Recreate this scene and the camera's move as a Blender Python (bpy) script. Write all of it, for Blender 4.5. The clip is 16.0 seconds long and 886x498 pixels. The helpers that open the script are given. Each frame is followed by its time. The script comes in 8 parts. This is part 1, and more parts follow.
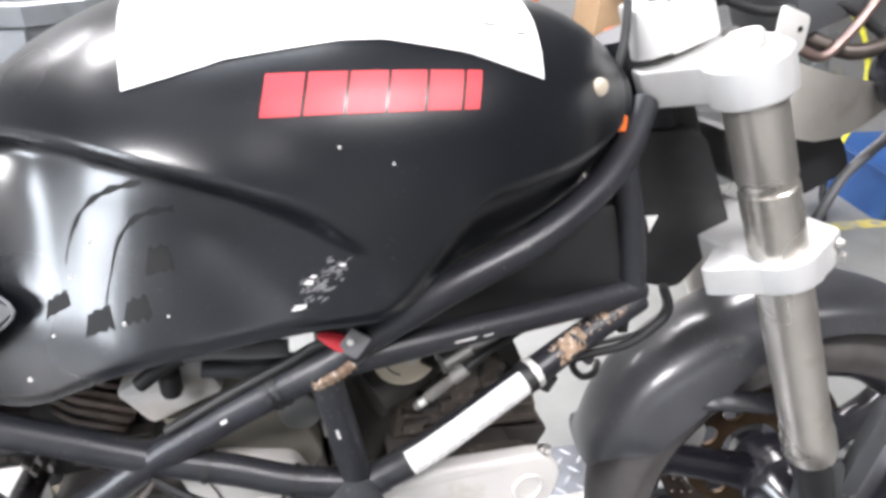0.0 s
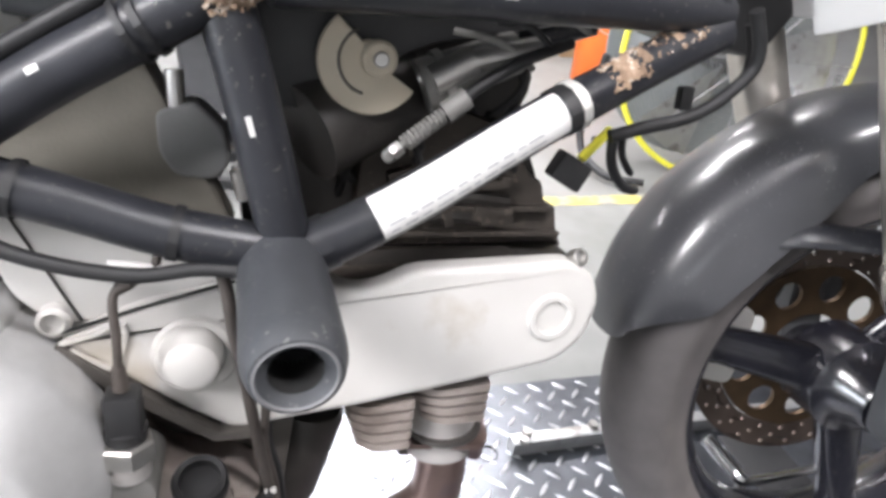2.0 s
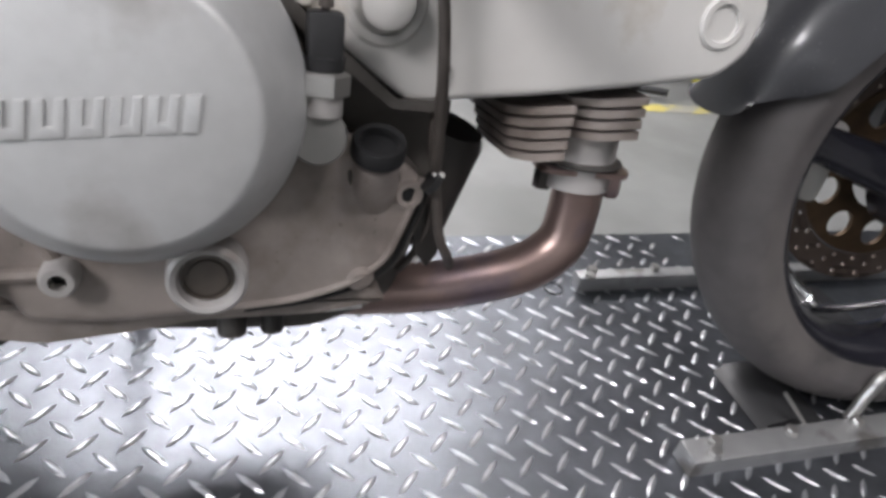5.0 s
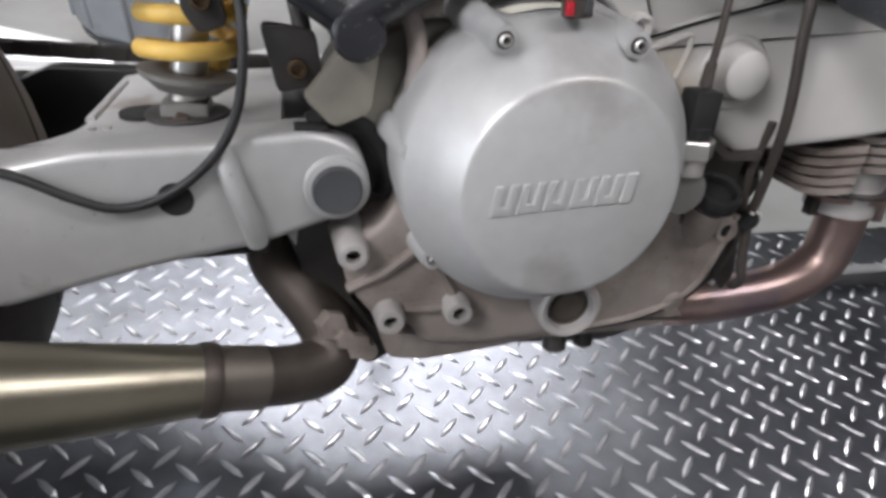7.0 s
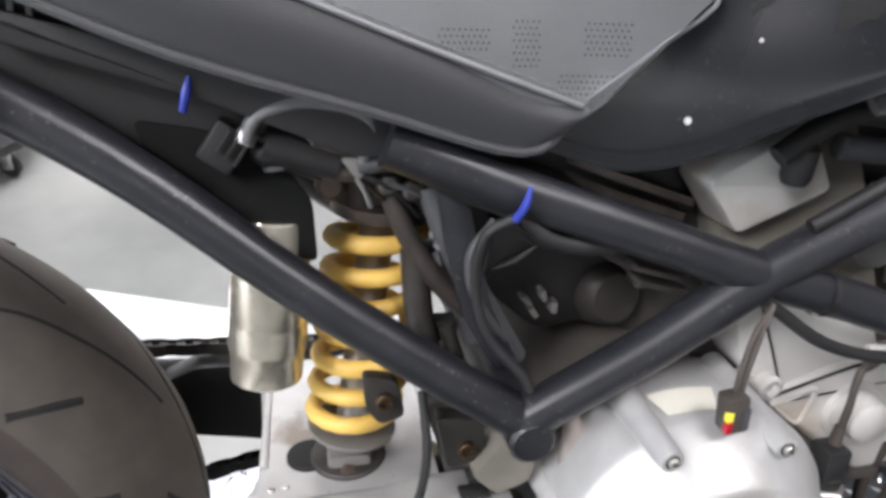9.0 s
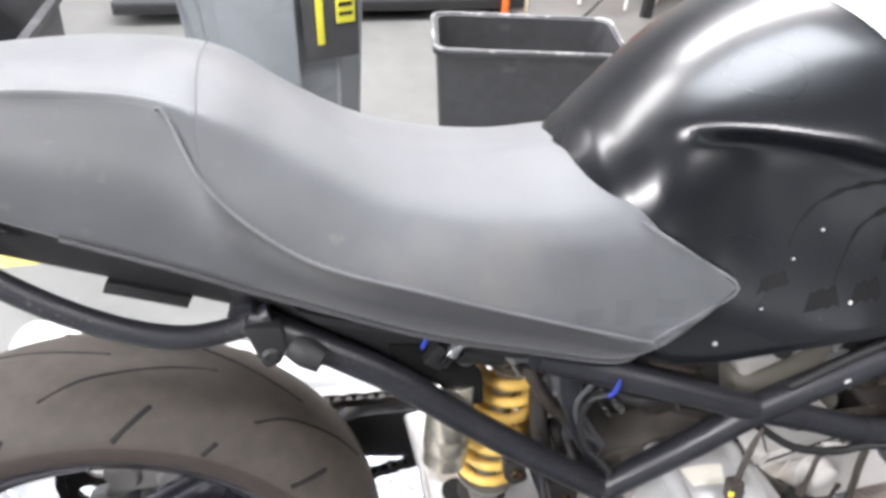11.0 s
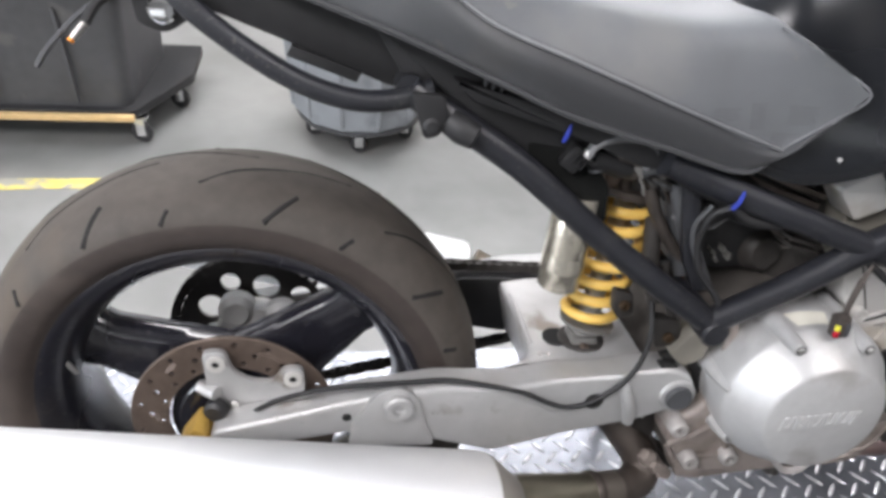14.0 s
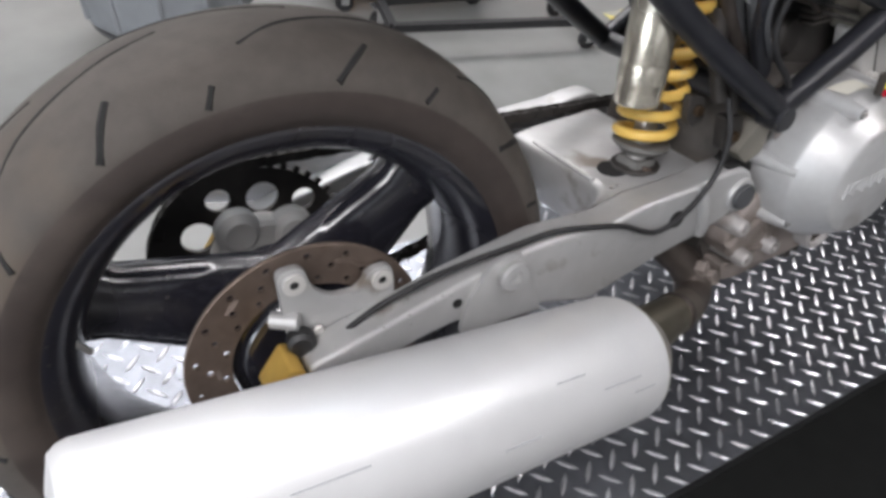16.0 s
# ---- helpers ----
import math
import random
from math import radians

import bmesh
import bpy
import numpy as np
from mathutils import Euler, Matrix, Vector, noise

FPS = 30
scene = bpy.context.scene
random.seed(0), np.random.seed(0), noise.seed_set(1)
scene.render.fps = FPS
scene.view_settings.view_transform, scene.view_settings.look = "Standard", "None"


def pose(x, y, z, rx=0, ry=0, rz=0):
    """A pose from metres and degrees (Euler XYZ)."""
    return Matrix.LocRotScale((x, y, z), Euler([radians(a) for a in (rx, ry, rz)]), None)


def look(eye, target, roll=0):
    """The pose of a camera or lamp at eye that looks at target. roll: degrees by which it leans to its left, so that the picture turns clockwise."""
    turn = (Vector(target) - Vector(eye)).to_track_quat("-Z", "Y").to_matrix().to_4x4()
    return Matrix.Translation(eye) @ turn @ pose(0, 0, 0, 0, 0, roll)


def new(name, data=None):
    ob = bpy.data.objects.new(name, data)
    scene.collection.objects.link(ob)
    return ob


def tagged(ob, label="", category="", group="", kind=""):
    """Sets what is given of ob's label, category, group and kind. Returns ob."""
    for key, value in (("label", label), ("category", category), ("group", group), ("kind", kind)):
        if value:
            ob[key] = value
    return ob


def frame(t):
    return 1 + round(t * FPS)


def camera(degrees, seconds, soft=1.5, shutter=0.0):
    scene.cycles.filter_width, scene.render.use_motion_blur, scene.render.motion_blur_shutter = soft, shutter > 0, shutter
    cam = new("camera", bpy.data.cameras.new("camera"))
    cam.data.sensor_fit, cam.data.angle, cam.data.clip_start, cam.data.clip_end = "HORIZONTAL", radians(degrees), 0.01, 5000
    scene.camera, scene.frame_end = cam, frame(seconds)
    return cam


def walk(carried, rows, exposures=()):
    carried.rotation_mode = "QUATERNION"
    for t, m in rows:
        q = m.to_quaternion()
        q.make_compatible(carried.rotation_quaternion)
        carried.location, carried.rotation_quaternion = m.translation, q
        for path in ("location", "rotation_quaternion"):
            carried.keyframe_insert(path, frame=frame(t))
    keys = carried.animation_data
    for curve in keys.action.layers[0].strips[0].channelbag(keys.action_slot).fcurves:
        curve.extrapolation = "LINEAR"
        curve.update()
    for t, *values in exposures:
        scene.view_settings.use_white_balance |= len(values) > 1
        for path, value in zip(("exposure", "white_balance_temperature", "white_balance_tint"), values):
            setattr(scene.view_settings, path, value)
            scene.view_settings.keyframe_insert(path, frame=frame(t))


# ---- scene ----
cam = camera(68.2, 16.0, soft=3.5)
PATH = [
    (0, (0.837, -0.481, 1.123), (1.291, 1.133, 0.032), 4.8),
    (0.5, (0.891, -0.418, 1.049), (1.297, 1.203, -0.05), 4.9),
    (1, (0.884, -0.398, 0.93), (1.274, 1.213, -0.189), 8.2),
    (1.5, (0.869, -0.405, 0.843), (1.302, 1.236, -0.216), 9.3),
    (2, (0.865, -0.402, 0.779), (1.436, 1.22, -0.242), 8.1),
    (2.5, (0.863, -0.409, 0.736), (1.514, 1.153, -0.33), 9.4),
    (3, (0.85, -0.413, 0.721), (1.49, 1.154, -0.344), 9.4),
    (3.5, (0.839, -0.425, 0.689), (1.508, 1.149, -0.348), 10.7),
    (4, (0.824, -0.437, 0.651), (1.472, 1.115, -0.431), 9.7),
    (4.5, (0.79, -0.454, 0.61), (1.439, 1.086, -0.49), 10.3),
    (4.7, (0.769, -0.461, 0.592), (1.408, 1.076, -0.517), 11.0),
    (6.8, (0.527, -0.458, 0.62), (1.005, 1.065, -0.585), 9.1),
    (7, (0.513, -0.452, 0.646), (0.946, 1.085, -0.558), 7.1),
    (7.5, (0.474, -0.419, 0.682), (0.854, 1.186, -0.449), 8.1),
    (8, (0.45, -0.381, 0.717), (0.812, 1.286, -0.327), 6.9),
    (8.5, (0.438, -0.356, 0.787), (0.861, 1.298, -0.254), 5.4),
    (9, (0.415, -0.343, 0.843), (0.814, 1.303, -0.221), 4.6),
    (9.2, (0.403, -0.341, 0.855), (0.758, 1.308, -0.219), 4.0),
    (11.3, (0.259, -0.413, 1.186), (0.587, 1.066, -0.119), 3.7),
    (11.5, (0.244, -0.447, 1.156), (0.569, 1.127, -0.034), 3.2),
    (12, (0.193, -0.458, 1.153), (0.441, 1.161, 0.006), 3.2),
    (12.5, (0.172, -0.488, 1.119), (0.388, 1.141, -0.021), 4.0),
    (13, (0.166, -0.515, 1.084), (0.368, 1.082, -0.102), 4.9),
    (13.5, (0.167, -0.533, 1.055), (0.375, 1.03, -0.175), 5.5),
    (14, (0.153, -0.548, 1.023), (0.405, 0.995, -0.224), 5.8),
    (14.5, (0.111, -0.558, 0.985), (0.432, 0.978, -0.256), 7.2),
    (15, (0.045, -0.51, 0.933), (0.485, 0.97, -0.338), 8.4),
    (15.5, (-0.053, -0.425, 0.89), (0.67, 0.881, -0.441), 7.0),
    (16, (-0.128, -0.42, 0.875), (0.686, 0.774, -0.507), 8.4),
]
walk(cam, [(t, look(eye, target, roll)) for t, eye, target, roll in PATH],
     [(0, 0.74), (0.5, 0.86), (1.5, 0.96), (2, 0.80), (2.5, 0.52), (3, 0.34), (3.5, 0.22), (4.7, -0.05), (7, -0.30), (7.5, -0.38), (8, -0.64), (8.5, -0.26), (9.2, 0.36), (11.3, 0.42), (12.5, 0.19), (13.4, 0.14), (14, 0.00), (14.5, 0.16), (15, 0.02), (15.5, -0.14), (16, -0.40)])

# ---------------------------------------------------------------- light
FLOOR = -0.18            # workshop floor; the lift's deck is z = 0
LEAN = radians(10.85)    # the motorcycle leans on its side stand

world = bpy.data.worlds.new("world")
scene.world = world
world.use_nodes = True
world.node_tree.nodes["Background"].inputs[0].default_value = (0.8, 0.8, 0.85, 1)
world.node_tree.nodes["Background"].inputs[1].default_value = 0.12


def area_light(name, x, y, z, sx, sy, watts, colour=(1.0, 0.97, 1.01)):
    data = bpy.data.lights.new(name, "AREA")
    data.shape, data.size, data.size_y, data.energy, data.color = "RECTANGLE", sx, sy, watts, colour
    ob = new(name, data)
    ob.location = (x, y, z)
    return ob


# ---------------------------------------------------------------- materials
def rgb(c):
    return (c[0], c[1], c[2], 1.0)


def material(name, colour, rough=0.5, metal=0.0, var=0.12, scale=30.0, bump=0.0, bump_scale=200.0, rough_var=0.1,
             stain=None, stain_amount=0.0, stain_scale=6.0, stain_soft=0.10, coat=0.0, spec=0.5, emit=0.0, sheen=0.0, coat_rough=0.05,
             specks=None, speck_scale=220.0, speck_cut=0.66):
    """Colour with two scales of noise, an optional stain colour with an outline of its own, and fine relief."""
    m = bpy.data.materials.new(name)
    m.use_nodes = True
    nt = m.node_tree
    b = nt.nodes["Principled BSDF"]
    tc = nt.nodes.new("ShaderNodeTexCoord")

    def noise_tex(s, detail=4.0):
        n = nt.nodes.new("ShaderNodeTexNoise")
        n.inputs["Scale"].default_value, n.inputs["Detail"].default_value = s, detail
        nt.links.new(tc.outputs["Object"], n.inputs["Vector"])
        return n

    def mix(fac, a, c2, mode="MIX"):
        x = nt.nodes.new("ShaderNodeMix")
        x.data_type, x.blend_type = "RGBA", mode
        for sock, v in ((x.inputs[0], fac), (x.inputs[6], a), (x.inputs[7], c2)):
            if isinstance(v, (int, float)):
                sock.default_value = v
            elif isinstance(v, tuple):
                sock.default_value = v
            else:
                nt.links.new(v, sock)
        return x.outputs[2]

    def ramp(fac, lo, hi):
        r = nt.nodes.new("ShaderNodeMapRange")
        r.inputs["From Min"].default_value, r.inputs["From Max"].default_value = lo, hi
        nt.links.new(fac, r.inputs["Value"])
        return r.outputs[0]

    fine, coarse = noise_tex(scale, 5.0), noise_tex(scale * 0.12, 3.0)
    dark = tuple(v * (1 - var) for v in colour) + (1.0,)
    light = tuple(min(1.0, v * (1 + var)) for v in colour) + (1.0,)
    c1 = mix(ramp(fine.outputs[0], 0.3, 0.7), dark, light)
    c2 = mix(ramp(coarse.outputs[0], 0.35, 0.65), dark, light)
    col = mix(0.5, c1, c2)
    if stain is not None:
        st = noise_tex(stain_scale, 8.0)
        col = mix(ramp(st.outputs[0], 0.62 - stain_amount, 0.62 + stain_soft - stain_amount), col, rgb(stain))
    if specks is not None:
        sp = noise_tex(speck_scale, 2.0)
        where = nt.nodes.new("ShaderNodeMath")
        where.operation = "MULTIPLY"
        nt.links.new(ramp(sp.outputs[0], speck_cut, speck_cut + 0.05), where.inputs[0])
        nt.links.new(ramp(noise_tex(speck_scale * 0.05, 3.0).outputs[0], 0.42, 0.6), where.inputs[1])
        col = mix(where.outputs[0], col, rgb(specks))
    nt.links.new(col, b.inputs["Base Color"])
    rr = nt.nodes.new("ShaderNodeMapRange")
    rr.inputs["To Min"].default_value, rr.inputs["To Max"].default_value = max(0.03, rough - rough_var), min(1.0, rough + rough_var)
    nt.links.new(coarse.outputs[0], rr.inputs["Value"])
    nt.links.new(rr.outputs[0], b.inputs["Roughness"])
    b.inputs["Metallic"].default_value = metal
    b.inputs["Specular IOR Level"].default_value = spec
    b.inputs["Coat Weight"].default_value = coat
    b.inputs["Coat Roughness"].default_value = coat_rough
    b.inputs["Sheen Weight"].default_value = sheen
    if emit:
        b.inputs["Emission Color"].default_value, b.inputs["Emission Strength"].default_value = rgb(colour), emit
    if bump:
        bn, bt = nt.nodes.new("ShaderNodeBump"), noise_tex(bump_scale, 3.0)
        bn.inputs["Strength"].default_value, bn.inputs["Distance"].default_value = bump, 0.001
        nt.links.new(bt.outputs[0], bn.inputs["Height"])
        nt.links.new(bn.outputs[0], b.inputs["Normal"])
    return m


M_TANK = material("satin_black_paint", (0.0068, 0.0078, 0.0102), 0.29, var=0.3, scale=18, rough_var=0.10, bump=0.05, bump_scale=700, coat=0.25, coat_rough=0.16, spec=0.5, stain=(0.013, 0.013, 0.014), stain_amount=0.03, stain_scale=7, stain_soft=0.25, specks=(0.03, 0.03, 0.032), speck_scale=320)
M_FRAME = material("frame_paint", (0.018, 0.019, 0.0235), 0.39, var=0.3, scale=40, rough_var=0.12, bump=0.08, bump_scale=500, coat=0.06, coat_rough=0.2, stain=(0.046, 0.048, 0.047), stain_amount=0.03, stain_scale=9, stain_soft=0.22, specks=(0.085, 0.080, 0.074), speck_scale=260, speck_cut=0.64)
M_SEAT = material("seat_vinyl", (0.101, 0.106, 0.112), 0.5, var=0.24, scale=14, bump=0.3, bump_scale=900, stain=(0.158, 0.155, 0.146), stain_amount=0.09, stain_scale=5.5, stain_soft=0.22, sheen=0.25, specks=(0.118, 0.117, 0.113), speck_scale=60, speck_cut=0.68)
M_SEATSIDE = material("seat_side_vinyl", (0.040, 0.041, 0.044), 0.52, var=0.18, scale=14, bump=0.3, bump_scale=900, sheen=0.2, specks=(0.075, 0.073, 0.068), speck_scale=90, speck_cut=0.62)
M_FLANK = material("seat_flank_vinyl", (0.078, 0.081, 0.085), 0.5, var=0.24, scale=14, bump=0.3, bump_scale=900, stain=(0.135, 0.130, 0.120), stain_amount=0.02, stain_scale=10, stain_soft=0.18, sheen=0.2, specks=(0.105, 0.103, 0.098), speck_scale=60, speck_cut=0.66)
# shade put into the flank's colour, darkening it towards the front with an uneven edge
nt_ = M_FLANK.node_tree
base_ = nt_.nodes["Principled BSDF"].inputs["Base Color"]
plain_ = base_.links[0].from_socket
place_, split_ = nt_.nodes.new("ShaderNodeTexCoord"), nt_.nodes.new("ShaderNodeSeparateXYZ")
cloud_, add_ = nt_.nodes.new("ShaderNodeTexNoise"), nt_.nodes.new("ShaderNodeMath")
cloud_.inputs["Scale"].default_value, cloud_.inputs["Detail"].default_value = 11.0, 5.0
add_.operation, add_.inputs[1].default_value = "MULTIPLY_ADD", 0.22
edge_, shade_ = nt_.nodes.new("ShaderNodeMapRange"), nt_.nodes.new("ShaderNodeMix")
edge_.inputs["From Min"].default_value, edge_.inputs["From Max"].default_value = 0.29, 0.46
shade_.data_type, shade_.inputs[7].default_value = "RGBA", (0.036, 0.037, 0.040, 1.0)
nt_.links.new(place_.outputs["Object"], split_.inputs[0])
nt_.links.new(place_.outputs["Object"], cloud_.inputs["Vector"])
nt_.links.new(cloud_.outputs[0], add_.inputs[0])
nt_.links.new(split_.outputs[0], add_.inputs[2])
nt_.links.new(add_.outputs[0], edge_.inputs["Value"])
nt_.links.new(edge_.outputs[0], shade_.inputs[0])
nt_.links.new(plain_, shade_.inputs[6])
nt_.links.new(shade_.outputs[2], base_)
M_ENGINE = material("cast_engine_paint", (0.42, 0.40, 0.385), 0.48, 0.25, var=0.08, scale=60, bump=0.12, bump_scale=900, stain=(0.25, 0.2, 0.16), stain_amount=0.0, stain_scale=14)
M_CLUTCH = material("clutch_cover_silver", (0.51, 0.51, 0.505), 0.42, 0.35, var=0.08, scale=80, bump=0.1, bump_scale=1200, stain=(0.33, 0.31, 0.29), stain_amount=0.04, stain_scale=14, stain_soft=0.2)
M_COVER = material("belt_cover_plastic", (0.57, 0.555, 0.53), 0.5, 0.0, var=0.06, scale=25, bump=0.1, bump_scale=900, stain=(0.42, 0.38, 0.32), stain_amount=0.0, stain_scale=11)
M_CASE = material("crankcase_dusty", (0.345, 0.300, 0.275), 0.6, 0.15, var=0.2, scale=45, bump=0.25, bump_scale=700, stain=(0.085, 0.064, 0.050), stain_amount=0.19, stain_scale=11, stain_soft=0.26, specks=(0.14, 0.12, 0.10), speck_scale=220, speck_cut=0.66)
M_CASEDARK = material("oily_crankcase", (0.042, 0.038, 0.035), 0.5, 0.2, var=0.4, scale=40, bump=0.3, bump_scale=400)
M_SWING = material("swingarm_silver", (0.455, 0.455, 0.45), 0.41, 0.4, var=0.08, scale=50, bump=0.1, bump_scale=900, stain=(0.25, 0.22, 0.19), stain_amount=0.01, stain_scale=14, specks=(0.22, 0.20, 0.18), speck_scale=170, speck_cut=0.70)
M_TYRE = material("tyre_rubber", (0.066, 0.057, 0.049), 0.72, var=0.24, scale=55, bump=0.25, bump_scale=500, stain=(0.088, 0.072, 0.057), stain_amount=0.05, stain_scale=7)
M_GROOVE = material("tread_groove", (0.010, 0.010, 0.010), 0.8, var=0.2)
M_SIDEWALL = material("sidewall_rubber", (0.038, 0.029, 0.025), 0.6, var=0.22, scale=55, bump=0.2, bump_scale=500, stain=(0.068, 0.054, 0.046), stain_amount=0.04, stain_scale=8)
M_RIM = material("rim_black_gloss", (0.013, 0.013, 0.018), 0.27, var=0.25, scale=30, coat=0.4, coat_rough=0.10, stain=(0.030, 0.027, 0.026), stain_amount=0.03, stain_scale=9, stain_soft=0.2, specks=(0.06, 0.055, 0.05), speck_scale=150, speck_cut=0.66)
M_BLACK = material("black_plastic", (0.018, 0.018, 0.019), 0.5, var=0.3, scale=60, bump=0.15, bump_scale=600)
M_GREYPLASTIC = material("dark_grey_plastic", (0.06, 0.062, 0.066), 0.5, var=0.15, scale=50, bump=0.15, bump_scale=700)
M_SLIDER = material("frame_slider_nylon", (0.055, 0.058, 0.064), 0.5, var=0.18, scale=60, bump=0.25, bump_scale=800, specks=(0.14, 0.14, 0.14), speck_scale=240, speck_cut=0.63)
M_STEEL = material("worn_steel", (0.52, 0.51, 0.49), 0.35, 0.9, var=0.12, scale=60, bump=0.1, bump_scale=900)
M_FORK = material("fork_tube", (0.58, 0.55, 0.50), 0.30, 0.80, var=0.08, scale=30, bump=0.05, bump_scale=900, stain=(0.42, 0.38, 0.33), stain_amount=0.04, stain_scale=16, stain_soft=0.2)
M_CLAMP = material("clamp_alloy", (0.62, 0.62, 0.61), 0.45, 0.35, var=0.05, scale=40, bump=0.15, bump_scale=900)
M_PIPE = material("exhaust_bronze", (0.27, 0.195, 0.175), 0.36, 0.8, var=0.24, scale=22, bump=0.06, bump_scale=500, stain=(0.17, 0.135, 0.16), stain_amount=0.08, stain_scale=9)
M_PIPEDARK = material("exhaust_sooty", (0.09, 0.075, 0.065), 0.5, 0.6, var=0.3, scale=40, bump=0.2, bump_scale=400)
M_CONE = material("exhaust_cone_brass", (0.27, 0.245, 0.19), 0.33, 0.85, var=0.16, scale=25, bump=0.05, stain=(0.20, 0.165, 0.13), stain_amount=0.02, stain_scale=12)
M_MUFFLER = material("muffler_aluminium", (0.80, 0.80, 0.80), 0.46, 0.45, var=0.05, scale=18, bump=0.05, bump_scale=500, stain=(0.70, 0.70, 0.71), stain_amount=0.04, stain_scale=9, stain_soft=0.25)
M_ENDCAP = material("dull_end_cone", (0.36, 0.335, 0.30), 0.45, 0.5, var=0.12, scale=25, bump=0.08, bump_scale=500, stain=(0.24, 0.21, 0.18), stain_amount=0.03, stain_scale=14)
M_YELLOW = material("spring_yellow", (0.76, 0.50, 0.12), 0.42, var=0.12, scale=40, stain=(0.55, 0.42, 0.2), stain_amount=0.03, stain_scale=30)
M_RESERVOIR = material("reservoir_gold_alloy", (0.66, 0.62, 0.53), 0.27, 0.85, var=0.06, scale=30)
M_RUST = material("rusty_disc", (0.145, 0.110, 0.090), 0.5, 0.6, var=0.3, scale=60, bump=0.2, bump_scale=500)
M_DISC = material("disc_steel", (0.11, 0.085, 0.072), 0.42, 0.7, var=0.25, scale=50)
M_BRASS = material("brass_carrier", (0.095, 0.062, 0.036), 0.5, 0.7, var=0.35, scale=50)
M_RUBBER = material("black_rubber_hose", (0.016, 0.016, 0.017), 0.55, var=0.25, scale=60)
M_BLUE = material("blue_tie", (0.025, 0.045, 0.34), 0.45, var=0.1)
M_RED = material("red_paint", (0.62, 0.045, 0.06), 0.4, var=0.1)
M_REDLENS = material("red_lens", (0.48, 0.012, 0.03), 0.14, var=0.1, coat=0.5)
M_AMBER = material("amber_lens", (0.85, 0.30, 0.05), 0.2, var=0.1, coat=0.4)
M_WHITE = material("white_paper", (0.80, 0.79, 0.77), 0.6, var=0.04, scale=40)
M_RAILPAPER = material("smudged_label_paper", (0.72, 0.715, 0.70), 0.5, var=0.05, scale=40, stain=(0.52, 0.51, 0.50), stain_amount=0.05, stain_scale=22, stain_soft=0.25)
M_GREYINK = material("grey_ink", (0.33, 0.34, 0.36), 0.6, var=0.1)
M_FAINTINK = material("faint_grey_ink", (0.40, 0.405, 0.42), 0.6, var=0.15)
M_CREAM = material("cream_plastic", (0.52, 0.46, 0.36), 0.5, 0.1, var=0.1, scale=40)
M_LABEL = material("aged_label_paper", (0.74, 0.72, 0.63), 0.55, var=0.05, scale=60)
M_PEEL = material("peeling_rust", (0.33, 0.23, 0.16), 0.75, 0.1, var=0.4, scale=160, bump=0.6, bump_scale=500, stain=(0.62, 0.54, 0.46), stain_amount=0.08, stain_scale=160)
M_SCRATCH = material("bare_chip", (0.66, 0.65, 0.63), 0.5, 0.2, var=0.1)
M_PLATE = material("tread_plate_steel", (0.165, 0.174, 0.193), 0.34, 0.9, var=0.30, scale=35, bump=0.35, bump_scale=300, stain=(0.13, 0.137, 0.15), stain_amount=0.08, stain_scale=6)
M_TREAD = material("tread_bar_steel", (0.56, 0.575, 0.60), 0.33, 0.9, var=0.22, scale=60, bump=0.15)
M_LIFT = material("lift_black_paint", (0.02, 0.02, 0.021), 0.45, var=0.3, scale=30, bump=0.2)
M_CONCRETE = material("sealed_concrete", (0.208, 0.208, 0.201), 0.40, var=0.16, scale=9, rough_var=0.16, bump=0.1, bump_scale=120, stain=(0.172, 0.172, 0.165), stain_amount=0.07, stain_scale=1.7)
M_WALL = material("wall_paint", (0.5, 0.5, 0.49), 0.7, var=0.05, scale=8)
M_CEIL = material("ceiling_paint", (0.13, 0.13, 0.135), 0.8, var=0.05)
M_LINE = material("floor_line_yellow", (0.55, 0.46, 0.13), 0.6, var=0.25, scale=20, stain=(0.30, 0.29, 0.25), stain_amount=0.14, stain_scale=14)
M_TOTE = material("tote_dark_plastic", (0.066, 0.066, 0.069), 0.5, var=0.18, scale=30, bump=0.15, bump_scale=400, stain=(0.12, 0.118, 0.115), stain_amount=0.0, stain_scale=7)
M_CAN = material("bin_grey_plastic", (0.26, 0.275, 0.29), 0.5, var=0.14, scale=15, bump=0.1, bump_scale=300, stain=(0.16, 0.17, 0.18), stain_amount=0.04, stain_scale=5)
M_WOOD = material("pine_wood", (0.60, 0.42, 0.20), 0.6, var=0.2, scale=30, bump=0.2)
M_PALEWOOD = material("broom_wood", (0.68, 0.58, 0.42), 0.6, var=0.1, scale=30)
M_ORANGE = material("orange_plastic", (0.78, 0.17, 0.03), 0.45, var=0.08, scale=20)
M_SAFETY = material("safety_yellow", (0.80, 0.75, 0.07), 0.45, var=0.08, scale=20)
M_GALV = material("galvanised_wire", (0.36, 0.36, 0.36), 0.42, 0.7, var=0.15, stain=(0.2, 0.19, 0.18), stain_amount=0.05, stain_scale=14)
M_CHROME = material("chrome", (0.75, 0.75, 0.75), 0.15, 1.0, var=0.05)
M_PALE = material("pale_alloy", (0.66, 0.65, 0.62), 0.45, 0.4, var=0.08, scale=30)
M_BLUEDRUM = material("blue_paint", (0.03, 0.09, 0.26), 0.5, var=0.2, scale=10)
# near black that stands in for shade beside the lift and behind the rail
M_SHADEBLACK = material("shade_black", (0.011, 0.0115, 0.011), 0.85, var=0.2, scale=20, bump=0.3, bump_scale=150, spec=0.12)
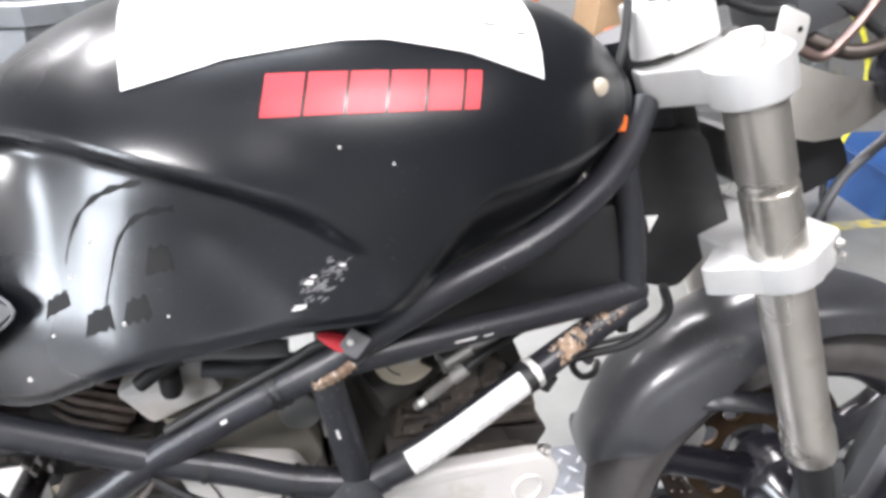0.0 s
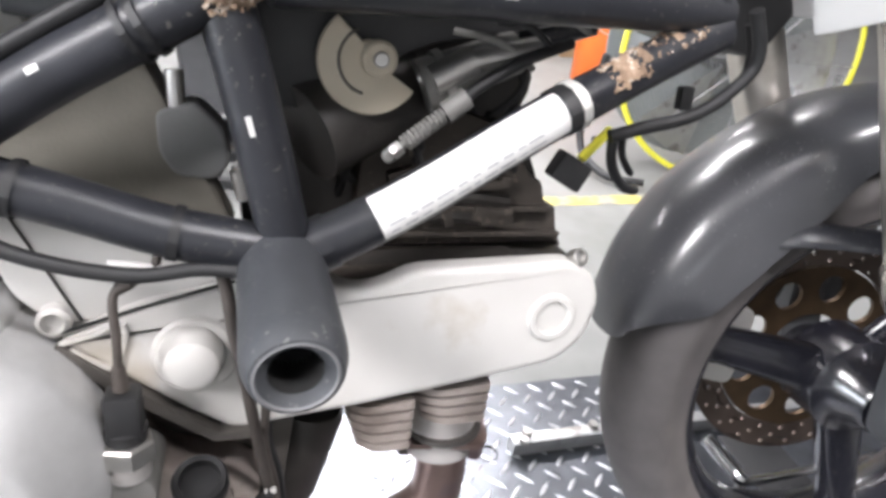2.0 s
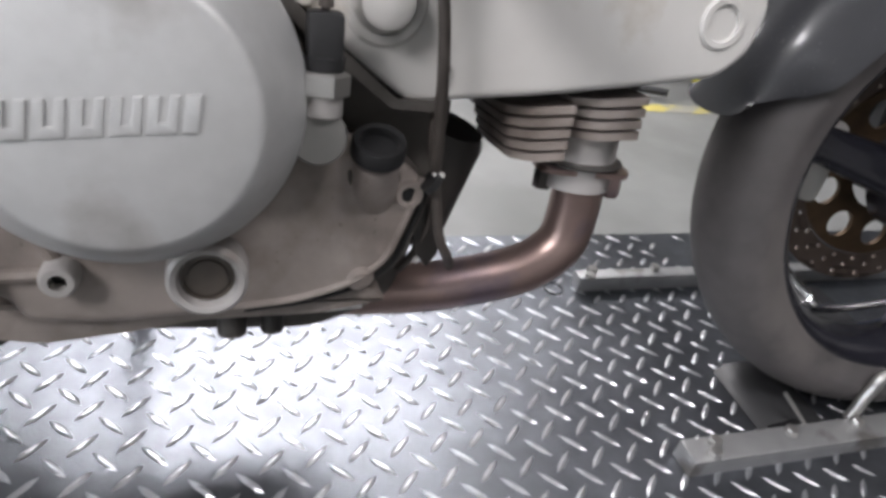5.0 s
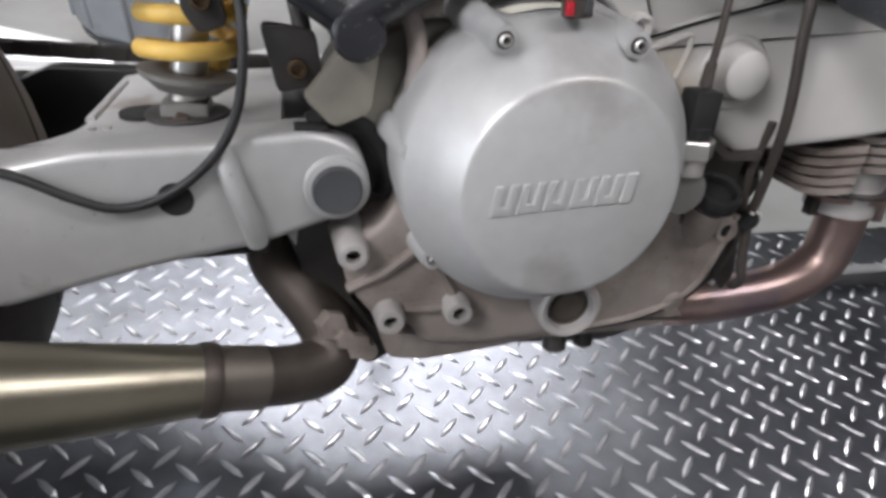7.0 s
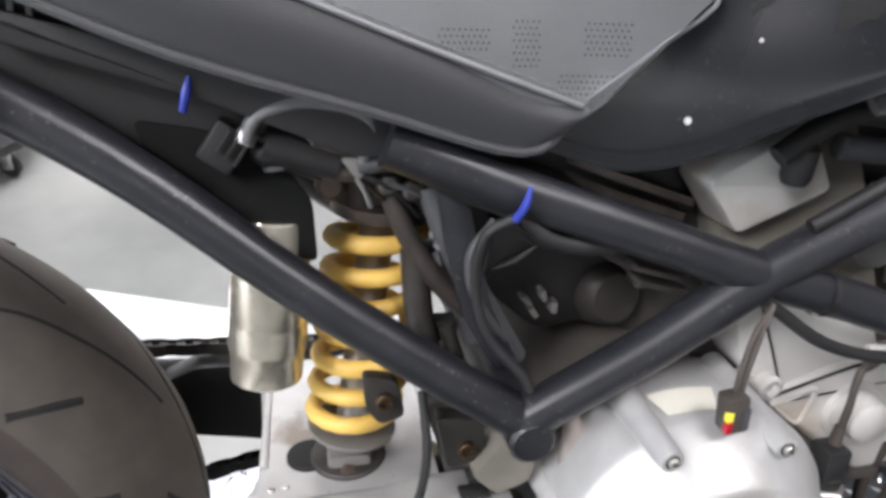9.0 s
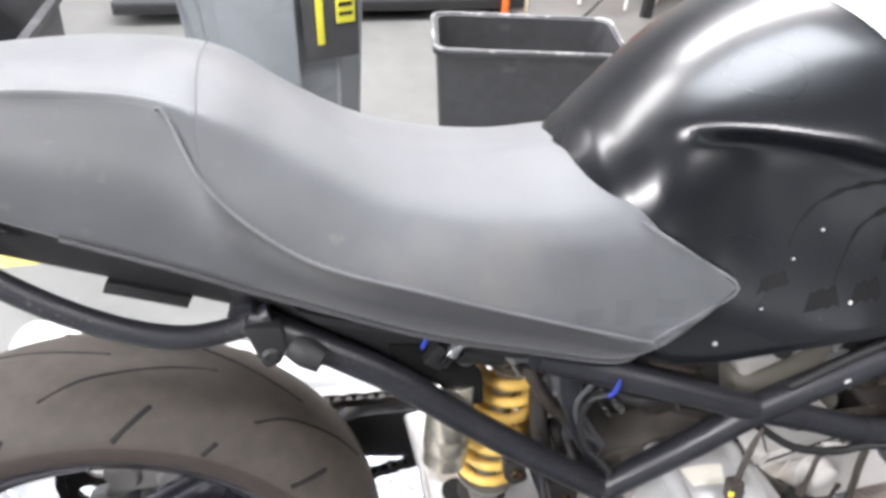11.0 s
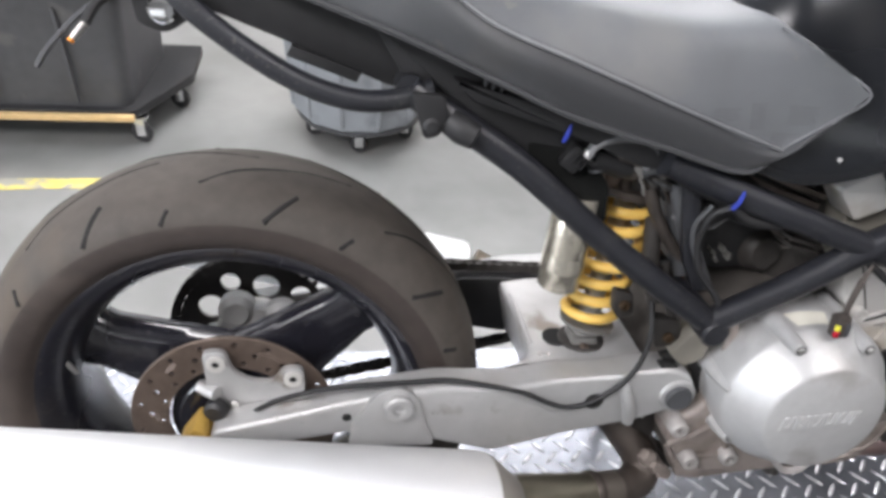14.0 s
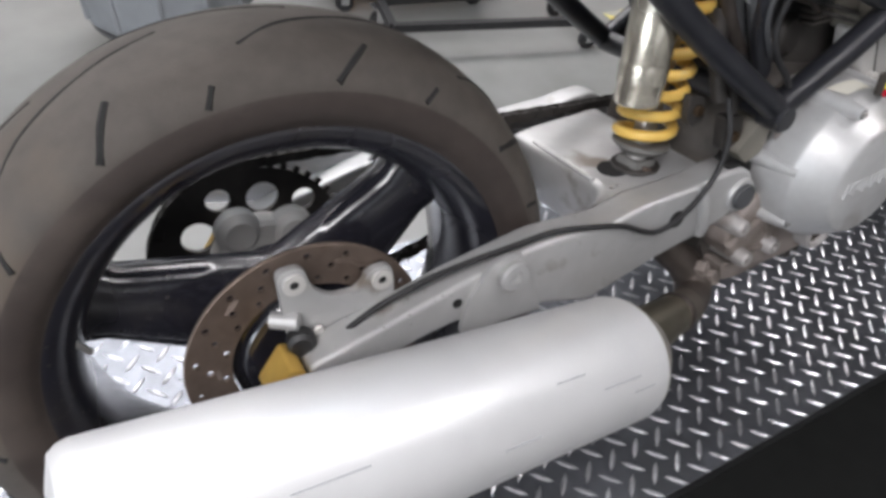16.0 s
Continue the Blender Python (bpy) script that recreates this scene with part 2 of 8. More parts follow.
M_GLUE = material("old_glue", (0.004, 0.004, 0.0042), 0.62, var=0.3, scale=60, spec=0.3)
M_GUARD = material("scuffed_guard_paint", (0.046, 0.047, 0.052), 0.36, var=0.3, scale=14, rough_var=0.12, bump=0.05, bump_scale=500, stain=(0.085, 0.085, 0.092), stain_amount=0.08, stain_scale=5, stain_soft=0.22, coat=0.5, coat_rough=0.14, specks=(0.10, 0.10, 0.10), speck_scale=300, speck_cut=0.64)
M_SLEEVE = material("heat_greyed_steel", (0.16, 0.14, 0.12), 0.45, 0.7, var=0.2, scale=30)
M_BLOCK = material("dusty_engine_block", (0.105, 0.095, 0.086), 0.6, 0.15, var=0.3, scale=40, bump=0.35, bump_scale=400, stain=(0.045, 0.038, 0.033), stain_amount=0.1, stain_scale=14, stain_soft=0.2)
M_CAPGREY = material("cap_grey_plastic", (0.15, 0.15, 0.155), 0.55, var=0.12, scale=50, bump=0.2, bump_scale=600)
M_CAPFLAT = material("flat_grey_cap", (0.20, 0.20, 0.20), 0.6, var=0.10, scale=40, bump=0.2, bump_scale=600)
# for walls out of view, darkened to keep reflections in tank and deck dark
M_DARKWALL = material("unseen_wall_grey", (0.13, 0.13, 0.13), 0.7, var=0.15, scale=5)
M_FTYRE = material("front_tyre_rubber", (0.074, 0.067, 0.066), 0.68, var=0.22, scale=40, bump=0.25, bump_scale=500, stain=(0.105, 0.094, 0.090), stain_amount=0.05, stain_scale=6)
M_THREAD = material("seat_thread", (0.14, 0.14, 0.145), 0.7, var=0.1)
M_WORNRIM = material("worn_rim_plastic", (0.16, 0.16, 0.16), 0.6, var=0.3, scale=30, stain=(0.42, 0.42, 0.41), stain_amount=0.08, stain_scale=12)
M_FANBACK = material("fan_back_grey", (0.20, 0.215, 0.22), 0.6, var=0.1, scale=10)
M_CARD = material("brown_cardboard", (0.42, 0.29, 0.17), 0.8, var=0.1, scale=20, bump=0.1)
M_DAYLIGHT = material("daylight_sky", (0.85, 0.93, 1.0), 0.8, var=0.0, emit=5.0)
M_SCUFF = material("scuffed_paint", (0.17, 0.17, 0.175), 0.5, 0.2, var=0.4, scale=200)
M_LEAD = material("dusty_brown_lead", (0.060, 0.050, 0.044), 0.6, var=0.3, scale=90, bump=0.2, bump_scale=500)
M_GRIME = material("cylinder_grime", (0.060, 0.050, 0.042), 0.7, 0.1, var=0.4, scale=40, bump=0.5, bump_scale=250, specks=(0.13, 0.11, 0.09), speck_scale=130, speck_cut=0.6)
M_PIPING = material("pale_piping", (0.17, 0.172, 0.18), 0.42, var=0.3, scale=30)
M_PLUG = material("dull_plug_alloy", (0.20, 0.195, 0.185), 0.55, 0.2, var=0.15, scale=50, bump=0.15, bump_scale=600)
M_CARRIER = material("dusty_cast_carrier", (0.40, 0.395, 0.38), 0.6, 0.15, var=0.18, scale=30, bump=0.2, bump_scale=500, stain=(0.12, 0.11, 0.10), stain_amount=0.02, stain_scale=16, stain_soft=0.2)
M_GOLDTIP = material("gold_anodised_plate", (0.58, 0.37, 0.09), 0.42, 0.35, var=0.15, scale=40, stain=(0.36, 0.22, 0.06), stain_amount=0.04, stain_scale=20)
M_OLIVE = material("olive_cylinder_casting", (0.21, 0.195, 0.165), 0.6, 0.1, var=0.25, scale=20, bump=0.25, bump_scale=400, stain=(0.07, 0.06, 0.05), stain_amount=0.06, stain_scale=13)
M_FROST = material("frosted_daylight", (0.93, 0.97, 1.0), 0.8, var=0.0, emit=0.7)
M_OILGLASS = material("oil_glass", (0.085, 0.070, 0.058), 0.3, var=0.3, scale=40, coat=0.3)
M_FLUO = material("fluorescent_diffuser", (1.0, 0.98, 0.95), 0.5, var=0.0, emit=6.0)


# ---------------------------------------------------------------- mesh helpers
def part(name, bm, mat, parent=None, label="", sharp=38.0, kind=""):
    """Links a bmesh as one mesh object, under a thing or a part of one where parent is given."""
    bmesh.ops.recalc_face_normals(bm, faces=bm.faces)
    me = bpy.data.meshes.new(name)
    bm.to_mesh(me)
    bm.free()
    me.materials.append(mat)
    me.shade_smooth()
    me.set_sharp_from_angle(angle=radians(sharp))
    ob = new(name, me)
    if parent is not None:
        ob.parent = parent
    return tagged(ob, label, kind=kind)


def thing(name, x, y, z, label, category, group="", turn=0.0):
    ob = new(name)
    ob.location, ob.rotation_euler = (x, y, z), (0, 0, radians(turn))
    return tagged(ob, label, category, group)


def spline(pts, n=6):
    """Catmull-Rom through pts, n steps a span."""
    p = [Vector(q) for q in pts]
    if len(p) < 3:
        return p
    p = [2 * p[0] - p[1]] + p + [2 * p[-1] - p[-2]]
    out = []
    for i in range(1, len(p) - 2):
        a, b, c, d = p[i - 1:i + 3]
        for k in range(n):
            t = k / n
            out.append(0.5 * ((2 * b) + (c - a) * t + (2 * a - 5 * b + 4 * c - d) * t * t + (3 * b - a - 3 * c + d) * t ** 3))
    return out + [p[-2]]


def tube(pts, r, seg=12, n=6, smooth=True, bm=None, flat=1.0):
    """A swept round bar; r is one radius or one at each of pts."""
    bm = bm or bmesh.new()
    line = spline(pts, n) if smooth else [Vector(q) for q in pts]
    rs = [r] * len(line) if isinstance(r, (int, float)) else [float(v) for v in np.interp(np.linspace(0, len(r) - 1, len(line)), range(len(r)), r)]
    rings, up = [], None
    for i, c in enumerate(line):
        d = (line[min(i + 1, len(line) - 1)] - line[max(i - 1, 0)]).normalized()
        if up is None:
            up = d.orthogonal().normalized()
        up = (up - d * up.dot(d)).normalized()
        side = d.cross(up)
        rings.append([bm.verts.new(c + rs[i] * (math.cos(a) * up + flat * math.sin(a) * side)) for a in (2 * math.pi * k / seg for k in range(seg))])
    for a, b in zip(rings, rings[1:]):
        for k in range(seg):
            bm.faces.new((a[k], a[(k + 1) % seg], b[(k + 1) % seg], b[k]))
    bm.faces.new(rings[0][::-1])
    bm.faces.new(rings[-1])
    return bm


def lathe(profile, centre, axis=(0, 1, 0), seg=48, bm=None, close=False):
    """Turns (radius, along) round an axis through centre."""
    bm = bm or bmesh.new()
    ax = Vector(axis).normalized()
    u = ax.orthogonal().normalized()
    v, c = ax.cross(u), Vector(centre)
    rings = []
    for r, h in profile:
        if r < 1e-6:
            rings.append([bm.verts.new(c + ax * h)])
        else:
            rings.append([bm.verts.new(c + ax * h + r * (math.cos(a) * u + math.sin(a) * v)) for a in (2 * math.pi * k / seg for k in range(seg))])
    pairs = list(zip(rings, rings[1:])) + ([(rings[-1], rings[0])] if close else [])
    for a, b in pairs:
        for k in range(seg):
            k2 = (k + 1) % seg
            if len(a) == 1 and len(b) == 1:
                continue
            if len(a) == 1:
                bm.faces.new((a[0], b[k2], b[k]))
            elif len(b) == 1:
                bm.faces.new((a[k], a[k2], b[0]))
            else:
                bm.faces.new((a[k], a[k2], b[k2], b[k]))
    return bm


def disc(r, h0, h1, centre, axis=(0, 1, 0), seg=32, edge=0.0012, bm=None):
    """A round block with eased edges, from h0 to h1 along the axis."""
    s = 1 if h1 > h0 else -1
    return lathe([(0, h0), (r - edge, h0), (r, h0 + s * edge), (r, h1 - s * edge), (r - edge, h1), (0, h1)], centre, axis, seg, bm)


def prism(poly, y0, y1, bevel=0.002, bm=None, seg=2):
    """An outline in x and z, drawn out from y0 to y1, with eased edges."""
    b2 = bmesh.new()
    a = [b2.verts.new((x, y0, z)) for x, z in poly]
    b = [b2.verts.new((x, y1, z)) for x, z in poly]
    n = len(poly)
    b2.faces.new(a)
    b2.faces.new(b[::-1])
    for k in range(n):
        b2.faces.new((a[k], b[k], b[(k + 1) % n], a[(k + 1) % n]))
    bmesh.ops.recalc_face_normals(b2, faces=b2.faces)
    if bevel:
        caps = [e for e in b2.edges if abs(e.verts[0].co.y - e.verts[1].co.y) < 1e-9]
        bmesh.ops.bevel(b2, geom=caps, offset=bevel, segments=seg, affect="EDGES", profile=0.6)
    return join(bm, b2)


def join(bm, extra):
    """Adds extra to bm, if there is one."""
    if bm is None:
        return extra
    me = bpy.data.meshes.new("tmp")
    extra.to_mesh(me)
    extra.free()
    bm.from_mesh(me)
    bpy.data.meshes.remove(me)
    return bm


def rounded(poly, r=0.01, n=4):
    """Rounds the corners of a closed outline."""
    out, m = [], len(poly)
    for i in range(m):
        p, a, b = Vector(poly[i]), Vector(poly[i - 1]), Vector(poly[(i + 1) % m])
        k = min(r, (a - p).length * 0.45, (b - p).length * 0.45)
        s, e = p + (a - p).normalized() * k, p + (b - p).normalized() * k
        for j in range(n + 1):
            t = j / n
            q = (1 - t) ** 2 * s + 2 * t * (1 - t) * p + t * t * e
            out.append((q.x, q.y))
    return out


def box(cx, cy, cz, sx, sy, sz, bevel=0.002, m=None, bm=None):
    b2 = bmesh.new()
    bmesh.ops.create_cube(b2, size=1.0, matrix=Matrix.Diagonal((sx, sy, sz, 1)))
    if bevel:
        bmesh.ops.bevel(b2, geom=list(b2.edges), offset=min(bevel, 0.45 * min(sx, sy, sz)), segments=2, affect="EDGES", profile=0.6)
    if m is not None:
        b2.transform(m)
    b2.transform(Matrix.Translation((cx, cy, cz)))
    return join(bm, b2)


def hexagon(r, h0, h1, centre, axis=(0, 1, 0)):
    return lathe([(0, h0), (r * 0.93, h0), (r, h0 + 0.001), (r, h1 - 0.0015), (r * 0.9, h1), (0, h1)], centre, axis, 6)


def bolt(parent, centre, r, axis=(0, -1, 0), length=0.008, mat=None, name="bolt", sub="socket"):
    """A socket-head bolt: head with a recess."""
    c = Vector(centre)
    prof = [(0, -0.004), (r, -0.004), (r, length - 0.001), (r - 0.001, length), (r * 0.55, length), (r * 0.5, length - 0.003), (0, length - 0.003)]
    return part(name, lathe(prof, c, axis, 16), mat or M_STEEL, parent)


def grid_surface(rows, bm=None, closed=False):
    """A skin over rows of points."""
    bm = bm or bmesh.new()
    vs = [[bm.verts.new(p) for p in row] for row in rows]
    for a, b in zip(vs, vs[1:]):
        n = len(a)
        for k in range(n if closed else n - 1):
            bm.faces.new((a[k], a[(k + 1) % n], b[(k + 1) % n], b[k]))
    return bm


def interp(x, xs, ys):
    return float(np.interp(x, xs, ys))

# ---------------------------------------------------------------- the workshop
def slab(name, x0, x1, y0, y1, z0, z1, mat, label, category, bevel=0.0):
    ob = part(name, box((x0 + x1) / 2, (y0 + y1) / 2, (z0 + z1) / 2, x1 - x0, y1 - y0, z1 - z0, bevel), mat)
    return tagged(ob, label, category, kind="structure")


slab("floor", -6.0, 8.0, -4.0, 7.5, FLOOR - 0.2, FLOOR, M_CONCRETE, "polished grey sealed concrete workshop floor with stains", "floor")
slab("wall_north", -6.0, 8.0, 7.5, 7.7, FLOOR - 0.2, 2.9, M_WALL, "plain pale painted workshop wall", "wall")
WIN_S = (-1.6, 1.0, 0.95, 2.05)    # frosted window in the south wall: x from, x to, z from, z to
# unseen south wall: dark pieces keep the tank's lower flank from reflecting light
slab("wall_south", -6.0, WIN_S[0], -4.2, -4.0, FLOOR - 0.2, 2.9, M_DARKWALL, "unseen workshop wall, dark grey so that reflections stay dark", "wall")
# this unseen piece is pale, to brighten the reflection in the tank's front
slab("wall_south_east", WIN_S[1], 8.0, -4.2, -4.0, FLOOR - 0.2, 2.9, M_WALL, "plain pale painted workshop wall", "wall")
slab("wall_south_below", WIN_S[0], WIN_S[1], -4.2, -4.0, FLOOR - 0.2, WIN_S[2], M_DARKWALL, "unseen workshop wall, dark grey so that reflections stay dark", "wall")
slab("wall_south_above", WIN_S[0], WIN_S[1], -4.2, -4.0, WIN_S[3], 2.9, M_DARKWALL, "unseen workshop wall, dark grey so that reflections stay dark", "wall")
win_s = thing("window_2", (WIN_S[0] + WIN_S[1]) / 2, -4.05, (WIN_S[2] + WIN_S[3]) / 2, "white framed workshop window with soft daylight behind", "window")
tagged(win_s, "white framed workshop window with soft daylight behind", "window", kind="structure")
for dx in (-1.28, 0.0, 1.28):
    part("mullion", box(dx, 0, 0, 0.05, 0.06, 1.1, 0.004), M_WHITE, win_s)
for dz in (-0.53, 0.53):
    part("window_rail", box(0, 0, dz, 2.6, 0.06, 0.05, 0.004), M_WHITE, win_s)
slab("backdrop", -2.2, 1.6, -4.62, -4.6, FLOOR, 2.9, M_FROST, "soft overcast daylight outside the window", "backdrop")
WIN = (-3.5, -0.9, 0.55, 2.35)     # daylight window in the west wall: y from, y to, z from, z to
slab("wall_west", -6.2, -6.0, -4.2, WIN[0], FLOOR - 0.2, 2.9, M_WALL, "plain pale painted workshop wall", "wall")
slab("wall_west_far", -6.2, -6.0, WIN[1], 7.7, FLOOR - 0.2, 2.9, M_WALL, "plain pale painted workshop wall", "wall")
slab("wall_west_below", -6.2, -6.0, WIN[0], WIN[1], FLOOR - 0.2, WIN[2], M_WALL, "plain pale painted workshop wall", "wall")
slab("wall_west_above", -6.2, -6.0, WIN[0], WIN[1], WIN[3], 2.9, M_WALL, "plain pale painted workshop wall", "wall")
win = thing("window_1", -6.05, (WIN[0] + WIN[1]) / 2, (WIN[2] + WIN[3]) / 2, "white framed workshop window with daylight behind", "window")
tagged(win, "white framed workshop window with daylight behind", "window", kind="structure")
for dy in (-1.28, 0.0, 1.28):
    part("mullion", box(0, dy, 0, 0.06, 0.05, 1.8, 0.004), M_WHITE, win)
for dz in (-0.88, 0.88):
    part("window_rail", box(0, 0, dz, 0.06, 2.6, 0.05, 0.004), M_WHITE, win)
slab("backdrop", -6.62, -6.6, -4.4, 0.0, FLOOR, 2.9, M_DAYLIGHT, "bright overcast daylight outside the window", "backdrop")
daylight = area_light("window_light", -5.96, (WIN[0] + WIN[1]) / 2, (WIN[2] + WIN[3]) / 2, 1.75, 2.5, 150, (0.93, 0.97, 1.06))
daylight.rotation_euler = (0, radians(-90), 0)
# unseen east wall, its dark tone assumed so that the deck reflects less
slab("wall_east", 8.0, 8.2, -4.2, 7.7, FLOOR - 0.2, 2.9, M_DARKWALL, "unseen workshop wall, dark grey so that reflections stay dark", "wall")
slab("ceiling", -6.2, 8.2, -4.2, 7.7, 2.9, 3.1, M_CEIL, "plain dark workshop ceiling", "ceiling")

# worn yellow lines on the floor
for x0, x1, ya, yb in ((-5.0, -0.58, 1.10, 1.27), (1.72, 6.0, 1.40, 1.44)):
    b = bmesh.new()
    n = 24
    rows = []
    for i in range(n + 1):
        x = x0 + (x1 - x0) * i / n
        y = ya + (yb - ya) * i / n
        j = 0.006 * noise.noise((x * 6, 1.3, 0))
        k = 0.006 * noise.noise((x * 7, 7.7, 0))
        rows.append([(x, y - 0.03 + j, FLOOR + 0.001), (x, y - 0.03 + j, FLOOR + 0.002), (x, y + 0.03 + k, FLOOR + 0.002), (x, y + 0.03 + k, FLOOR + 0.001)])
    tagged(part("floor_line", grid_surface(rows, b), M_LINE), "worn yellow painted line on the concrete floor", "floor marking", kind="structure")

# strip lights under the ceiling, a row over the near side and rows over the room
for x, y, sx, sy, watts in ((-1.75, -1.65, 1.5, 1.1, 135), (1.65, -1.10, 1.5, 0.34, 50), (1.05, 2.60, 2.5, 0.9, 122), (-1.15, 2.25, 1.6, 0.9, 58), (3.2, 5.9, 1.5, 0.34, 60), (-3.2, 5.2, 1.5, 0.34, 60), (0.20, 1.00, 1.4, 1.0, 30)):
    lampob = thing("ceiling_light", x, y, 2.9, "white strip light with a pale housing under the ceiling", "ceiling light", "strip lights")
    part("housing", box(0, 0, -0.03, sx, sy, 0.06, 0.008), M_PALE, lampob)
    part("diffuser", box(0, 0, -0.066, sx - 0.06, sy - 0.06, 0.008, 0.002), M_FLUO, lampob)
    area_light("strip_lamp", x, y, 2.9 - 0.074, sx - 0.1, sy - 0.08, watts, (0.86, 0.96, 1.14) if watts <= 30 else (1.0, 0.97, 1.01))
# added dark sheet: stands in for the shade on the near floor
shade_sheet_ = part("floor_shade_sheet", box(0.6, -0.75, FLOOR + 0.005, 3.4, 1.10, 0.010, 0.003), M_SHADEBLACK)
tagged(shade_sheet_, "dark sheet added beside the lift in place of shade on the floor", "mat")

# ---------------------------------------------------------------- the lift
lift = thing("motorcycle_lift", 0.7, 0.07, FLOOR, "black steel motorcycle lift with a worn diamond tread deck", "lift")
OX, OY = 0.7, 0.07
X0, X1, Y0, Y1 = -0.95 - OX, 2.05 - OX, -0.24 - OY, 0.38 - OY
top = -FLOOR
part("deck", box((X0 + X1) / 2, (Y0 + Y1) / 2, top - 0.002, X1 - X0, Y1 - Y0, 0.004, 0.0), M_PLATE, lift, "scuffed steel deck plate")
part("side_rail", box((X0 + X1) / 2, Y0 + 0.021, top - 0.029, X1 - X0 - 0.004, 0.04, 0.05, 0.003), M_LIFT, lift)
part("side_rail", box((X0 + X1) / 2, Y1 - 0.021, top - 0.029, X1 - X0 - 0.004, 0.04, 0.05, 0.003), M_LIFT, lift)
part("end_rail", box(X0 + 0.021, (Y0 + Y1) / 2, top - 0.029, 0.04, Y1 - Y0 - 0.09, 0.05, 0.003), M_LIFT, lift)
part("end_rail", box(X1 - 0.021, (Y0 + Y1) / 2, top - 0.029, 0.04, Y1 - Y0 - 0.09, 0.05, 0.003), M_LIFT, lift)
part("base_frame", box((X0 + X1) / 2, (Y0 + Y1) / 2, 0.03, (X1 - X0) * 0.86, (Y1 - Y0) * 0.7, 0.06, 0.004), M_LIFT, lift)
part("scissor_block", box((X0 + X1) / 2, (Y0 + Y1) / 2, 0.085, (X1 - X0) * 0.7, (Y1 - Y0) * 0.5, 0.06, 0.004), M_LIFT, lift)


def tread_bars():
    """Raised lozenges in two directions, in a square lattice; the front of the deck is worn flat."""
    verts, faces = [], []
    pitch, length, wide, high = 0.0455, 0.0385, 0.0085, 0.0016
    shape = [(-0.5, 0, 0), (-0.22, -0.42, 0), (0.22, -0.42, 0), (0.5, 0, 0), (0.22, 0.42, 0), (-0.22, 0.42, 0), (-0.3, 0, 1), (0, -0.2, 1), (0.3, 0, 1), (0, 0.2, 1)]
    quads = [(0, 1, 7, 6), (1, 2, 8, 7), (2, 3, 8), (3, 4, 8), (4, 5, 9, 8), (5, 0, 6, 9), (6, 7, 8, 9)]
    nx, ny = int((X1 - X0) / pitch), int((Y1 - Y0) / pitch)
    for i in range(nx + 1):
        for j in range(ny + 1):
            for flip in (0, 1):
                cx = X0 + 0.016 + (i + 0.5 * flip) * pitch
                cy = Y0 + 0.012 + (j + 0.5 * flip) * pitch
                if not (X0 + 0.012 < cx < X1 - 0.012 and Y0 + 0.006 < cy < Y1 - 0.012):
                    continue
                a = radians(45 if flip else -45)
                worn = 1.0
                if cx > 0.5:
                    worn = max(0.0, 1.0 - 1.5 * max(0.0, cx - 0.42 + 0.25 * (cy - 0.0)) + 0.5 * noise.noise((cx * 9, cy * 9, 2)))
                if worn < 0.28:
                    continue
                s = 0.55 + 0.45 * min(1.0, worn)
                base = len(verts)
                for u, v, h in shape:
                    px, py = u * length * s, v * wide * (0.7 + 0.3 * s)
                    verts.append((cx + px * math.cos(a) - py * math.sin(a), cy + px * math.sin(a) + py * math.cos(a), top + 0.0004 + h * high * s))
                faces.extend(tuple(base + k for k in q) for q in quads)
    me = bpy.data.meshes.new("tread_pattern")
    me.from_pydata(verts, [], faces)
    me.materials.append(M_TREAD)
    ob = new("tread_pattern", me)
    ob.parent = lift
    return tagged(ob, "raised bright diamond tread bars", kind="stuff")


tread_bars()

# ---------------------------------------------------------------- the motorcycle, built upright and then leaned on its stand
bike = thing("motorcycle", 0, 0, 0.002, "black naked motorcycle with a tubular trellis frame, leaning on the lift", "motorcycle")
bike.rotation_euler = (-LEAN, 0, 0)
WB, AXLE_R, AXLE_F = 1.550, 0.315, 0.300


def both(fn):
    """Calls fn for the near side (-1) and the far side (1)."""
    for side in (-1, 1):
        fn(side)


# ---- trellis frame: rails in x, half width, z
RAILS = {
    "seat_rail": ([(0.20, 0.118, 0.742), (0.311, 0.122, 0.672), (0.400, 0.130, 0.600), (0.470, 0.138, 0.548), (0.548, 0.146, 0.494)], 0.0148),
    "main_rail": ([(0.548, 0.146, 0.492), (0.635, 0.150, 0.544), (0.702, 0.156, 0.594), (0.766, 0.167, 0.637), (0.812, 0.173, 0.664), (0.865, 0.183, 0.695), (0.900, 0.183, 0.718),
                   (0.974, 0.178, 0.757), (1.059, 0.160, 0.789), (1.126, 0.130, 0.821), (1.173, 0.098, 0.854), (1.209, 0.058, 0.892)], 0.0158),
    "cross_rail": ([(0.46, 0.136, 0.682), (0.539, 0.140, 0.651), (0.605, 0.146, 0.629), (0.700, 0.156, 0.596), (0.772, 0.161, 0.574), (0.822, 0.167, 0.558), (0.884, 0.170, 0.545)], 0.0148),
    "upright": ([(0.858, 0.178, 0.682), (0.873, 0.175, 0.618), (0.887, 0.170, 0.548)], 0.0150),
    "down_rail": ([(0.880, 0.170, 0.536), (0.955, 0.168, 0.571), (1.050, 0.148, 0.619), (1.145, 0.118, 0.658), (1.213, 0.098, 0.684)], 0.0158),
    "tie_rail": ([(0.880, 0.182, 0.694), (0.998, 0.152, 0.694), (1.134, 0.120, 0.694), (1.213, 0.098, 0.696)], 0.0140),
    "head_rail": ([(1.168, 0.100, 0.852), (1.192, 0.100, 0.761), (1.205, 0.098, 0.690)], 0.0145),
}
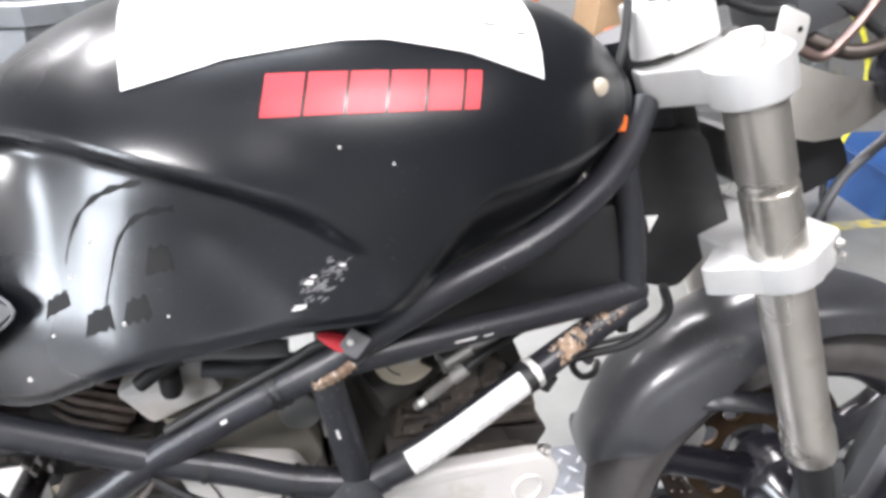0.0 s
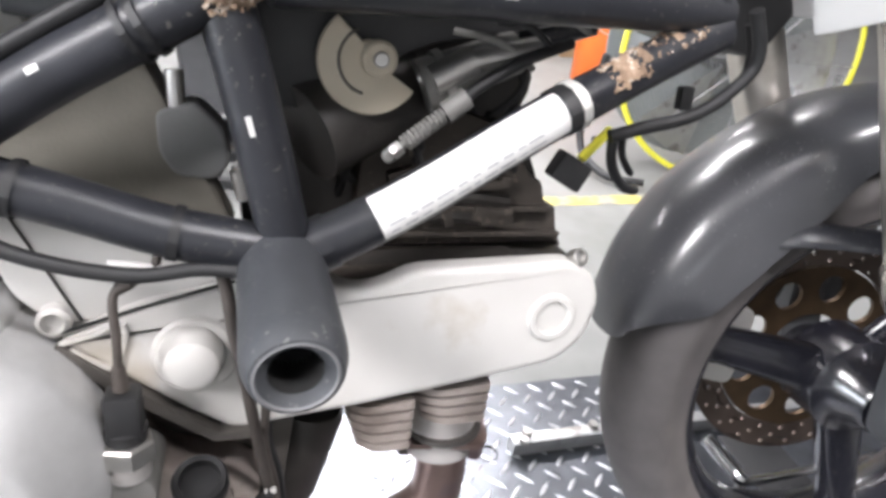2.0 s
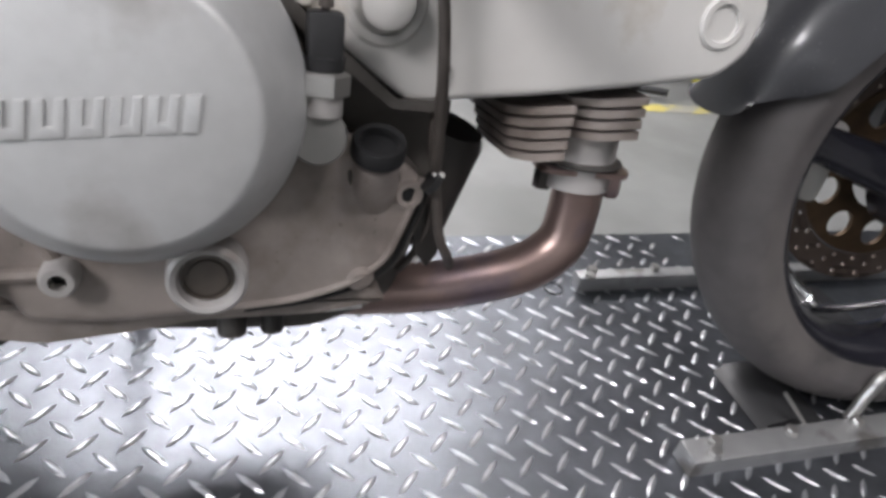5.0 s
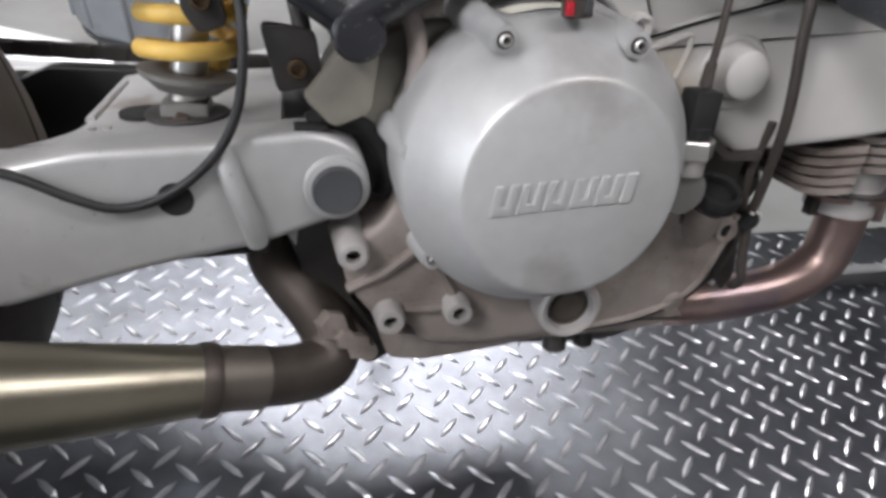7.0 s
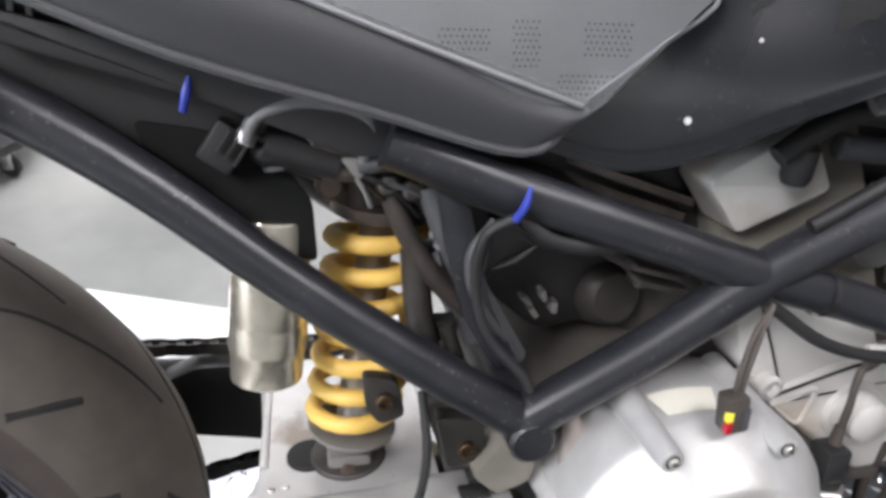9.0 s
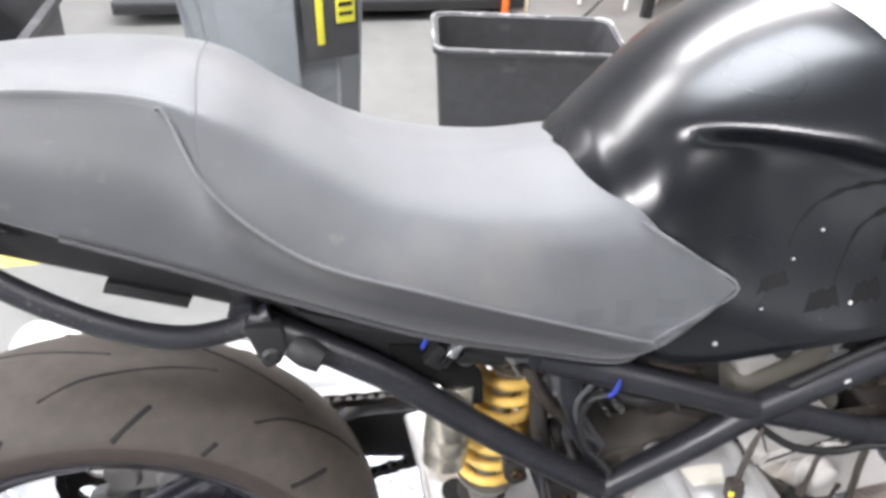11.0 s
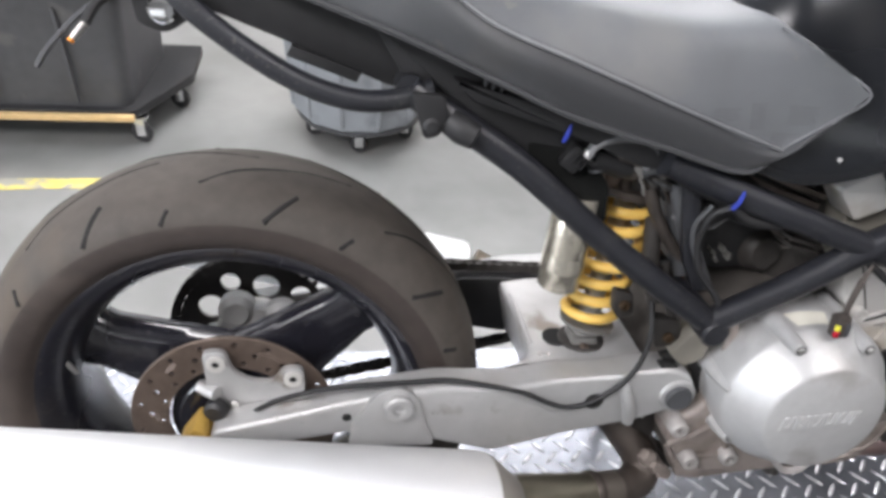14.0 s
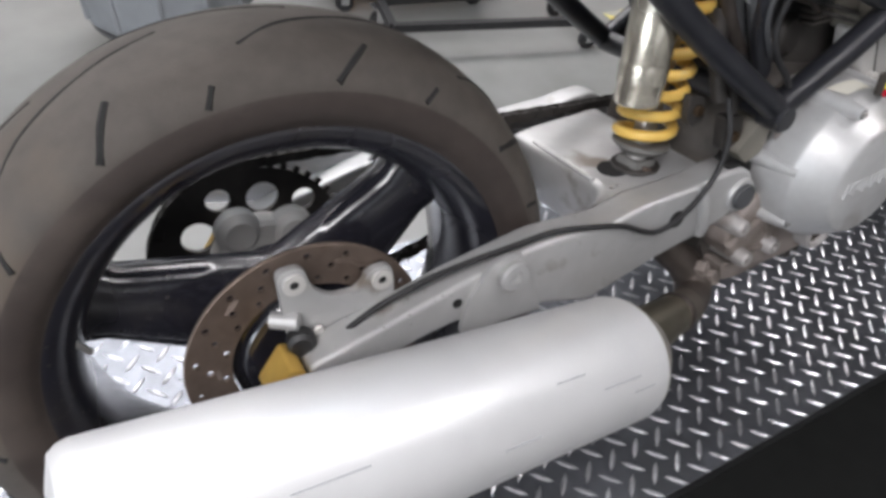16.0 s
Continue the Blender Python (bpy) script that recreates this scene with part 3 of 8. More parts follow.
for rail, (pts, r) in RAILS.items():
    both(lambda s: part("frame_" + rail, tube([(x, s * w, z) for x, w, z in pts], r, 16, 5), M_FRAME, bike))
part("steering_head", tube([(1.205, 0, 0.96), (1.300, 0, 0.735)], 0.035, 24, smooth=False), M_FRAME, bike)
part("cross_tube", tube([(0.548, -0.146, 0.492), (0.548, 0.146, 0.492)], 0.0145, 14, smooth=False), M_FRAME, bike)
part("cross_tube", tube([(0.20, -0.118, 0.742), (0.20, 0.118, 0.742)], 0.0145, 14, smooth=False), M_FRAME, bike)
# round lug below the seat rail's lower joint
part("frame_lug", disc(0.0165, 0, 0.034, (0.554, -0.128, 0.484), (0, -1, 0), 28, 0.003), M_FRAME, bike)

# ---- fuel tank
T_X = [0.505, 0.53, 0.562, 0.613, 0.67, 0.72, 0.80, 0.90, 1.00, 1.09, 1.15, 1.19, 1.205]
T_TOP = [0.830, 0.862, 0.896, 0.942, 0.975, 0.995, 1.012, 1.018, 1.012, 0.994, 0.968, 0.93, 0.885]
T_BOT = [0.690, 0.684, 0.672, 0.659, 0.701, 0.730, 0.747, 0.762, 0.778, 0.804, 0.84, 0.865, 0.875]
T_W = [0.105, 0.128, 0.142, 0.158, 0.194, 0.226, 0.246, 0.246, 0.222, 0.176, 0.124, 0.070, 0.03]
CREASE_X, CREASE_Z = [0.58, 0.637, 0.684, 0.724, 0.765, 0.798, 0.834, 0.857, 0.95], [0.890, 0.896, 0.897, 0.892, 0.884, 0.8755, 0.863, 0.852, 0.79]


def smooth_interp(x, xs, ys):
    """Interpolates with rounded corners."""
    return sum(w * interp(x + d, xs, ys) for d, w in ((-0.03, 0.2), (-0.015, 0.2), (0, 0.2), (0.015, 0.2), (0.03, 0.2))) if xs[0] + 0.03 < x < xs[-1] - 0.03 else interp(x, xs, ys)


def smoothstep(a, b, v):
    t = min(1.0, max(0.0, (v - a) / (b - a)))
    return t * t * (3 - 2 * t)


def tank_point(x, v, out=0.0):
    """A place on the tank's near side: v from the lower edge (0) to the middle of the top (1)."""
    zt, zb, w = smooth_interp(x, T_X, T_TOP), smooth_interp(x, T_X, T_BOT), smooth_interp(x, T_X, T_W) + out
    zt += out
    lift_ = math.sin(v * math.pi / 2) ** 1.15
    z = zb + (zt - zb) * lift_
    tuck = smoothstep(0.90, 1.00, x)     # the lower edge curls in behind the frame rail at the front
    low = 0.985 - 0.305 * tuck
    y = w * math.sqrt(max(0.0, 1 - lift_ ** 4.2)) * (low + (1 - low) * smoothstep(0.0, 0.05 + 0.31 * tuck, lift_))
    d = interp(x, CREASE_X, CREASE_Z) - z
    reach = smoothstep(0.56, 0.66, x) * (1 - smoothstep(0.78, 0.92, x))
    hollow = 0.034 * smoothstep(-0.003, 0.020, d) * (1 - smoothstep(0.045, 0.19, d)) * reach
    hollow -= 0.007 * smoothstep(-0.05, -0.002, d) * (1 - smoothstep(-0.002, 0.010, d)) * reach
    return Vector((x, -(y - hollow * (1 if v < 0.9 else 0)), z))


b = bmesh.new()
tank_rows = []
for i in range(121):
    x = 0.505 + 0.70 * i / 120
    near = [tank_point(x, j / 120) for j in range(121)]
    tank_rows.append(near + [Vector((p.x, -p.y, p.z)) for p in near[:-1]][::-1])
grid_surface(tank_rows, b, closed=True)
b.verts.ensure_lookup_table()
ring_n = len(tank_rows[0])
b.faces.new([b.verts[k] for k in range(ring_n)])
b.faces.new([b.verts[120 * ring_n + k] for k in range(ring_n)])
tank = part("fuel_tank", b, M_TANK, bike, "satin black fuel tank with a knee hollow and a white paper sticker", sharp=50)


def on_tank(poly_rows, out, mat, name, label):
    """A thin skin on the tank: rows of (x, v)."""
    rows = [[tank_point(x, v, out) for x, v in row] for row in poly_rows]
    return part(name, grid_surface(rows), mat, tank, label, sharp=60)


def tank_v(x, z):
    """The v at which the tank's side has this height."""
    zt, zb = smooth_interp(x, T_X, T_TOP), smooth_interp(x, T_X, T_BOT)
    return math.asin(min(1.0, max(0.0, (z - zb) / (zt - zb))) ** (1 / 1.15)) * 2 / math.pi


# white sticker over the top of the tank; its lower edge bows upwards
STICK_X = [0.7315, 0.7644, 0.8025, 0.8412, 0.8813, 0.9143, 0.9481, 0.9789, 1.0111, 1.0452]
STICK_Z = [0.9316, 0.9419, 0.9538, 0.9602, 0.9661, 0.9670, 0.9621, 0.9573, 0.9468, 0.9357]
rows = []
for i in range(41):
    u = i / 40
    x = STICK_X[0] + (STICK_X[-1] - STICK_X[0]) * u
    v0 = tank_v(x, interp(x, STICK_X, STICK_Z))
    rows.append([(x + (0.036 * u - 0.020) * j / 14, v0 + (0.985 - v0) * j / 14) for j in range(15)])
on_tank(rows, 0.0012, M_WHITE, "sticker", "white paper sticker with grey capitals cut off by the edge")
# unreadable large capitals on it, as bars
for x, z, wdt in ((0.7735, 0.966, 0.017), (0.8035, 0.975, 0.016), (0.835, 0.984, 0.017), (0.868, 0.988, 0.018), (0.900, 0.990, 0.014), (0.936, 0.988, 0.016), (0.972, 0.979, 0.018), (1.004, 0.975, 0.016), (1.031, 0.968, 0.012)):
    v0 = tank_v(x, z)
    on_tank([[(x - wdt / 2 + wdt * k / 3, v0 + 0.11 * j / 4) for j in range(5)] for k in range(4)], 0.0022, M_GREYINK, "letter_bar", "grey bar in place of a capital")
# red maker's mark, drawn as six slanted blocks
for k in range(6):
    x0 = 0.8226 + 0.0293 * k
    wdt = 0.0125 if k == 5 else 0.0265
    cell = []
    for a in range(5):
        row = []
        for c in range(5):
            x = x0 + wdt * a / 4 + 0.006 * c / 4
            z = 0.9190 + 0.0262 * c / 4 + 0.0022 * math.sin(math.pi * (x - 0.8226) / 0.17)
            row.append((x, tank_v(x, z)))
        cell.append(row)
    on_tank(cell, 0.0010, M_RED, "red_block", "slanted red block of the maker's mark")
# worn scuffs and dark glue patches on the lower side
for x, z, sx, sz in ((0.6584, 0.7675, 0.022, 0.017), (0.6918, 0.7612, 0.024, 0.023), (0.7226, 0.7735, 0.022, 0.022), (0.7417, 0.8104, 0.022, 0.026)):
    cell = []
    for a in range(7):
        top_e, low_e = 0.5 - 0.18 * abs(math.sin(a * 2.1 + x * 90)), -0.5 + 0.22 * abs(math.cos(a * 1.7 + x * 60))
        sway = 0.12 * math.sin(a * 3.0 + z * 70)
        cell.append([(x + sx * (a / 6 - 0.5) * (1 - 0.3 * c / 4) + sx * sway * 0.2, tank_v(x, z + sz * (low_e + (top_e - low_e) * c / 4))) for c in range(5)])
    on_tank(cell, 0.0006, M_GLUE, "glue_patch", "dark patch of old glue")
# two curved lines of old glue where a pad was pulled off
for arc in (((0.6986, 0.776), (0.705, 0.800), (0.7119, 0.8211), (0.724, 0.837), (0.7386, 0.8454), (0.756, 0.849)), ((0.668, 0.800), (0.676, 0.824), (0.690, 0.845), (0.710, 0.859), (0.735, 0.867))):
    cell = []
    for p in spline([(x, z, 0) for x, z in arc], 5):
        half = 0.0022 + 0.0010 * math.sin(p.x * 400)
        cell.append([(p.x, tank_v(p.x, p.y + half * (c - 1))) for c in range(3)])
    on_tank(cell, 0.0005, M_GLUE, "glue_line", "thin dark line of old glue")
for x, z, r in ((0.624, 0.698, 0.0022), (0.7119, 0.762, 0.002), (0.8747, 0.8998, 0.0012), (0.9128, 0.8868, 0.0010), (0.690, 0.818, 0.0014), (0.672, 0.790, 0.0012), (0.652, 0.742, 0.0012), (0.745, 0.770, 0.0011)):
    p = tank_point(x, tank_v(x, z), 0.0003)
    part("paint_chip", disc(r, -0.001, 0.0006, p, (0, -1, 0), 10, 0.0003), M_SCRATCH, tank, "pale paint chip")
# scraped paint above the red tag: a slanting patch of small flakes and a few bright dabs
flakes = bmesh.new()
rng = random.Random(11)
for k in range(64):
    u = rng.random()
    x, z = 0.846 + 0.028 * u + rng.gauss(0, 0.0036), 0.784 + 0.030 * u + rng.gauss(0, 0.0046)
    l, w_ = rng.uniform(0.0008, 0.0042), rng.uniform(0.0004, 0.0012)
    quad_ = [(x - l * 0.8, z - l * 0.7), (x + w_, z - w_ * 0.4), (x + l * 0.9, z + l * 0.7), (x - w_, z + w_)]
    flakes.faces.new([flakes.verts.new(tank_point(px_, tank_v(px_, pz_), 0.0007)) for px_, pz_ in quad_])
part("scrape", flakes, M_SCUFF, tank, "pale scraped paint", kind="stuff")
dabs = bmesh.new()
for x, z, l in ((0.8400, 0.7755, 0.0045), (0.8435, 0.7765, 0.0035), (0.8370, 0.7740, 0.0025), (0.8490, 0.7960, 0.0040), (0.8525, 0.8010, 0.0030), (0.8740, 0.8120, 0.0030)):
    quad_ = [(x - l, z - l * 0.45), (x + l * 0.5, z - l * 0.4), (x + l, z + l * 0.5), (x - l * 0.4, z + l * 0.45)]
    dabs.faces.new([dabs.verts.new(tank_point(px_, tank_v(px_, pz_), 0.0009)) for px_, pz_ in quad_])
part("bare_dabs", dabs, M_SCRATCH, tank, "bright bare metal in the scrape", kind="stuff")
# cream screw on the front edge
part("bumper_stop", disc(0.008, -0.002, 0.006, tank_point(1.1115, tank_v(1.1115, 0.9243)), (0.35, -1, 0), 16, 0.002), M_CREAM, tank, "cream rubber stop")
# folded seam flange under the tank
part("seam_flange", tube([tank_point(x, 0.0, 0.0) + Vector((0, 0.008, -0.001)) for x in (0.62, 0.66, 0.70, 0.75, 0.80, 0.86, 0.92, 0.98, 1.04, 1.09)], 0.0030, 8, 4), M_TANK, tank)
part("mount_strip", tube([(0.742, -0.166, 0.707), (0.766, -0.168, 0.711), (0.797, -0.168, 0.707), (0.830, -0.166, 0.704)], 0.0085, 12, 5, flat=0.35), M_CAPGREY, bike, "dusty grey strip under the tank")

from mathutils.bvhtree import BVHTree

# ---- seat
S_TOP = [(-0.140, 0, 0.903), (-0.074, 0, 0.934), (-0.020, 0, 0.941), (0.090, 0, 0.949), (0.180, 0, 0.946), (0.245, 0, 0.905), (0.319, 0, 0.860), (0.383, 0, 0.842), (0.448, 0, 0.836), (0.500, 0, 0.843), (0.506, 0, 0.842)]
S_SHO = [(-0.137, -0.030, 0.900), (-0.074, -0.060, 0.928), (-0.020, -0.078, 0.934), (0.090, -0.088, 0.938), (0.186, -0.092, 0.922), (0.250, -0.098, 0.882), (0.315, -0.110, 0.846), (0.385, -0.118, 0.826), (0.468, -0.128, 0.814), (0.545, -0.132, 0.815), (0.566, -0.147, 0.804)]
S_SEAM = [(-0.137, -0.033, 0.899), (-0.075, -0.065, 0.924), (-0.022, -0.084, 0.929), (0.088, -0.096, 0.930), (0.167, -0.108, 0.920), (0.196, -0.139, 0.868), (0.258, -0.152, 0.815), (0.352, -0.161, 0.780), (0.462, -0.163, 0.740), (0.561, -0.164, 0.706), (0.627, -0.172, 0.764)]
S_LOW = [(-0.124, -0.050, 0.890), (-0.078, -0.080, 0.884), (-0.030, -0.098, 0.867), (0.076, -0.118, 0.832), (0.160, -0.134, 0.806), (0.213, -0.143, 0.787), (0.275, -0.147, 0.762), (0.355, -0.151, 0.730), (0.450, -0.153, 0.703), (0.534, -0.152, 0.680), (0.561, -0.160, 0.704)]


# one padded shell: top, rounded shoulder, seam, and the side panel turned under at its lower edge
seat_rows = []
for a, s, m, l in zip(spline(S_TOP, 5), spline(S_SHO, 5), spline(S_SEAM, 5), spline(S_LOW, 5)):
    near = spline([a, a.lerp(s, 0.55) + Vector((0, 0, 0.004)), s, s.lerp(m, 0.5) + Vector((0, -0.003, 0.003)), m], 4)
    side = spline([m, m.lerp(l, 0.5) + Vector((0, -0.012 * min(1.0, (m - l).length / 0.06), 0.003)), l, l + Vector((0, 0.02, -0.003))], 5)
    near = near + side[1:]
    far = [Vector((p.x, -p.y, p.z)) for p in near[1:]]
    seat_rows.append(far[::-1] + near)
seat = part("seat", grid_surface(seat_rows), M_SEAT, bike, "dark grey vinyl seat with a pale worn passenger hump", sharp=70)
# the side panels get the darker vinyl, which carries their shade in its colour
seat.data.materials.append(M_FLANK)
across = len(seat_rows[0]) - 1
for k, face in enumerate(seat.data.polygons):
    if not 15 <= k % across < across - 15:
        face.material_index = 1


def seat_trim(s):
    part("piping", tube([(p[0], -s * (p[1] - 0.0014), p[2]) for p in [(0.160, -0.106, 0.925)] + S_SEAM[4:-1]], 0.0016, 8, 6), M_PIPING, seat, "pale piping")
    low = [Vector((p[0], -s * p[1], p[2])) for p in S_LOW[3:]]
    part("edge_welt", tube([p + Vector((0, s * 0.0015, -0.001)) for p in low], 0.0030, 8, 5), M_SEATSIDE, seat, "dark welt along the lower edge")


both(seat_trim)
stitch = bmesh.new()
line_ = spline([(0.187, 0.02, 0.945), (0.186, -0.05, 0.941), (0.187, -0.092, 0.922), (0.190, -0.124, 0.900), (0.198, -0.140, 0.866)] + S_SEAM[6:-1], 12)
for a_, b_ in zip(line_[::1], line_[1::1]):
    stitch = tube([a_.lerp(b_, 0.1) + Vector((0, -0.003, 0.004)), a_.lerp(b_, 0.7) + Vector((0, -0.003, 0.004))], 0.0006, 5, smooth=False, bm=stitch)
part("stitching", stitch, M_THREAD, seat, "pale thread along the seam", kind="stuff")
part("front_piping", tube([(0.561, -0.162, 0.706), (0.60, -0.170, 0.738), (0.627, -0.173, 0.764), (0.597, -0.158, 0.785), (0.566, -0.149, 0.805), (0.545, -0.134, 0.816)], 0.0014, 8, 4), M_PIPING, seat, "pale edge")
part("seat_base", grid_surface([[(p[0], s * (abs(p[1]) - 0.012), p[2] - 0.002) for s in (-1, 1)] for p in S_LOW]), M_BLACK, seat, "black plastic seat pan")
part("orange_plug", box(1.166, -0.092, 0.880, 0.012, 0.008, 0.016, 0.002), M_ORANGE, bike, "small orange plug behind the rail")

# punched dots in four patches on the front of the seat
tree = BVHTree.FromPolygons([v.co.copy() for v in seat.data.vertices], [tuple(p.vertices) for p in seat.data.polygons])
dots = bmesh.new()
for x0, x1, z0, z1 in ((0.523, 0.538, 0.726, 0.750), (0.562, 0.586, 0.732, 0.750), (0.483, 0.508, 0.734, 0.744), (0.548, 0.580, 0.712, 0.723)):
    for i in range(int((x1 - x0) / 0.0031) + 1):
        for j in range(int((z1 - z0) / 0.0031) + 1):
            hit, n_, _, _ = tree.ray_cast(Vector((x0 + 0.0031 * i + 0.0015 * (j % 2), -0.5, z0 + 0.0031 * j)), Vector((0, 1, 0)))
            if hit is not None:
                dots = lathe([(0.0, 0.0004), (0.0006, 0.0003)], hit, n_ if n_.y < 0 else -n_, 6, dots)
part("punched_dots", dots, M_GROOVE, seat, "punched dots in small patches", kind="stuff")
# dark dusty panel inside the seat rail
part("inner_panel", prism(rounded([(0.165, 0.800), (0.30, 0.755), (0.40, 0.715), (0.412, 0.662), (0.385, 0.622), (0.311, 0.672), (0.20, 0.742)], 0.006), -0.106, -0.098, 0.002), M_BLACK, bike, "black dusty panel under the seat")

# ---------------------------------------------------------------- wheels
def tyre_profile(r, half, bead_r, bead_half):
    """Near half turned over to the far half: (radius, along)."""
    k = half / 0.09
    side = [(bead_r - 0.012, bead_half - 0.018), (bead_r - 0.004, bead_half - 0.004), (bead_r + 0.004, bead_half + 0.002), (bead_r + 0.014, half - 0.004),
            (bead_r + 0.028, half), (r - 0.040, half - 0.001 * k), (r - 0.026, half - 0.010 * k), (r - 0.014, half - 0.026 * k), (r - 0.006, half - 0.048 * k), (r - 0.0015, half - 0.070 * k), (r, 0)]
    prof = [(p.x, p.y) for p in spline([(a, b, 0) for a, b in side], 3)]
    return prof + [(a, -b) for a, b in prof[:-1]][::-1]


def tyre_surface(r, half, bead_r, bead_half, ang, u):
    """A place on the tyre's near flank: u from the crown (0) to the shoulder (1); x and z from the hub."""
    prof = [p for p in tyre_profile(r, half, bead_r, bead_half) if p[1] >= 0]
    prof = prof[::-1] if prof[0][1] > prof[-1][1] else prof
    hs = [p[1] for p in prof if p[0] > bead_r + 0.03]
    rs = [p[0] for p in prof if p[0] > bead_r + 0.03]
    h = u * max(hs)
    rad = interp(h, hs, rs)
    return Vector((rad * math.cos(ang), -h, rad * math.sin(ang)))


def rim_profile(bead_r, half, deep=0.0):
    lip = [(bead_r + 0.012, half), (bead_r + 0.013, half - 0.004), (bead_r + 0.004, half - 0.008), (bead_r - 0.002, half - 0.02), (bead_r - 0.010 - deep, half - 0.032), (bead_r - 0.016 - deep, half - 0.05)]
    inner = [(bead_r - 0.024 - deep, half - 0.05), (bead_r - 0.020 - deep, half - 0.03), (bead_r - 0.012 - deep * 0.8, half - 0.012), (bead_r + 0.000 - deep * 0.3, half + 0.001), (bead_r + 0.008, half + 0.002)]
    outer = lip + [(a, -b) for a, b in lip[::-1]]
    return outer + [(a, -b) for a, b in inner[::-1]] + inner


def spoke(ang, r0, r1, w0, w1, y, t0, t1):
    """One broad hollow-backed spoke that flares into the rim."""
    rows = []
    for i in range(11):
        u = i / 10
        r = r0 + (r1 - r0) * u
        w = (w0 + (w1 - w0) * u) * (1 + 0.9 * max(0, u - 0.82) / 0.18 * 0.5)
        t = t0 + (t1 - t0) * u
        ring = []
        for k in range(16):
            a = 2 * math.pi * k / 16
            c, s_ = math.cos(a), math.sin(a)
            px = w * math.copysign(abs(c) ** 0.6, c)
            py = t * math.copysign(abs(s_) ** 0.6, s_)
            ring.append((r * math.cos(ang) - px * math.sin(ang), y + py, r * math.sin(ang) + px * math.cos(ang)))
        rows.append(ring)
    bm = grid_surface(rows, closed=True)
    return bm


def at(bm, x, y, z, m=None):
    bm.transform(Matrix.Translation((x, y, z)))
    if m is not None:
        bm.transform(m)
    return bm


def wheel(name, x, z, r, half, bead_r, bead_half, spokes, label, m=None, grooves=True, wide=(0.060, 0.031, 0.026), rubber=M_TYRE):
    ob = part(name, at(lathe(rim_profile(bead_r, bead_half, bead_r - 0.222), (0, 0, 0), seg=96, close=True), x, 0, z, m), M_RIM, bike, label, sharp=50)
    tyre = part("tyre", at(lathe(tyre_profile(r, half, bead_r, bead_half), (0, 0, 0), seg=128), x, 0, z, m), rubber, ob, "worn dusty road tyre", sharp=70)
    if grooves:
        tyre.data.materials.append(M_SIDEWALL)
        for face in tyre.data.polygons:
            if math.hypot(face.center.x - x, face.center.z - z) < bead_r + 0.040:
                face.material_index = 1
    for ang in spokes:
        part("spoke", at(spoke(radians(ang), 0.035, 0.212, wide[0], wide[1], -0.002, wide[2], wide[2] * 0.9), x, 0, z, m), M_RIM, ob)
    part("hub", at(lathe([(0.0, -0.075), (0.030, -0.075), (0.034, -0.070), (0.045, -0.04), (0.060, -0.03), (0.060, 0.03), (0.045, 0.045), (0.034, 0.07), (0, 0.07)], (0, 0, 0), seg=32), x, 0, z, m), M_RIM, ob)
    if grooves:
        n = 9
        for side in (-1, 1):
            for k in range(n):
                a0 = 2 * math.pi * (k + (0.5 if side > 0 else 0)) / n
                for pts, rad in (([(93.5, 0.60), (87.0, 0.38), (79.5, 0.25), (71.0, 0.12), (63.0, 0.03)], 0.0027), ([(73.6, 0.67), (76.0, 0.82), (79.5, 0.97)], 0.0036), ([(99.5, 0.89), (101.5, 0.985)], 0.0030)):
                    line = []
                    for da, u in pts:
                        p = tyre_surface(r - 0.0016, half, bead_r, bead_half, a0 + radians(da), u)
                        line.append(Vector((p.x, p.y * -side, p.z)))
                    part("tread_groove", at(tube(line, rad, 6, 4), x, 0, z, m), M_GROOVE, ob)
    return ob


rear = wheel("rear_wheel", 0.0, AXLE_R, 0.315, 0.088, 0.232, 0.0735, (158, 38, 278), "gloss black three-spoke rear wheel with a wide dusty tyre")
part("rim_weight", at(box(0, -0.05, 0, 0.030, 0.004, 0.006, 0.001, Matrix.Rotation(radians(58), 4, "Y")), -0.196, -0.004, AXLE_R + 0.065), M_STEEL, rear, "stuck-on balance weight")


def holed_plate(r_in, r_out, t, holes):
    """A flat ring with round windows, one to each equal sector: (radius of centre, radius of window)."""
    bm = bmesh.new()
    n, m = len(holes), 24
    for k, (rc, rh) in enumerate(holes):
        mid, half_a = 2 * math.pi * k / n, math.pi / n
        cx, cz = rc * math.cos(mid), rc * math.sin(mid)
        rim_pts = []
        for j in range(m):
            q = 4 * j / m
            e, f_ = int(q), q - int(q)
            rad, ang = [(r_in + (r_out - r_in) * f_, mid - half_a), (r_out, mid - half_a + 2 * half_a * f_), (r_out - (r_out - r_in) * f_, mid + half_a), (r_in, mid + half_a - 2 * half_a * f_)][e]
            rim_pts.append((rad * math.cos(ang), rad * math.sin(ang)))
        loops = []
        for y in (-t / 2, t / 2):
            out_v = [bm.verts.new((x, y, z)) for x, z in rim_pts]
            in_v = []
            for x, z in rim_pts:
                d = Vector((x - cx, z - cz)).normalized() * rh
                in_v.append(bm.verts.new((cx + d.x, y, cz + d.y)))
            for j in range(m):
                bm.faces.new((out_v[j], out_v[(j + 1) % m], in_v[(j + 1) % m], in_v[j]))
            loops.append((out_v, in_v))
        for which in (0, 1):
            for j in range(m):
                if which == 0 and (4 * j // m) in (0, 2):
                    continue
                bm.faces.new((loops[0][which][j], loops[0][which][(j + 1) % m], loops[1][which][(j + 1) % m], loops[1][which][j]))
    bmesh.ops.remove_doubles(bm, verts=bm.verts, dist=1e-5)
    return bm


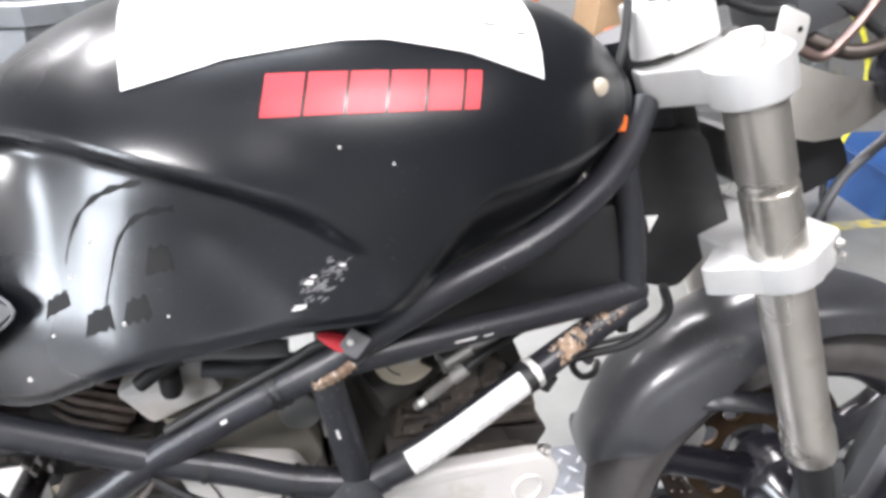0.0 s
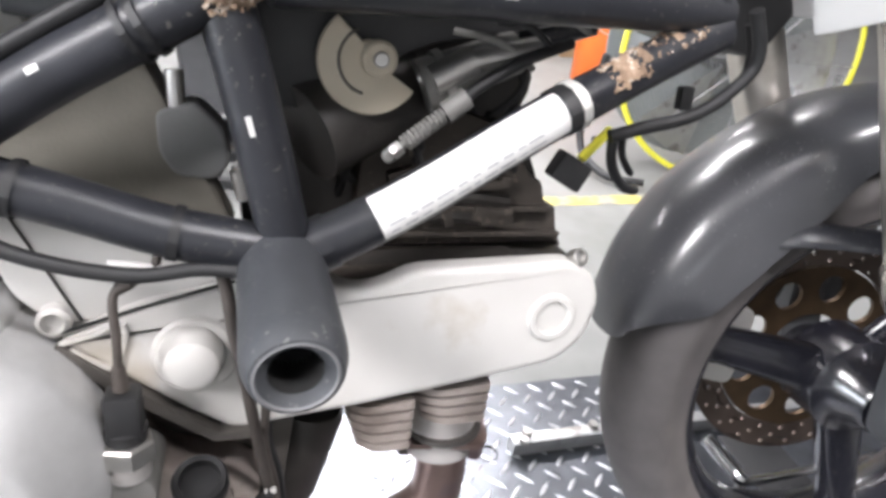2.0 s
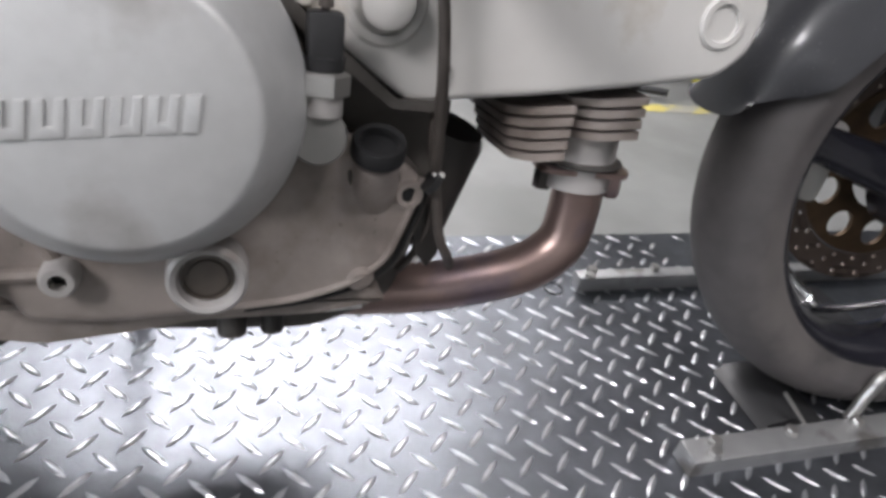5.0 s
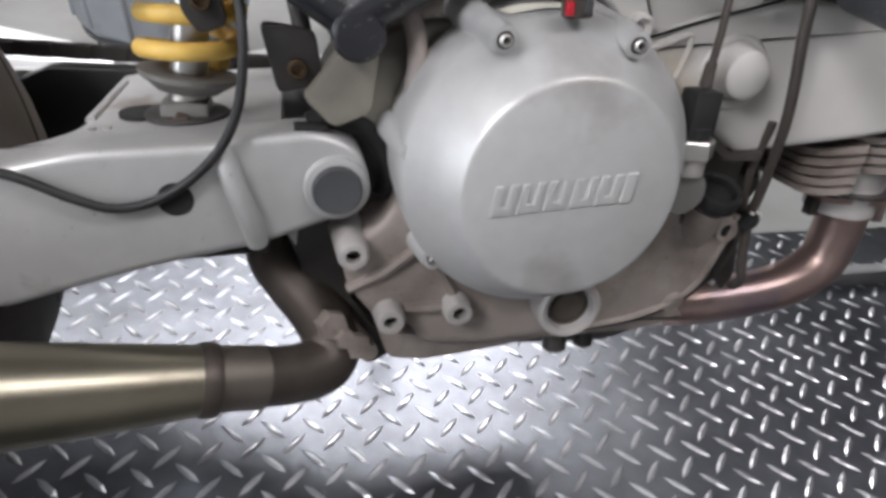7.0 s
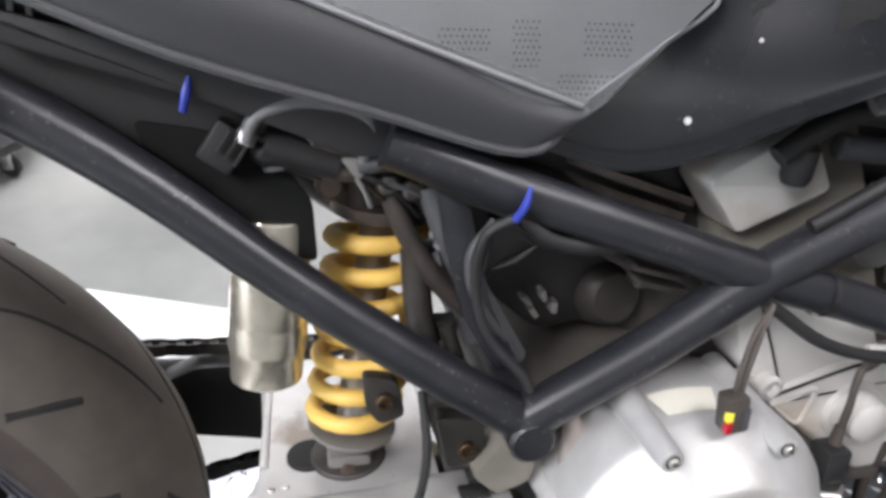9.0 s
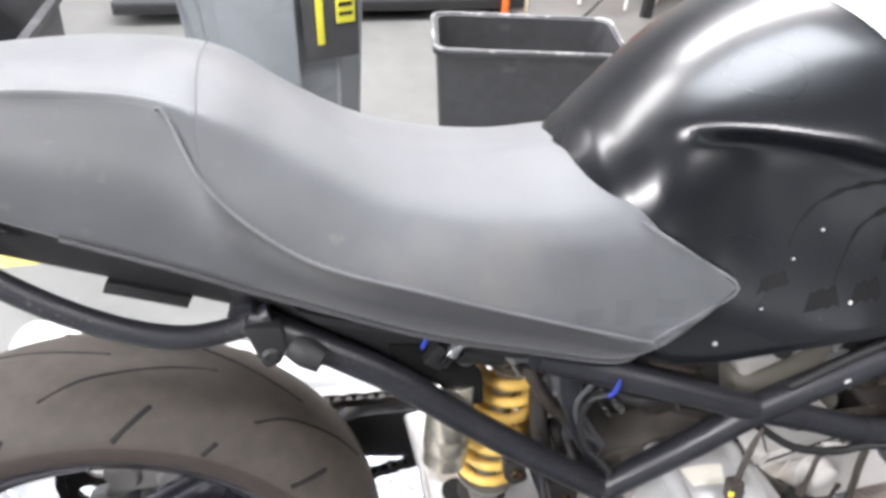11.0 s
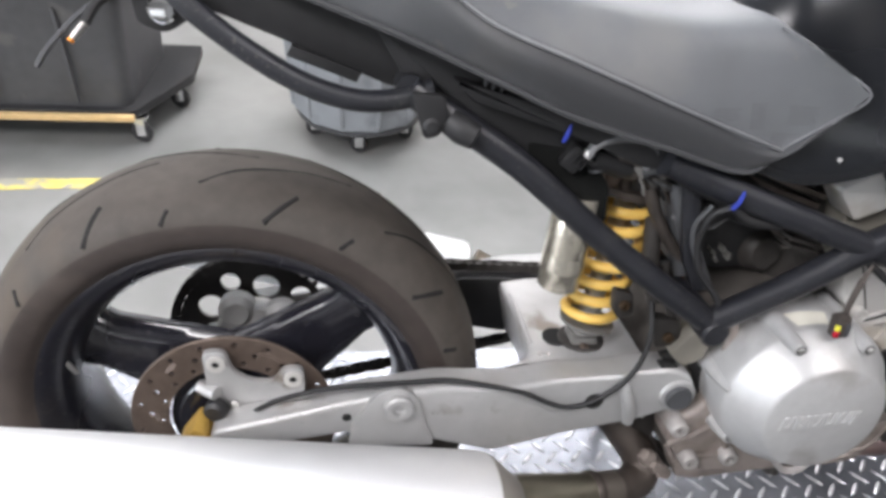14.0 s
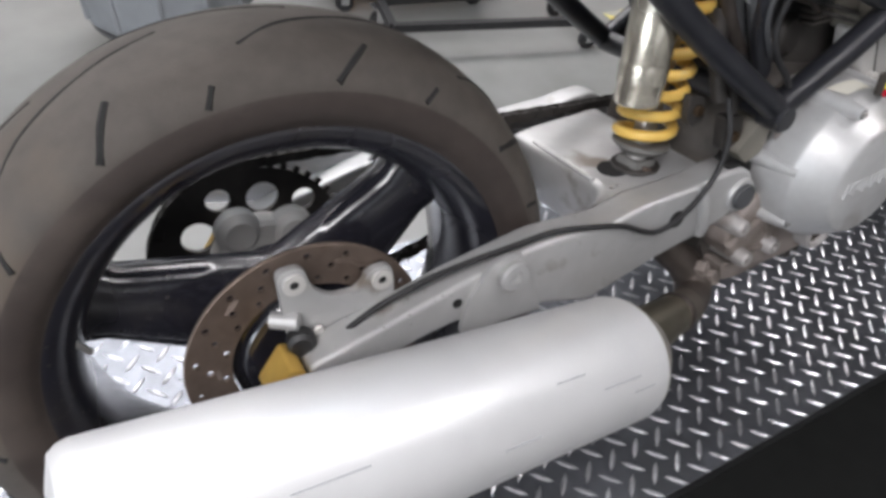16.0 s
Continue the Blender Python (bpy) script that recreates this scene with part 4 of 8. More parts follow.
def drilled_disc(r_in, r_out, t, rows, hole_r, count):
    """A flat ring drilled through in turned rows of small round holes."""
    bm, step = None, (r_out - 0.004 - r_in) / rows
    for k in range(rows):
        r0 = r_in + step * k
        ring = holed_plate(r0, r0 + step, t, [(r0 + step / 2, hole_r)] * count)
        ring.transform(Matrix.Rotation(2 * math.pi / count * k / 3, 4, "Y"))
        bm = join(bm, ring)
    edge = lathe([(r_out - 0.004, -t / 2), (r_out - 0.001, -t / 2), (r_out, -t / 2 + 0.001), (r_out, t / 2 - 0.001), (r_out - 0.001, t / 2), (r_out - 0.004, t / 2)], (0, 0, 0), seg=count * 6, close=True)
    bm = join(bm, edge)
    bmesh.ops.remove_doubles(bm, verts=bm.verts, dist=1e-4)
    return bm


# rear brake disc
part("brake_disc", at(drilled_disc(0.080, 0.124, 0.005, 3, 0.0036, 18), 0, -0.084, AXLE_R), M_RUST, rear, "rusty drilled rear brake disc")
part("disc_spider", at(disc(0.079, -0.004, 0.002, (0, 0, 0), (0, 1, 0), 40, 0.001), 0, -0.075, AXLE_R), M_RIM, rear)
part("disc_carrier", at(lathe([(0.03, -0.006), (0.066, -0.006), (0.068, -0.004), (0.068, 0.006), (0.03, 0.006)], (0, 0, 0), seg=40, close=True), 0, -0.080, AXLE_R), M_RIM, rear)
# caliper bracket without its caliper
brk = rounded([(-0.028, 0.428), (-0.002, 0.428), (0.004, 0.400), (0.022, 0.384), (0.050, 0.382), (0.062, 0.402), (0.086, 0.402), (0.088, 0.370), (0.078, 0.345), (0.040, 0.318), (-0.020, 0.322), (-0.026, 0.36)], 0.010)
brkob = part("caliper_bracket", prism(brk, -0.100, -0.090, 0.0015), M_SWING, rear, "bare alloy caliper bracket")
for x, z in ((-0.013, 0.412), (0.074, 0.388)):
    part("bracket_eye", lathe([(0.0045, -0.004), (0.0095, -0.004), (0.0110, -0.002), (0.0110, 0.005), (0.0045, 0.005)], (x, -0.098, z), (0, -1, 0), 24, close=True), M_PALE, brkob)
    part("eye_hole", disc(0.0046, 0, 0.003, (x, -0.099, z), (0, -1, 0), 16, 0.0005), M_GROOVE, brkob)
part("slide_pin", tube([(-0.036, -0.09, 0.372), (-0.014, -0.106, 0.372)], 0.0085, 18, smooth=False), M_SWING, brkob)
part("pin_boot", disc(0.014, 0, 0.020, (-0.014, -0.100, 0.352), (-0.2, -1, 0), 20, 0.004), M_BLACK, brkob)
part("mount_bolt", disc(0.006, 0, 0.004, (0.004, -0.101, 0.352), (0, -1, 0), 16, 0.001), M_STEEL, brkob)
part("axle_nut", hexagon(0.021, 0, 0.018, (0.0, -0.112, 0.318), (0, -1, 0)), M_STEEL, rear, "plated axle nut")
part("axle", tube([(0, -0.118, AXLE_R), (0, 0.13, AXLE_R)], 0.0125, 16, smooth=False), M_STEEL, rear)

# sprocket and carrier on the far side
SPY = 0.116
spk = holed_plate(0.048, 0.112, 0.006, [(0.074, 0.0195), (0.087, 0.0145)] * 5)
spk.transform(Matrix.Rotation(radians(-5), 4, "Y"))
for k in range(44):
    a = 2 * math.pi * k / 44
    spk = box(0.1145 * math.cos(a), 0, 0.1145 * math.sin(a), 0.009, 0.005, 0.0070, 0.0015, Matrix.Rotation(-a, 4, "Y"), spk)
sprocket = part("sprocket", at(spk, 0, SPY, AXLE_R), M_CASEDARK, rear, "oily rear sprocket with round windows")
for k in range(5):
    a = radians(114 + 72 * k)
    part("cush_boss", at(disc(0.0265, -0.012, 0.022, (0.054 * math.cos(a), 0, 0.054 * math.sin(a)), (0, -1, 0), 28, 0.009), 0, SPY - 0.02, AXLE_R), M_CARRIER, sprocket, "dusty grey alloy carrier boss")
part("carrier", at(disc(0.058, -0.012, 0.020, (0, 0, 0), (0, -1, 0), 32, 0.004), 0, SPY - 0.016, AXLE_R), M_CARRIER, sprocket)

# chain: plates along both runs and round the sprocket
line = []
R1, R2, FX, FZ = 0.1195, 0.036, 0.600, 0.372
for k in range(25):
    a = radians(90 + 7.2 * k + 1)
    line.append((R1 * math.cos(a), AXLE_R + R1 * math.sin(a)))
low = [(0.0, AXLE_R - R1), (FX, FZ - R2)]
upp = [(0.0, AXLE_R + R1), (FX, FZ + R2)]
path = line + [(low[0][0] + (low[1][0] - low[0][0]) * k / 38, low[0][1] + (low[1][1] - low[0][1]) * k / 38) for k in range(1, 39)]
path = [(upp[1][0] + (upp[0][0] - upp[1][0]) * k / 38, upp[1][1] + (upp[0][1] - upp[1][1]) * k / 38) for k in range(0, 38)] + path
bm = bmesh.new()
for i, ((xa, za), (xb, zb)) in enumerate(zip(path, path[1:])):
    d = Vector((xb - xa, 0, zb - za))
    ang = -math.atan2(d.z, d.x)
    for yy in ((SPY - 0.0065, SPY + 0.0065) if i % 2 else (SPY - 0.0045, SPY + 0.0045)):
        bm = box((xa + xb) / 2, yy, (za + zb) / 2, d.length * 1.25, 0.0016, 0.0125, 0.0, Matrix.Rotation(ang, 4, "Y"), bm)
    bm = box(xa, SPY, za, 0.008, 0.012, 0.008, 0.0, Matrix.Rotation(ang, 4, "Y"), bm)
part("drive_chain", bm, M_CASEDARK, bike, "oily black drive chain", kind="stuff")
part("front_sprocket", disc(0.034, SPY - 0.006, SPY + 0.006, (FX, 0, FZ), (0, 1, 0), 24), M_CASEDARK, bike)
part("chain_slider", prism(rounded([(0.262, 0.392), (0.300, 0.409), (0.380, 0.407), (0.470, 0.402), (0.476, 0.372), (0.450, 0.335), (0.375, 0.312), (0.285, 0.330)], 0.008), 0.096, 0.128, 0.004), M_BLACK, bike, "black rubber chain slider on the swingarm")

# ---------------------------------------------------------------- swingarm
ARM = [(-0.022, 0.343), (0.061, 0.363), (0.139, 0.383), (0.240, 0.401), (0.335, 0.397), (0.380, 0.407), (0.463, 0.411), (0.486, 0.416), (0.530, 0.419), (0.556, 0.408), (0.566, 0.382), (0.556, 0.360),
       (0.526, 0.351), (0.487, 0.337), (0.462, 0.333), (0.408, 0.322), (0.316, 0.296), (0.246, 0.318), (0.139, 0.336), (0.060, 0.322), (-0.010, 0.300)]


def arm_side(s):
    off = 0.0 if s < 0 else 0.036
    y0, y1 = s * 0.098 + off, s * 0.140 + off
    body = part("swingarm_leg", prism(rounded(ARM, 0.012, 3), y0, y1, 0.007, seg=3), M_SWING, bike, "silver painted box-section swingarm leg")
    part("pivot_boss", lathe([(0.0, 0.0), (0.0215, 0.0), (0.0228, 0.003), (0.0228, 0.012), (0.0215, 0.014), (0.0195, 0.0145), (0.0, 0.0145)], (0.541, s * 0.130, 0.380), (0, s, 0), 36), M_SWING, body)
    part("pivot_cap", lathe([(0, 0.014), (0.0160, 0.014), (0.0172, 0.016), (0.0172, 0.020), (0.0156, 0.0222), (0.0095, 0.0215), (0, 0.0215)], (0.541, s * 0.128, 0.380), (0, s, 0), 32), M_GREYPLASTIC, body, "dark grey pivot cap")
    part("arm_hole", disc(0.0115, -0.002, 0.0012, (0.436, s * 0.140, 0.374), (0, s, 0), 24, 0.0005), M_GROOVE, body)
    part("arm_hole", disc(0.0055, -0.002, 0.0012, (0.138, s * 0.140, 0.361), (0, s, 0), 16, 0.0004), M_GROOVE, body)
    part("weld_collar", tube([(0.468, s * 0.137, 0.408), (0.474, s * 0.1435, 0.385), (0.482, s * 0.1435, 0.36), (0.486, s * 0.138, 0.339)], 0.0075, 12, 5), M_SWING, body)
    # half-round stand bracket with a threaded boss
    brkt = rounded([(0.139, 0.322), (0.145, 0.357), (0.168, 0.392), (0.180, 0.402), (0.198, 0.406), (0.214, 0.398), (0.222, 0.383), (0.229, 0.352), (0.242, 0.318)], 0.006)
    part("stand_bracket", prism(brkt, s * 0.139, s * 0.146, 0.0015), M_SWING, body)
    part("stand_boss", lathe([(0.007, 0), (0.016, 0), (0.0175, 0.002), (0.0175, 0.008), (0.015, 0.010), (0.008, 0.010), (0.007, 0.004), (0, 0.004)], (0.198, s * 0.145, 0.381), (0, s, 0), 28), M_SWING, body)
    part("axle_block", prism(rounded([(-0.060, 0.318), (-0.036, 0.350), (-0.024, 0.346), (-0.014, 0.300), (-0.05, 0.290)], 0.004), s * 0.100, s * 0.1415, 0.002), M_GOLDTIP, body, "gold-coloured chain adjuster plate")


both(arm_side)
# cross member with the shock's well
def bridge_top(x):
    return interp(x, [0.30, 0.335, 0.380, 0.463, 0.510], [0.396, 0.397, 0.405, 0.409, 0.412])


rows = []
for k in range(29):
    y = -0.099 + 0.198 * k / 28
    left = interp(-y, [-0.099, 0.0, 0.060, 0.078, 0.088, 0.094, 0.099], [0.360, 0.367, 0.367, 0.362, 0.354, 0.344, 0.328])
    xs_ = [left + 0.004 + (0.505 - left - 0.004) * j / 14 for j in range(15)]
    rows.append([(left + 0.030, y, 0.305), (left + 0.016, y, 0.322), (left, y, bridge_top(left) - 0.008), (left + 0.0012, y, bridge_top(left) - 0.002)] + [(x, y, bridge_top(x)) for x in xs_] + [(0.506, y, 0.350), (0.490, y, 0.312)])
part("swingarm_bridge", grid_surface(rows, closed=True), M_SWING, bike, "silver swingarm cross member with a shock well", sharp=50)
part("bridge_lip", tube([(0.371, y, bridge_top(0.371) + 0.0005) for y in (-0.060, -0.02, 0.02, 0.060)], 0.0035, 8, 3), M_SWING, bike)
part("shock_well", disc(0.030, -0.002, 0.003, (0.438, -0.058, 0.4085), (0, 0, 1), 28), M_CASEDARK, bike)

# ---- shock absorber with its yellow spring and piggyback reservoir
SB, ST = Vector((0.438, -0.058, 0.412)), Vector((0.468, -0.054, 0.640))
ax = (ST - SB).normalized()
shock = part("shock_absorber", tube([SB, ST], 0.013, 18, smooth=False), M_STEEL, bike, "shock absorber with a yellow coil spring")
side1 = ax.orthogonal().normalized()
side2 = ax.cross(side1)
coil = []
TURNS, LOW, HIGH = 7.0, 0.032, 0.198
for k in range(int(TURNS * 16) + 1):
    a = 2 * math.pi * k / 16
    coil.append(SB + ax * (LOW + (HIGH - LOW) * k / (TURNS * 16)) + 0.0318 * (math.cos(a) * side1 + math.sin(a) * side2))
part("spring", tube(coil, 0.0066, 10, smooth=False), M_YELLOW, shock, "yellow coil spring")
part("spring_seat", lathe([(0.012, 0.014), (0.022, 0.015), (0.034, 0.024), (0.035, 0.028), (0.012, 0.028)], SB, ax, 32, close=True), M_PLUG, shock, "grey alloy spring seat")
part("preload_ring", lathe([(0.016, 0.203), (0.034, 0.203), (0.035, 0.206), (0.035, 0.212), (0.016, 0.214)], SB, ax, 32, close=True), M_PIPEDARK, shock)
part("shock_head", lathe([(0, 0.214), (0.024, 0.214), (0.026, 0.219), (0.024, 0.236), (0, 0.242)], SB, ax, 24), M_CASEDARK, shock)
part("clevis", box(SB.x, SB.y, SB.z - 0.002, 0.034, 0.036, 0.022, 0.005), M_PLUG, shock, "dull rusty clevis")
part("shock_bolt", hexagon(0.0075, 0, 0.008, (SB.x - 0.002, SB.y - 0.018, SB.z - 0.004), (0, -1, 0)), M_RUST, shock)
RB, RT = Vector((0.382, -0.094, 0.510)), Vector((0.394, -0.088, 0.640))
rax = (RT - RB).normalized()
part("reservoir", lathe([(0, 0), (0.020, 0), (0.024, 0.003), (0.0245, 0.022), (0.0255, 0.024), (0.0255, 0.115), (0.0245, 0.117), (0, 0.117)], RB, rax, 36), M_RESERVOIR, shock, "brushed pale gold piggyback reservoir")
part("reservoir_label", lathe([(0.0257, 0.026), (0.0258, 0.027), (0.0258, 0.044), (0.0257, 0.045)], RB, rax, 36), M_RESERVOIR, shock)

# ---- exhaust
part("exhaust_elbow", tube([(0.500, -0.03, 0.345), (0.493, -0.065, 0.300), (0.507, -0.080, 0.276), (0.5255, -0.095, 0.256), (0.5370, -0.108, 0.236), (0.530, -0.122, 0.2215), (0.508, -0.138, 0.2235), (0.474, -0.156, 0.2370)], [0.021, 0.0225, 0.0228, 0.0235, 0.0250, 0.0250, 0.0232, 0.0225], 26, 6), M_PIPEDARK, bike, "sooty exhaust elbow")
part("pipe_sleeve", tube([(0.482, -0.152, 0.2335), (0.450, -0.163, 0.2435)], 0.0242, 28, smooth=False), M_SLEEVE, bike, "heat-greyed pipe sleeve")
part("pipe_clamp", lathe([(0.0225, -0.0065), (0.0262, -0.0065), (0.0272, -0.0035), (0.0272, 0.0035), (0.0262, 0.0065), (0.0225, 0.0065)], (0.4455, -0.1650, 0.2447), (-0.94, -0.25, 0.23), 36, close=True), M_PIPEDARK, bike, "dark pipe clamp")
part("exhaust_cone", tube([(0.446, -0.1650, 0.2447), (0.385, -0.1815, 0.2570), (0.327, -0.1970, 0.2690), (0.288, -0.212, 0.281)], [0.0250, 0.0300, 0.0345, 0.0370], 36, 6), M_CONE, bike, "heat-tinted brass-coloured exhaust cone")
MD = Vector((-1, -0.080, 0.196)).normalized()
MF = Vector((0.295, -0.2218, 0.2861))
muf = part("muffler", lathe([(0.040, -0.002), (0.060, 0.000), (0.066, 0.004), (0.068, 0.012), (0.068, 0.513), (0.066, 0.520), (0.061, 0.526), (0.040, 0.530), (0.036, 0.49), (0, 0.49)], MF, MD, 56), M_MUFFLER, bike, "bright aluminium cylindrical muffler with dull scuffs")
part("end_cone", lathe([(0.0655, 0.003), (0.0640, -0.001), (0.0460, -0.027), (0.0420, -0.033), (0.0395, -0.034), (0.0380, -0.020), (0.0600, 0.006)], MF, MD, 56, close=True), M_ENDCAP, muf, "dull beige-grey end cone")
for k, (h, ang, l) in enumerate(((0.03, 20, 0.03), (0.05, 32, 0.05), (0.18, 15, 0.04), (0.34, 40, 0.06), (0.44, 25, 0.03), (0.12, 48, 0.035))):
    u_ = Vector((0, -1, 0)) - MD * MD.dot(Vector((0, -1, 0)))
    u_.normalize()
    v_ = MD.cross(u_)
    if v_.z < 0:
        v_ = -v_
    d_ = math.cos(radians(ang)) * u_ + math.sin(radians(ang)) * v_
    part("scratch", tube([MF + MD * h + d_ * 0.0678, MF + MD * (h + l) + d_ * 0.0678], 0.0006, 5, smooth=False), M_GREYINK, muf, "fine scratch")

# ---- tail: lamp, tail tray, grab rail, indicators
rows = []
for i in range(9):
    u = i / 8
    x = -0.138 + 0.088 * u
    ztop = 0.902 - 0.024 * u - 0.010 * u * u
    zbot = 0.846 + 0.006 * u
    w = 0.042 + 0.040 * u ** 0.7
    rows.append([(x + (0.014 if abs(v) > 0.9 else 0.0), w * math.sin(v * 1.2) / math.sin(1.2), z) for z in (zbot, zbot + (ztop - zbot) * 0.33, zbot + (ztop - zbot) * 0.66, ztop) for v in (-1,)] +
                [(x, w * v, ztop) for v in (-0.5, 0, 0.5)] + [(x, w, z) for z in (ztop, zbot + (ztop - zbot) * 0.5, zbot)] + [(x, w * v, zbot) for v in (0.5, 0, -0.5)])
b = grid_surface(rows, closed=True)
b.verts.ensure_lookup_table()
n_ring = len(rows[0])
b.faces.new([b.verts[k] for k in range(n_ring)])
b.faces.new([b.verts[8 * n_ring + k] for k in range(n_ring)])
lamp = part("tail_lamp", b, M_REDLENS, bike, "glossy red tail lamp", sharp=40)
part("amber_strip", box(-0.098, -0.0665, 0.8515, 0.040, 0.006, 0.007, 0.0015, Matrix.Rotation(radians(12), 4, "Y") @ Matrix.Rotation(radians(-22), 4, "Z")), M_AMBER, lamp, "amber strip")
part("lamp_bezel", box(-0.096, 0, 0.840, 0.075, 0.12, 0.012, 0.004), M_GREYPLASTIC, bike)
TRAY = [(-0.066, 0.868), (-0.02, 0.852), (0.075, 0.826), (0.17, 0.798), (0.25, 0.768), (0.25, 0.725), (0.18, 0.738), (0.08, 0.778), (0.0, 0.808), (-0.062, 0.838)]
part("tail_tray", prism(TRAY, -0.088, 0.088, 0.004), M_BLACK, bike, "black plastic tail tray")
part("tray_seam", prism([(0.09, 0.775), (0.155, 0.752), (0.15, 0.742), (0.085, 0.765)], -0.096, -0.086, 0.001), M_BLACK, bike)
for k in range(5):
    part("tray_slot", box(0.272 + 0.0075 * k + (0.02 if k > 2 else 0), -0.120, 0.757 - 0.0042 * k - (0.011 if k > 2 else 0), 0.0034, 0.006, 0.018, 0.001, Matrix.Rotation(radians(10), 4, "Y")), M_GREYPLASTIC, bike, "grey slot in the tail tray")
RAIL = [(-0.060, 0.086, 0.829), (-0.030, 0.104, 0.832), (-0.010, 0.112, 0.824), (0.013, 0.119, 0.804), (0.056, 0.124, 0.773), (0.105, 0.126, 0.746), (0.152, 0.126, 0.733), (0.195, 0.121, 0.735), (0.222, 0.118, 0.744)]
both(lambda s: part("grab_rail", tube([(x, s * y, z) for x, y, z in RAIL], 0.0105, 16, 5), M_FRAME, bike, "black bent tail rail"))
part("rail_stub", tube([(-0.066, -0.112, 0.832), (-0.025, -0.106, 0.834)], 0.0155, 18, smooth=False), M_FRAME, bike)
part("lock_plate", prism(rounded([(-0.045, 0.826), (0.0, 0.822), (0.004, 0.795), (-0.018, 0.782), (-0.042, 0.79)], 0.008), -0.104, -0.090, 0.002), M_BLACK, bike)
part("seat_lock", lathe([(0, 0.0), (0.012, 0.0), (0.0125, 0.004), (0.010, 0.006), (0.006, 0.005), (0, 0.005)], (-0.018, -0.103, 0.803), (0, -1, 0), 24), M_CHROME, bike, "chromed seat lock")
# foot-peg bracket stub under the seat
part("peg_bracket", prism(rounded([(0.200, 0.745), (0.232, 0.742), (0.234, 0.722), (0.228, 0.704), (0.214, 0.700), (0.208, 0.716)], 0.005), -0.138, -0.120, 0.002), M_RUBBER, bike, "black bracket lug under the seat rail")
part("bracket_eye", disc(0.0085, 0, 0.021, (0.220, -0.120, 0.713), (0, -1, 0), 20, 0.003), M_RUBBER, bike)
part("bracket_stub", tube([(0.238, -0.126, 0.716), (0.250, -0.132, 0.709), (0.263, -0.138, 0.703)], [0.013, 0.0145, 0.012], 18, 3), M_RUBBER, bike, "black rubber peg stub")
# loose indicator bulbs on their leads
for p, q, mid, tip, rad in (((-0.092, -0.060, 0.838), (-0.104, -0.078, 0.833), (-0.110, -0.088, 0.826), (-0.120, -0.098, 0.808), 0.0048), ((-0.055, -0.098, 0.818), (-0.070, -0.112, 0.806), (-0.077, -0.124, 0.792), (-0.089, -0.132, 0.778), 0.0035)):
    part("indicator_lead", tube([p, q, mid], 0.0042, 10, 4), M_RUBBER, bike)
    part("indicator_bulb", tube([mid, Vector(mid).lerp(Vector(tip), 0.7), tip], [rad, rad * 0.9, rad * 0.55], 12, 3), M_STEEL, bike, "bare silver indicator bulb holder")
    part("bulb_tip", tube([Vector(mid).lerp(Vector(tip), 0.84), tip], rad * 0.85, 10, smooth=False), M_AMBER, bike, "amber bulb tip")
part("lead_tail", tube([(-0.062, -0.10, 0.815), (-0.085, -0.118, 0.796), (-0.107, -0.13, 0.773), (-0.118, -0.135, 0.757)], 0.0026, 8, 4), M_GREYPLASTIC, bike)
part("tail_wire", tube([(-0.11, -0.075, 0.842), (-0.06, -0.09, 0.850), (-0.01, -0.098, 0.848), (0.03, -0.096, 0.828)], 0.0028, 8, 5), M_RUBBER, bike)
# brake hose and sensor lead along the swingarm
part("brake_hose", tube([(0.022, -0.112, 0.345), (0.050, -0.124, 0.372), (0.085, -0.132, 0.391), (0.130, -0.135, 0.402), (0.216, -0.135, 0.407), (0.255, -0.136, 0.409), (0.297, -0.140, 0.404), (0.343, -0.145, 0.395), (0.376, -0.146, 0.379), (0.402, -0.146, 0.371), (0.432, -0.146, 0.379), (0.461, -0.146, 0.402), (0.479, -0.146, 0.432), (0.486, -0.143, 0.472), (0.484, -0.130, 0.512)], 0.0032, 10, 4), M_RUBBER, bike, "black brake hose")

part("bridge_hole", disc(0.0185, -0.002, 0.0018, (0.4075, -0.052, 0.4073), (0, 0, 1), 28, 0.0005), M_GROOVE, bike, "dark pocket beside the shock's foot")
for x, z in ((0.378, 0.4046), (0.388, 0.4053)):
    part("bridge_rivet", disc(0.003, -0.001, 0.002, (x, -0.085, z), (0, 0, 1), 10, 0.0005), M_STEEL, bike)
part("rear_mount", prism(rounded([(0.52, 0.44), (0.548, 0.475), (0.57, 0.47), (0.565, 0.43), (0.54, 0.42)], 0.006), -0.136, -0.115, 0.003), M_OLIVE, bike)
part("pivot_slot", box(0.525, -0.128, 0.4195, 0.022, 0.014, 0.003, 0.001), M_GROOVE, bike)
part("arm_tab", prism([(0.50, 0.350), (0.515, 0.352), (0.512, 0.330)], -0.128, -0.124, 0.001), M_SWING, bike)

# the other muffler, on the far side
MF2, MD2 = Vector((0.325, 0.2176, 0.332)), Vector((-1, 0.080, 0.196)).normalized()
part("muffler", lathe([(0.040, -0.002), (0.060, 0.000), (0.066, 0.004), (0.068, 0.012), (0.068, 0.513), (0.066, 0.520), (0.061, 0.526), (0.040, 0.530), (0.036, 0.49), (0, 0.49)], MF2, MD2, 48), M_MUFFLER, bike, "bright aluminium muffler on the far side")
part("exhaust_cone", tube([(0.335, 0.217, 0.353), (0.42, 0.19, 0.32), (0.50, 0.14, 0.27), (0.60, 0.05, 0.20)], [0.040, 0.034, 0.028, 0.026], 24, 6), M_CONE, bike)

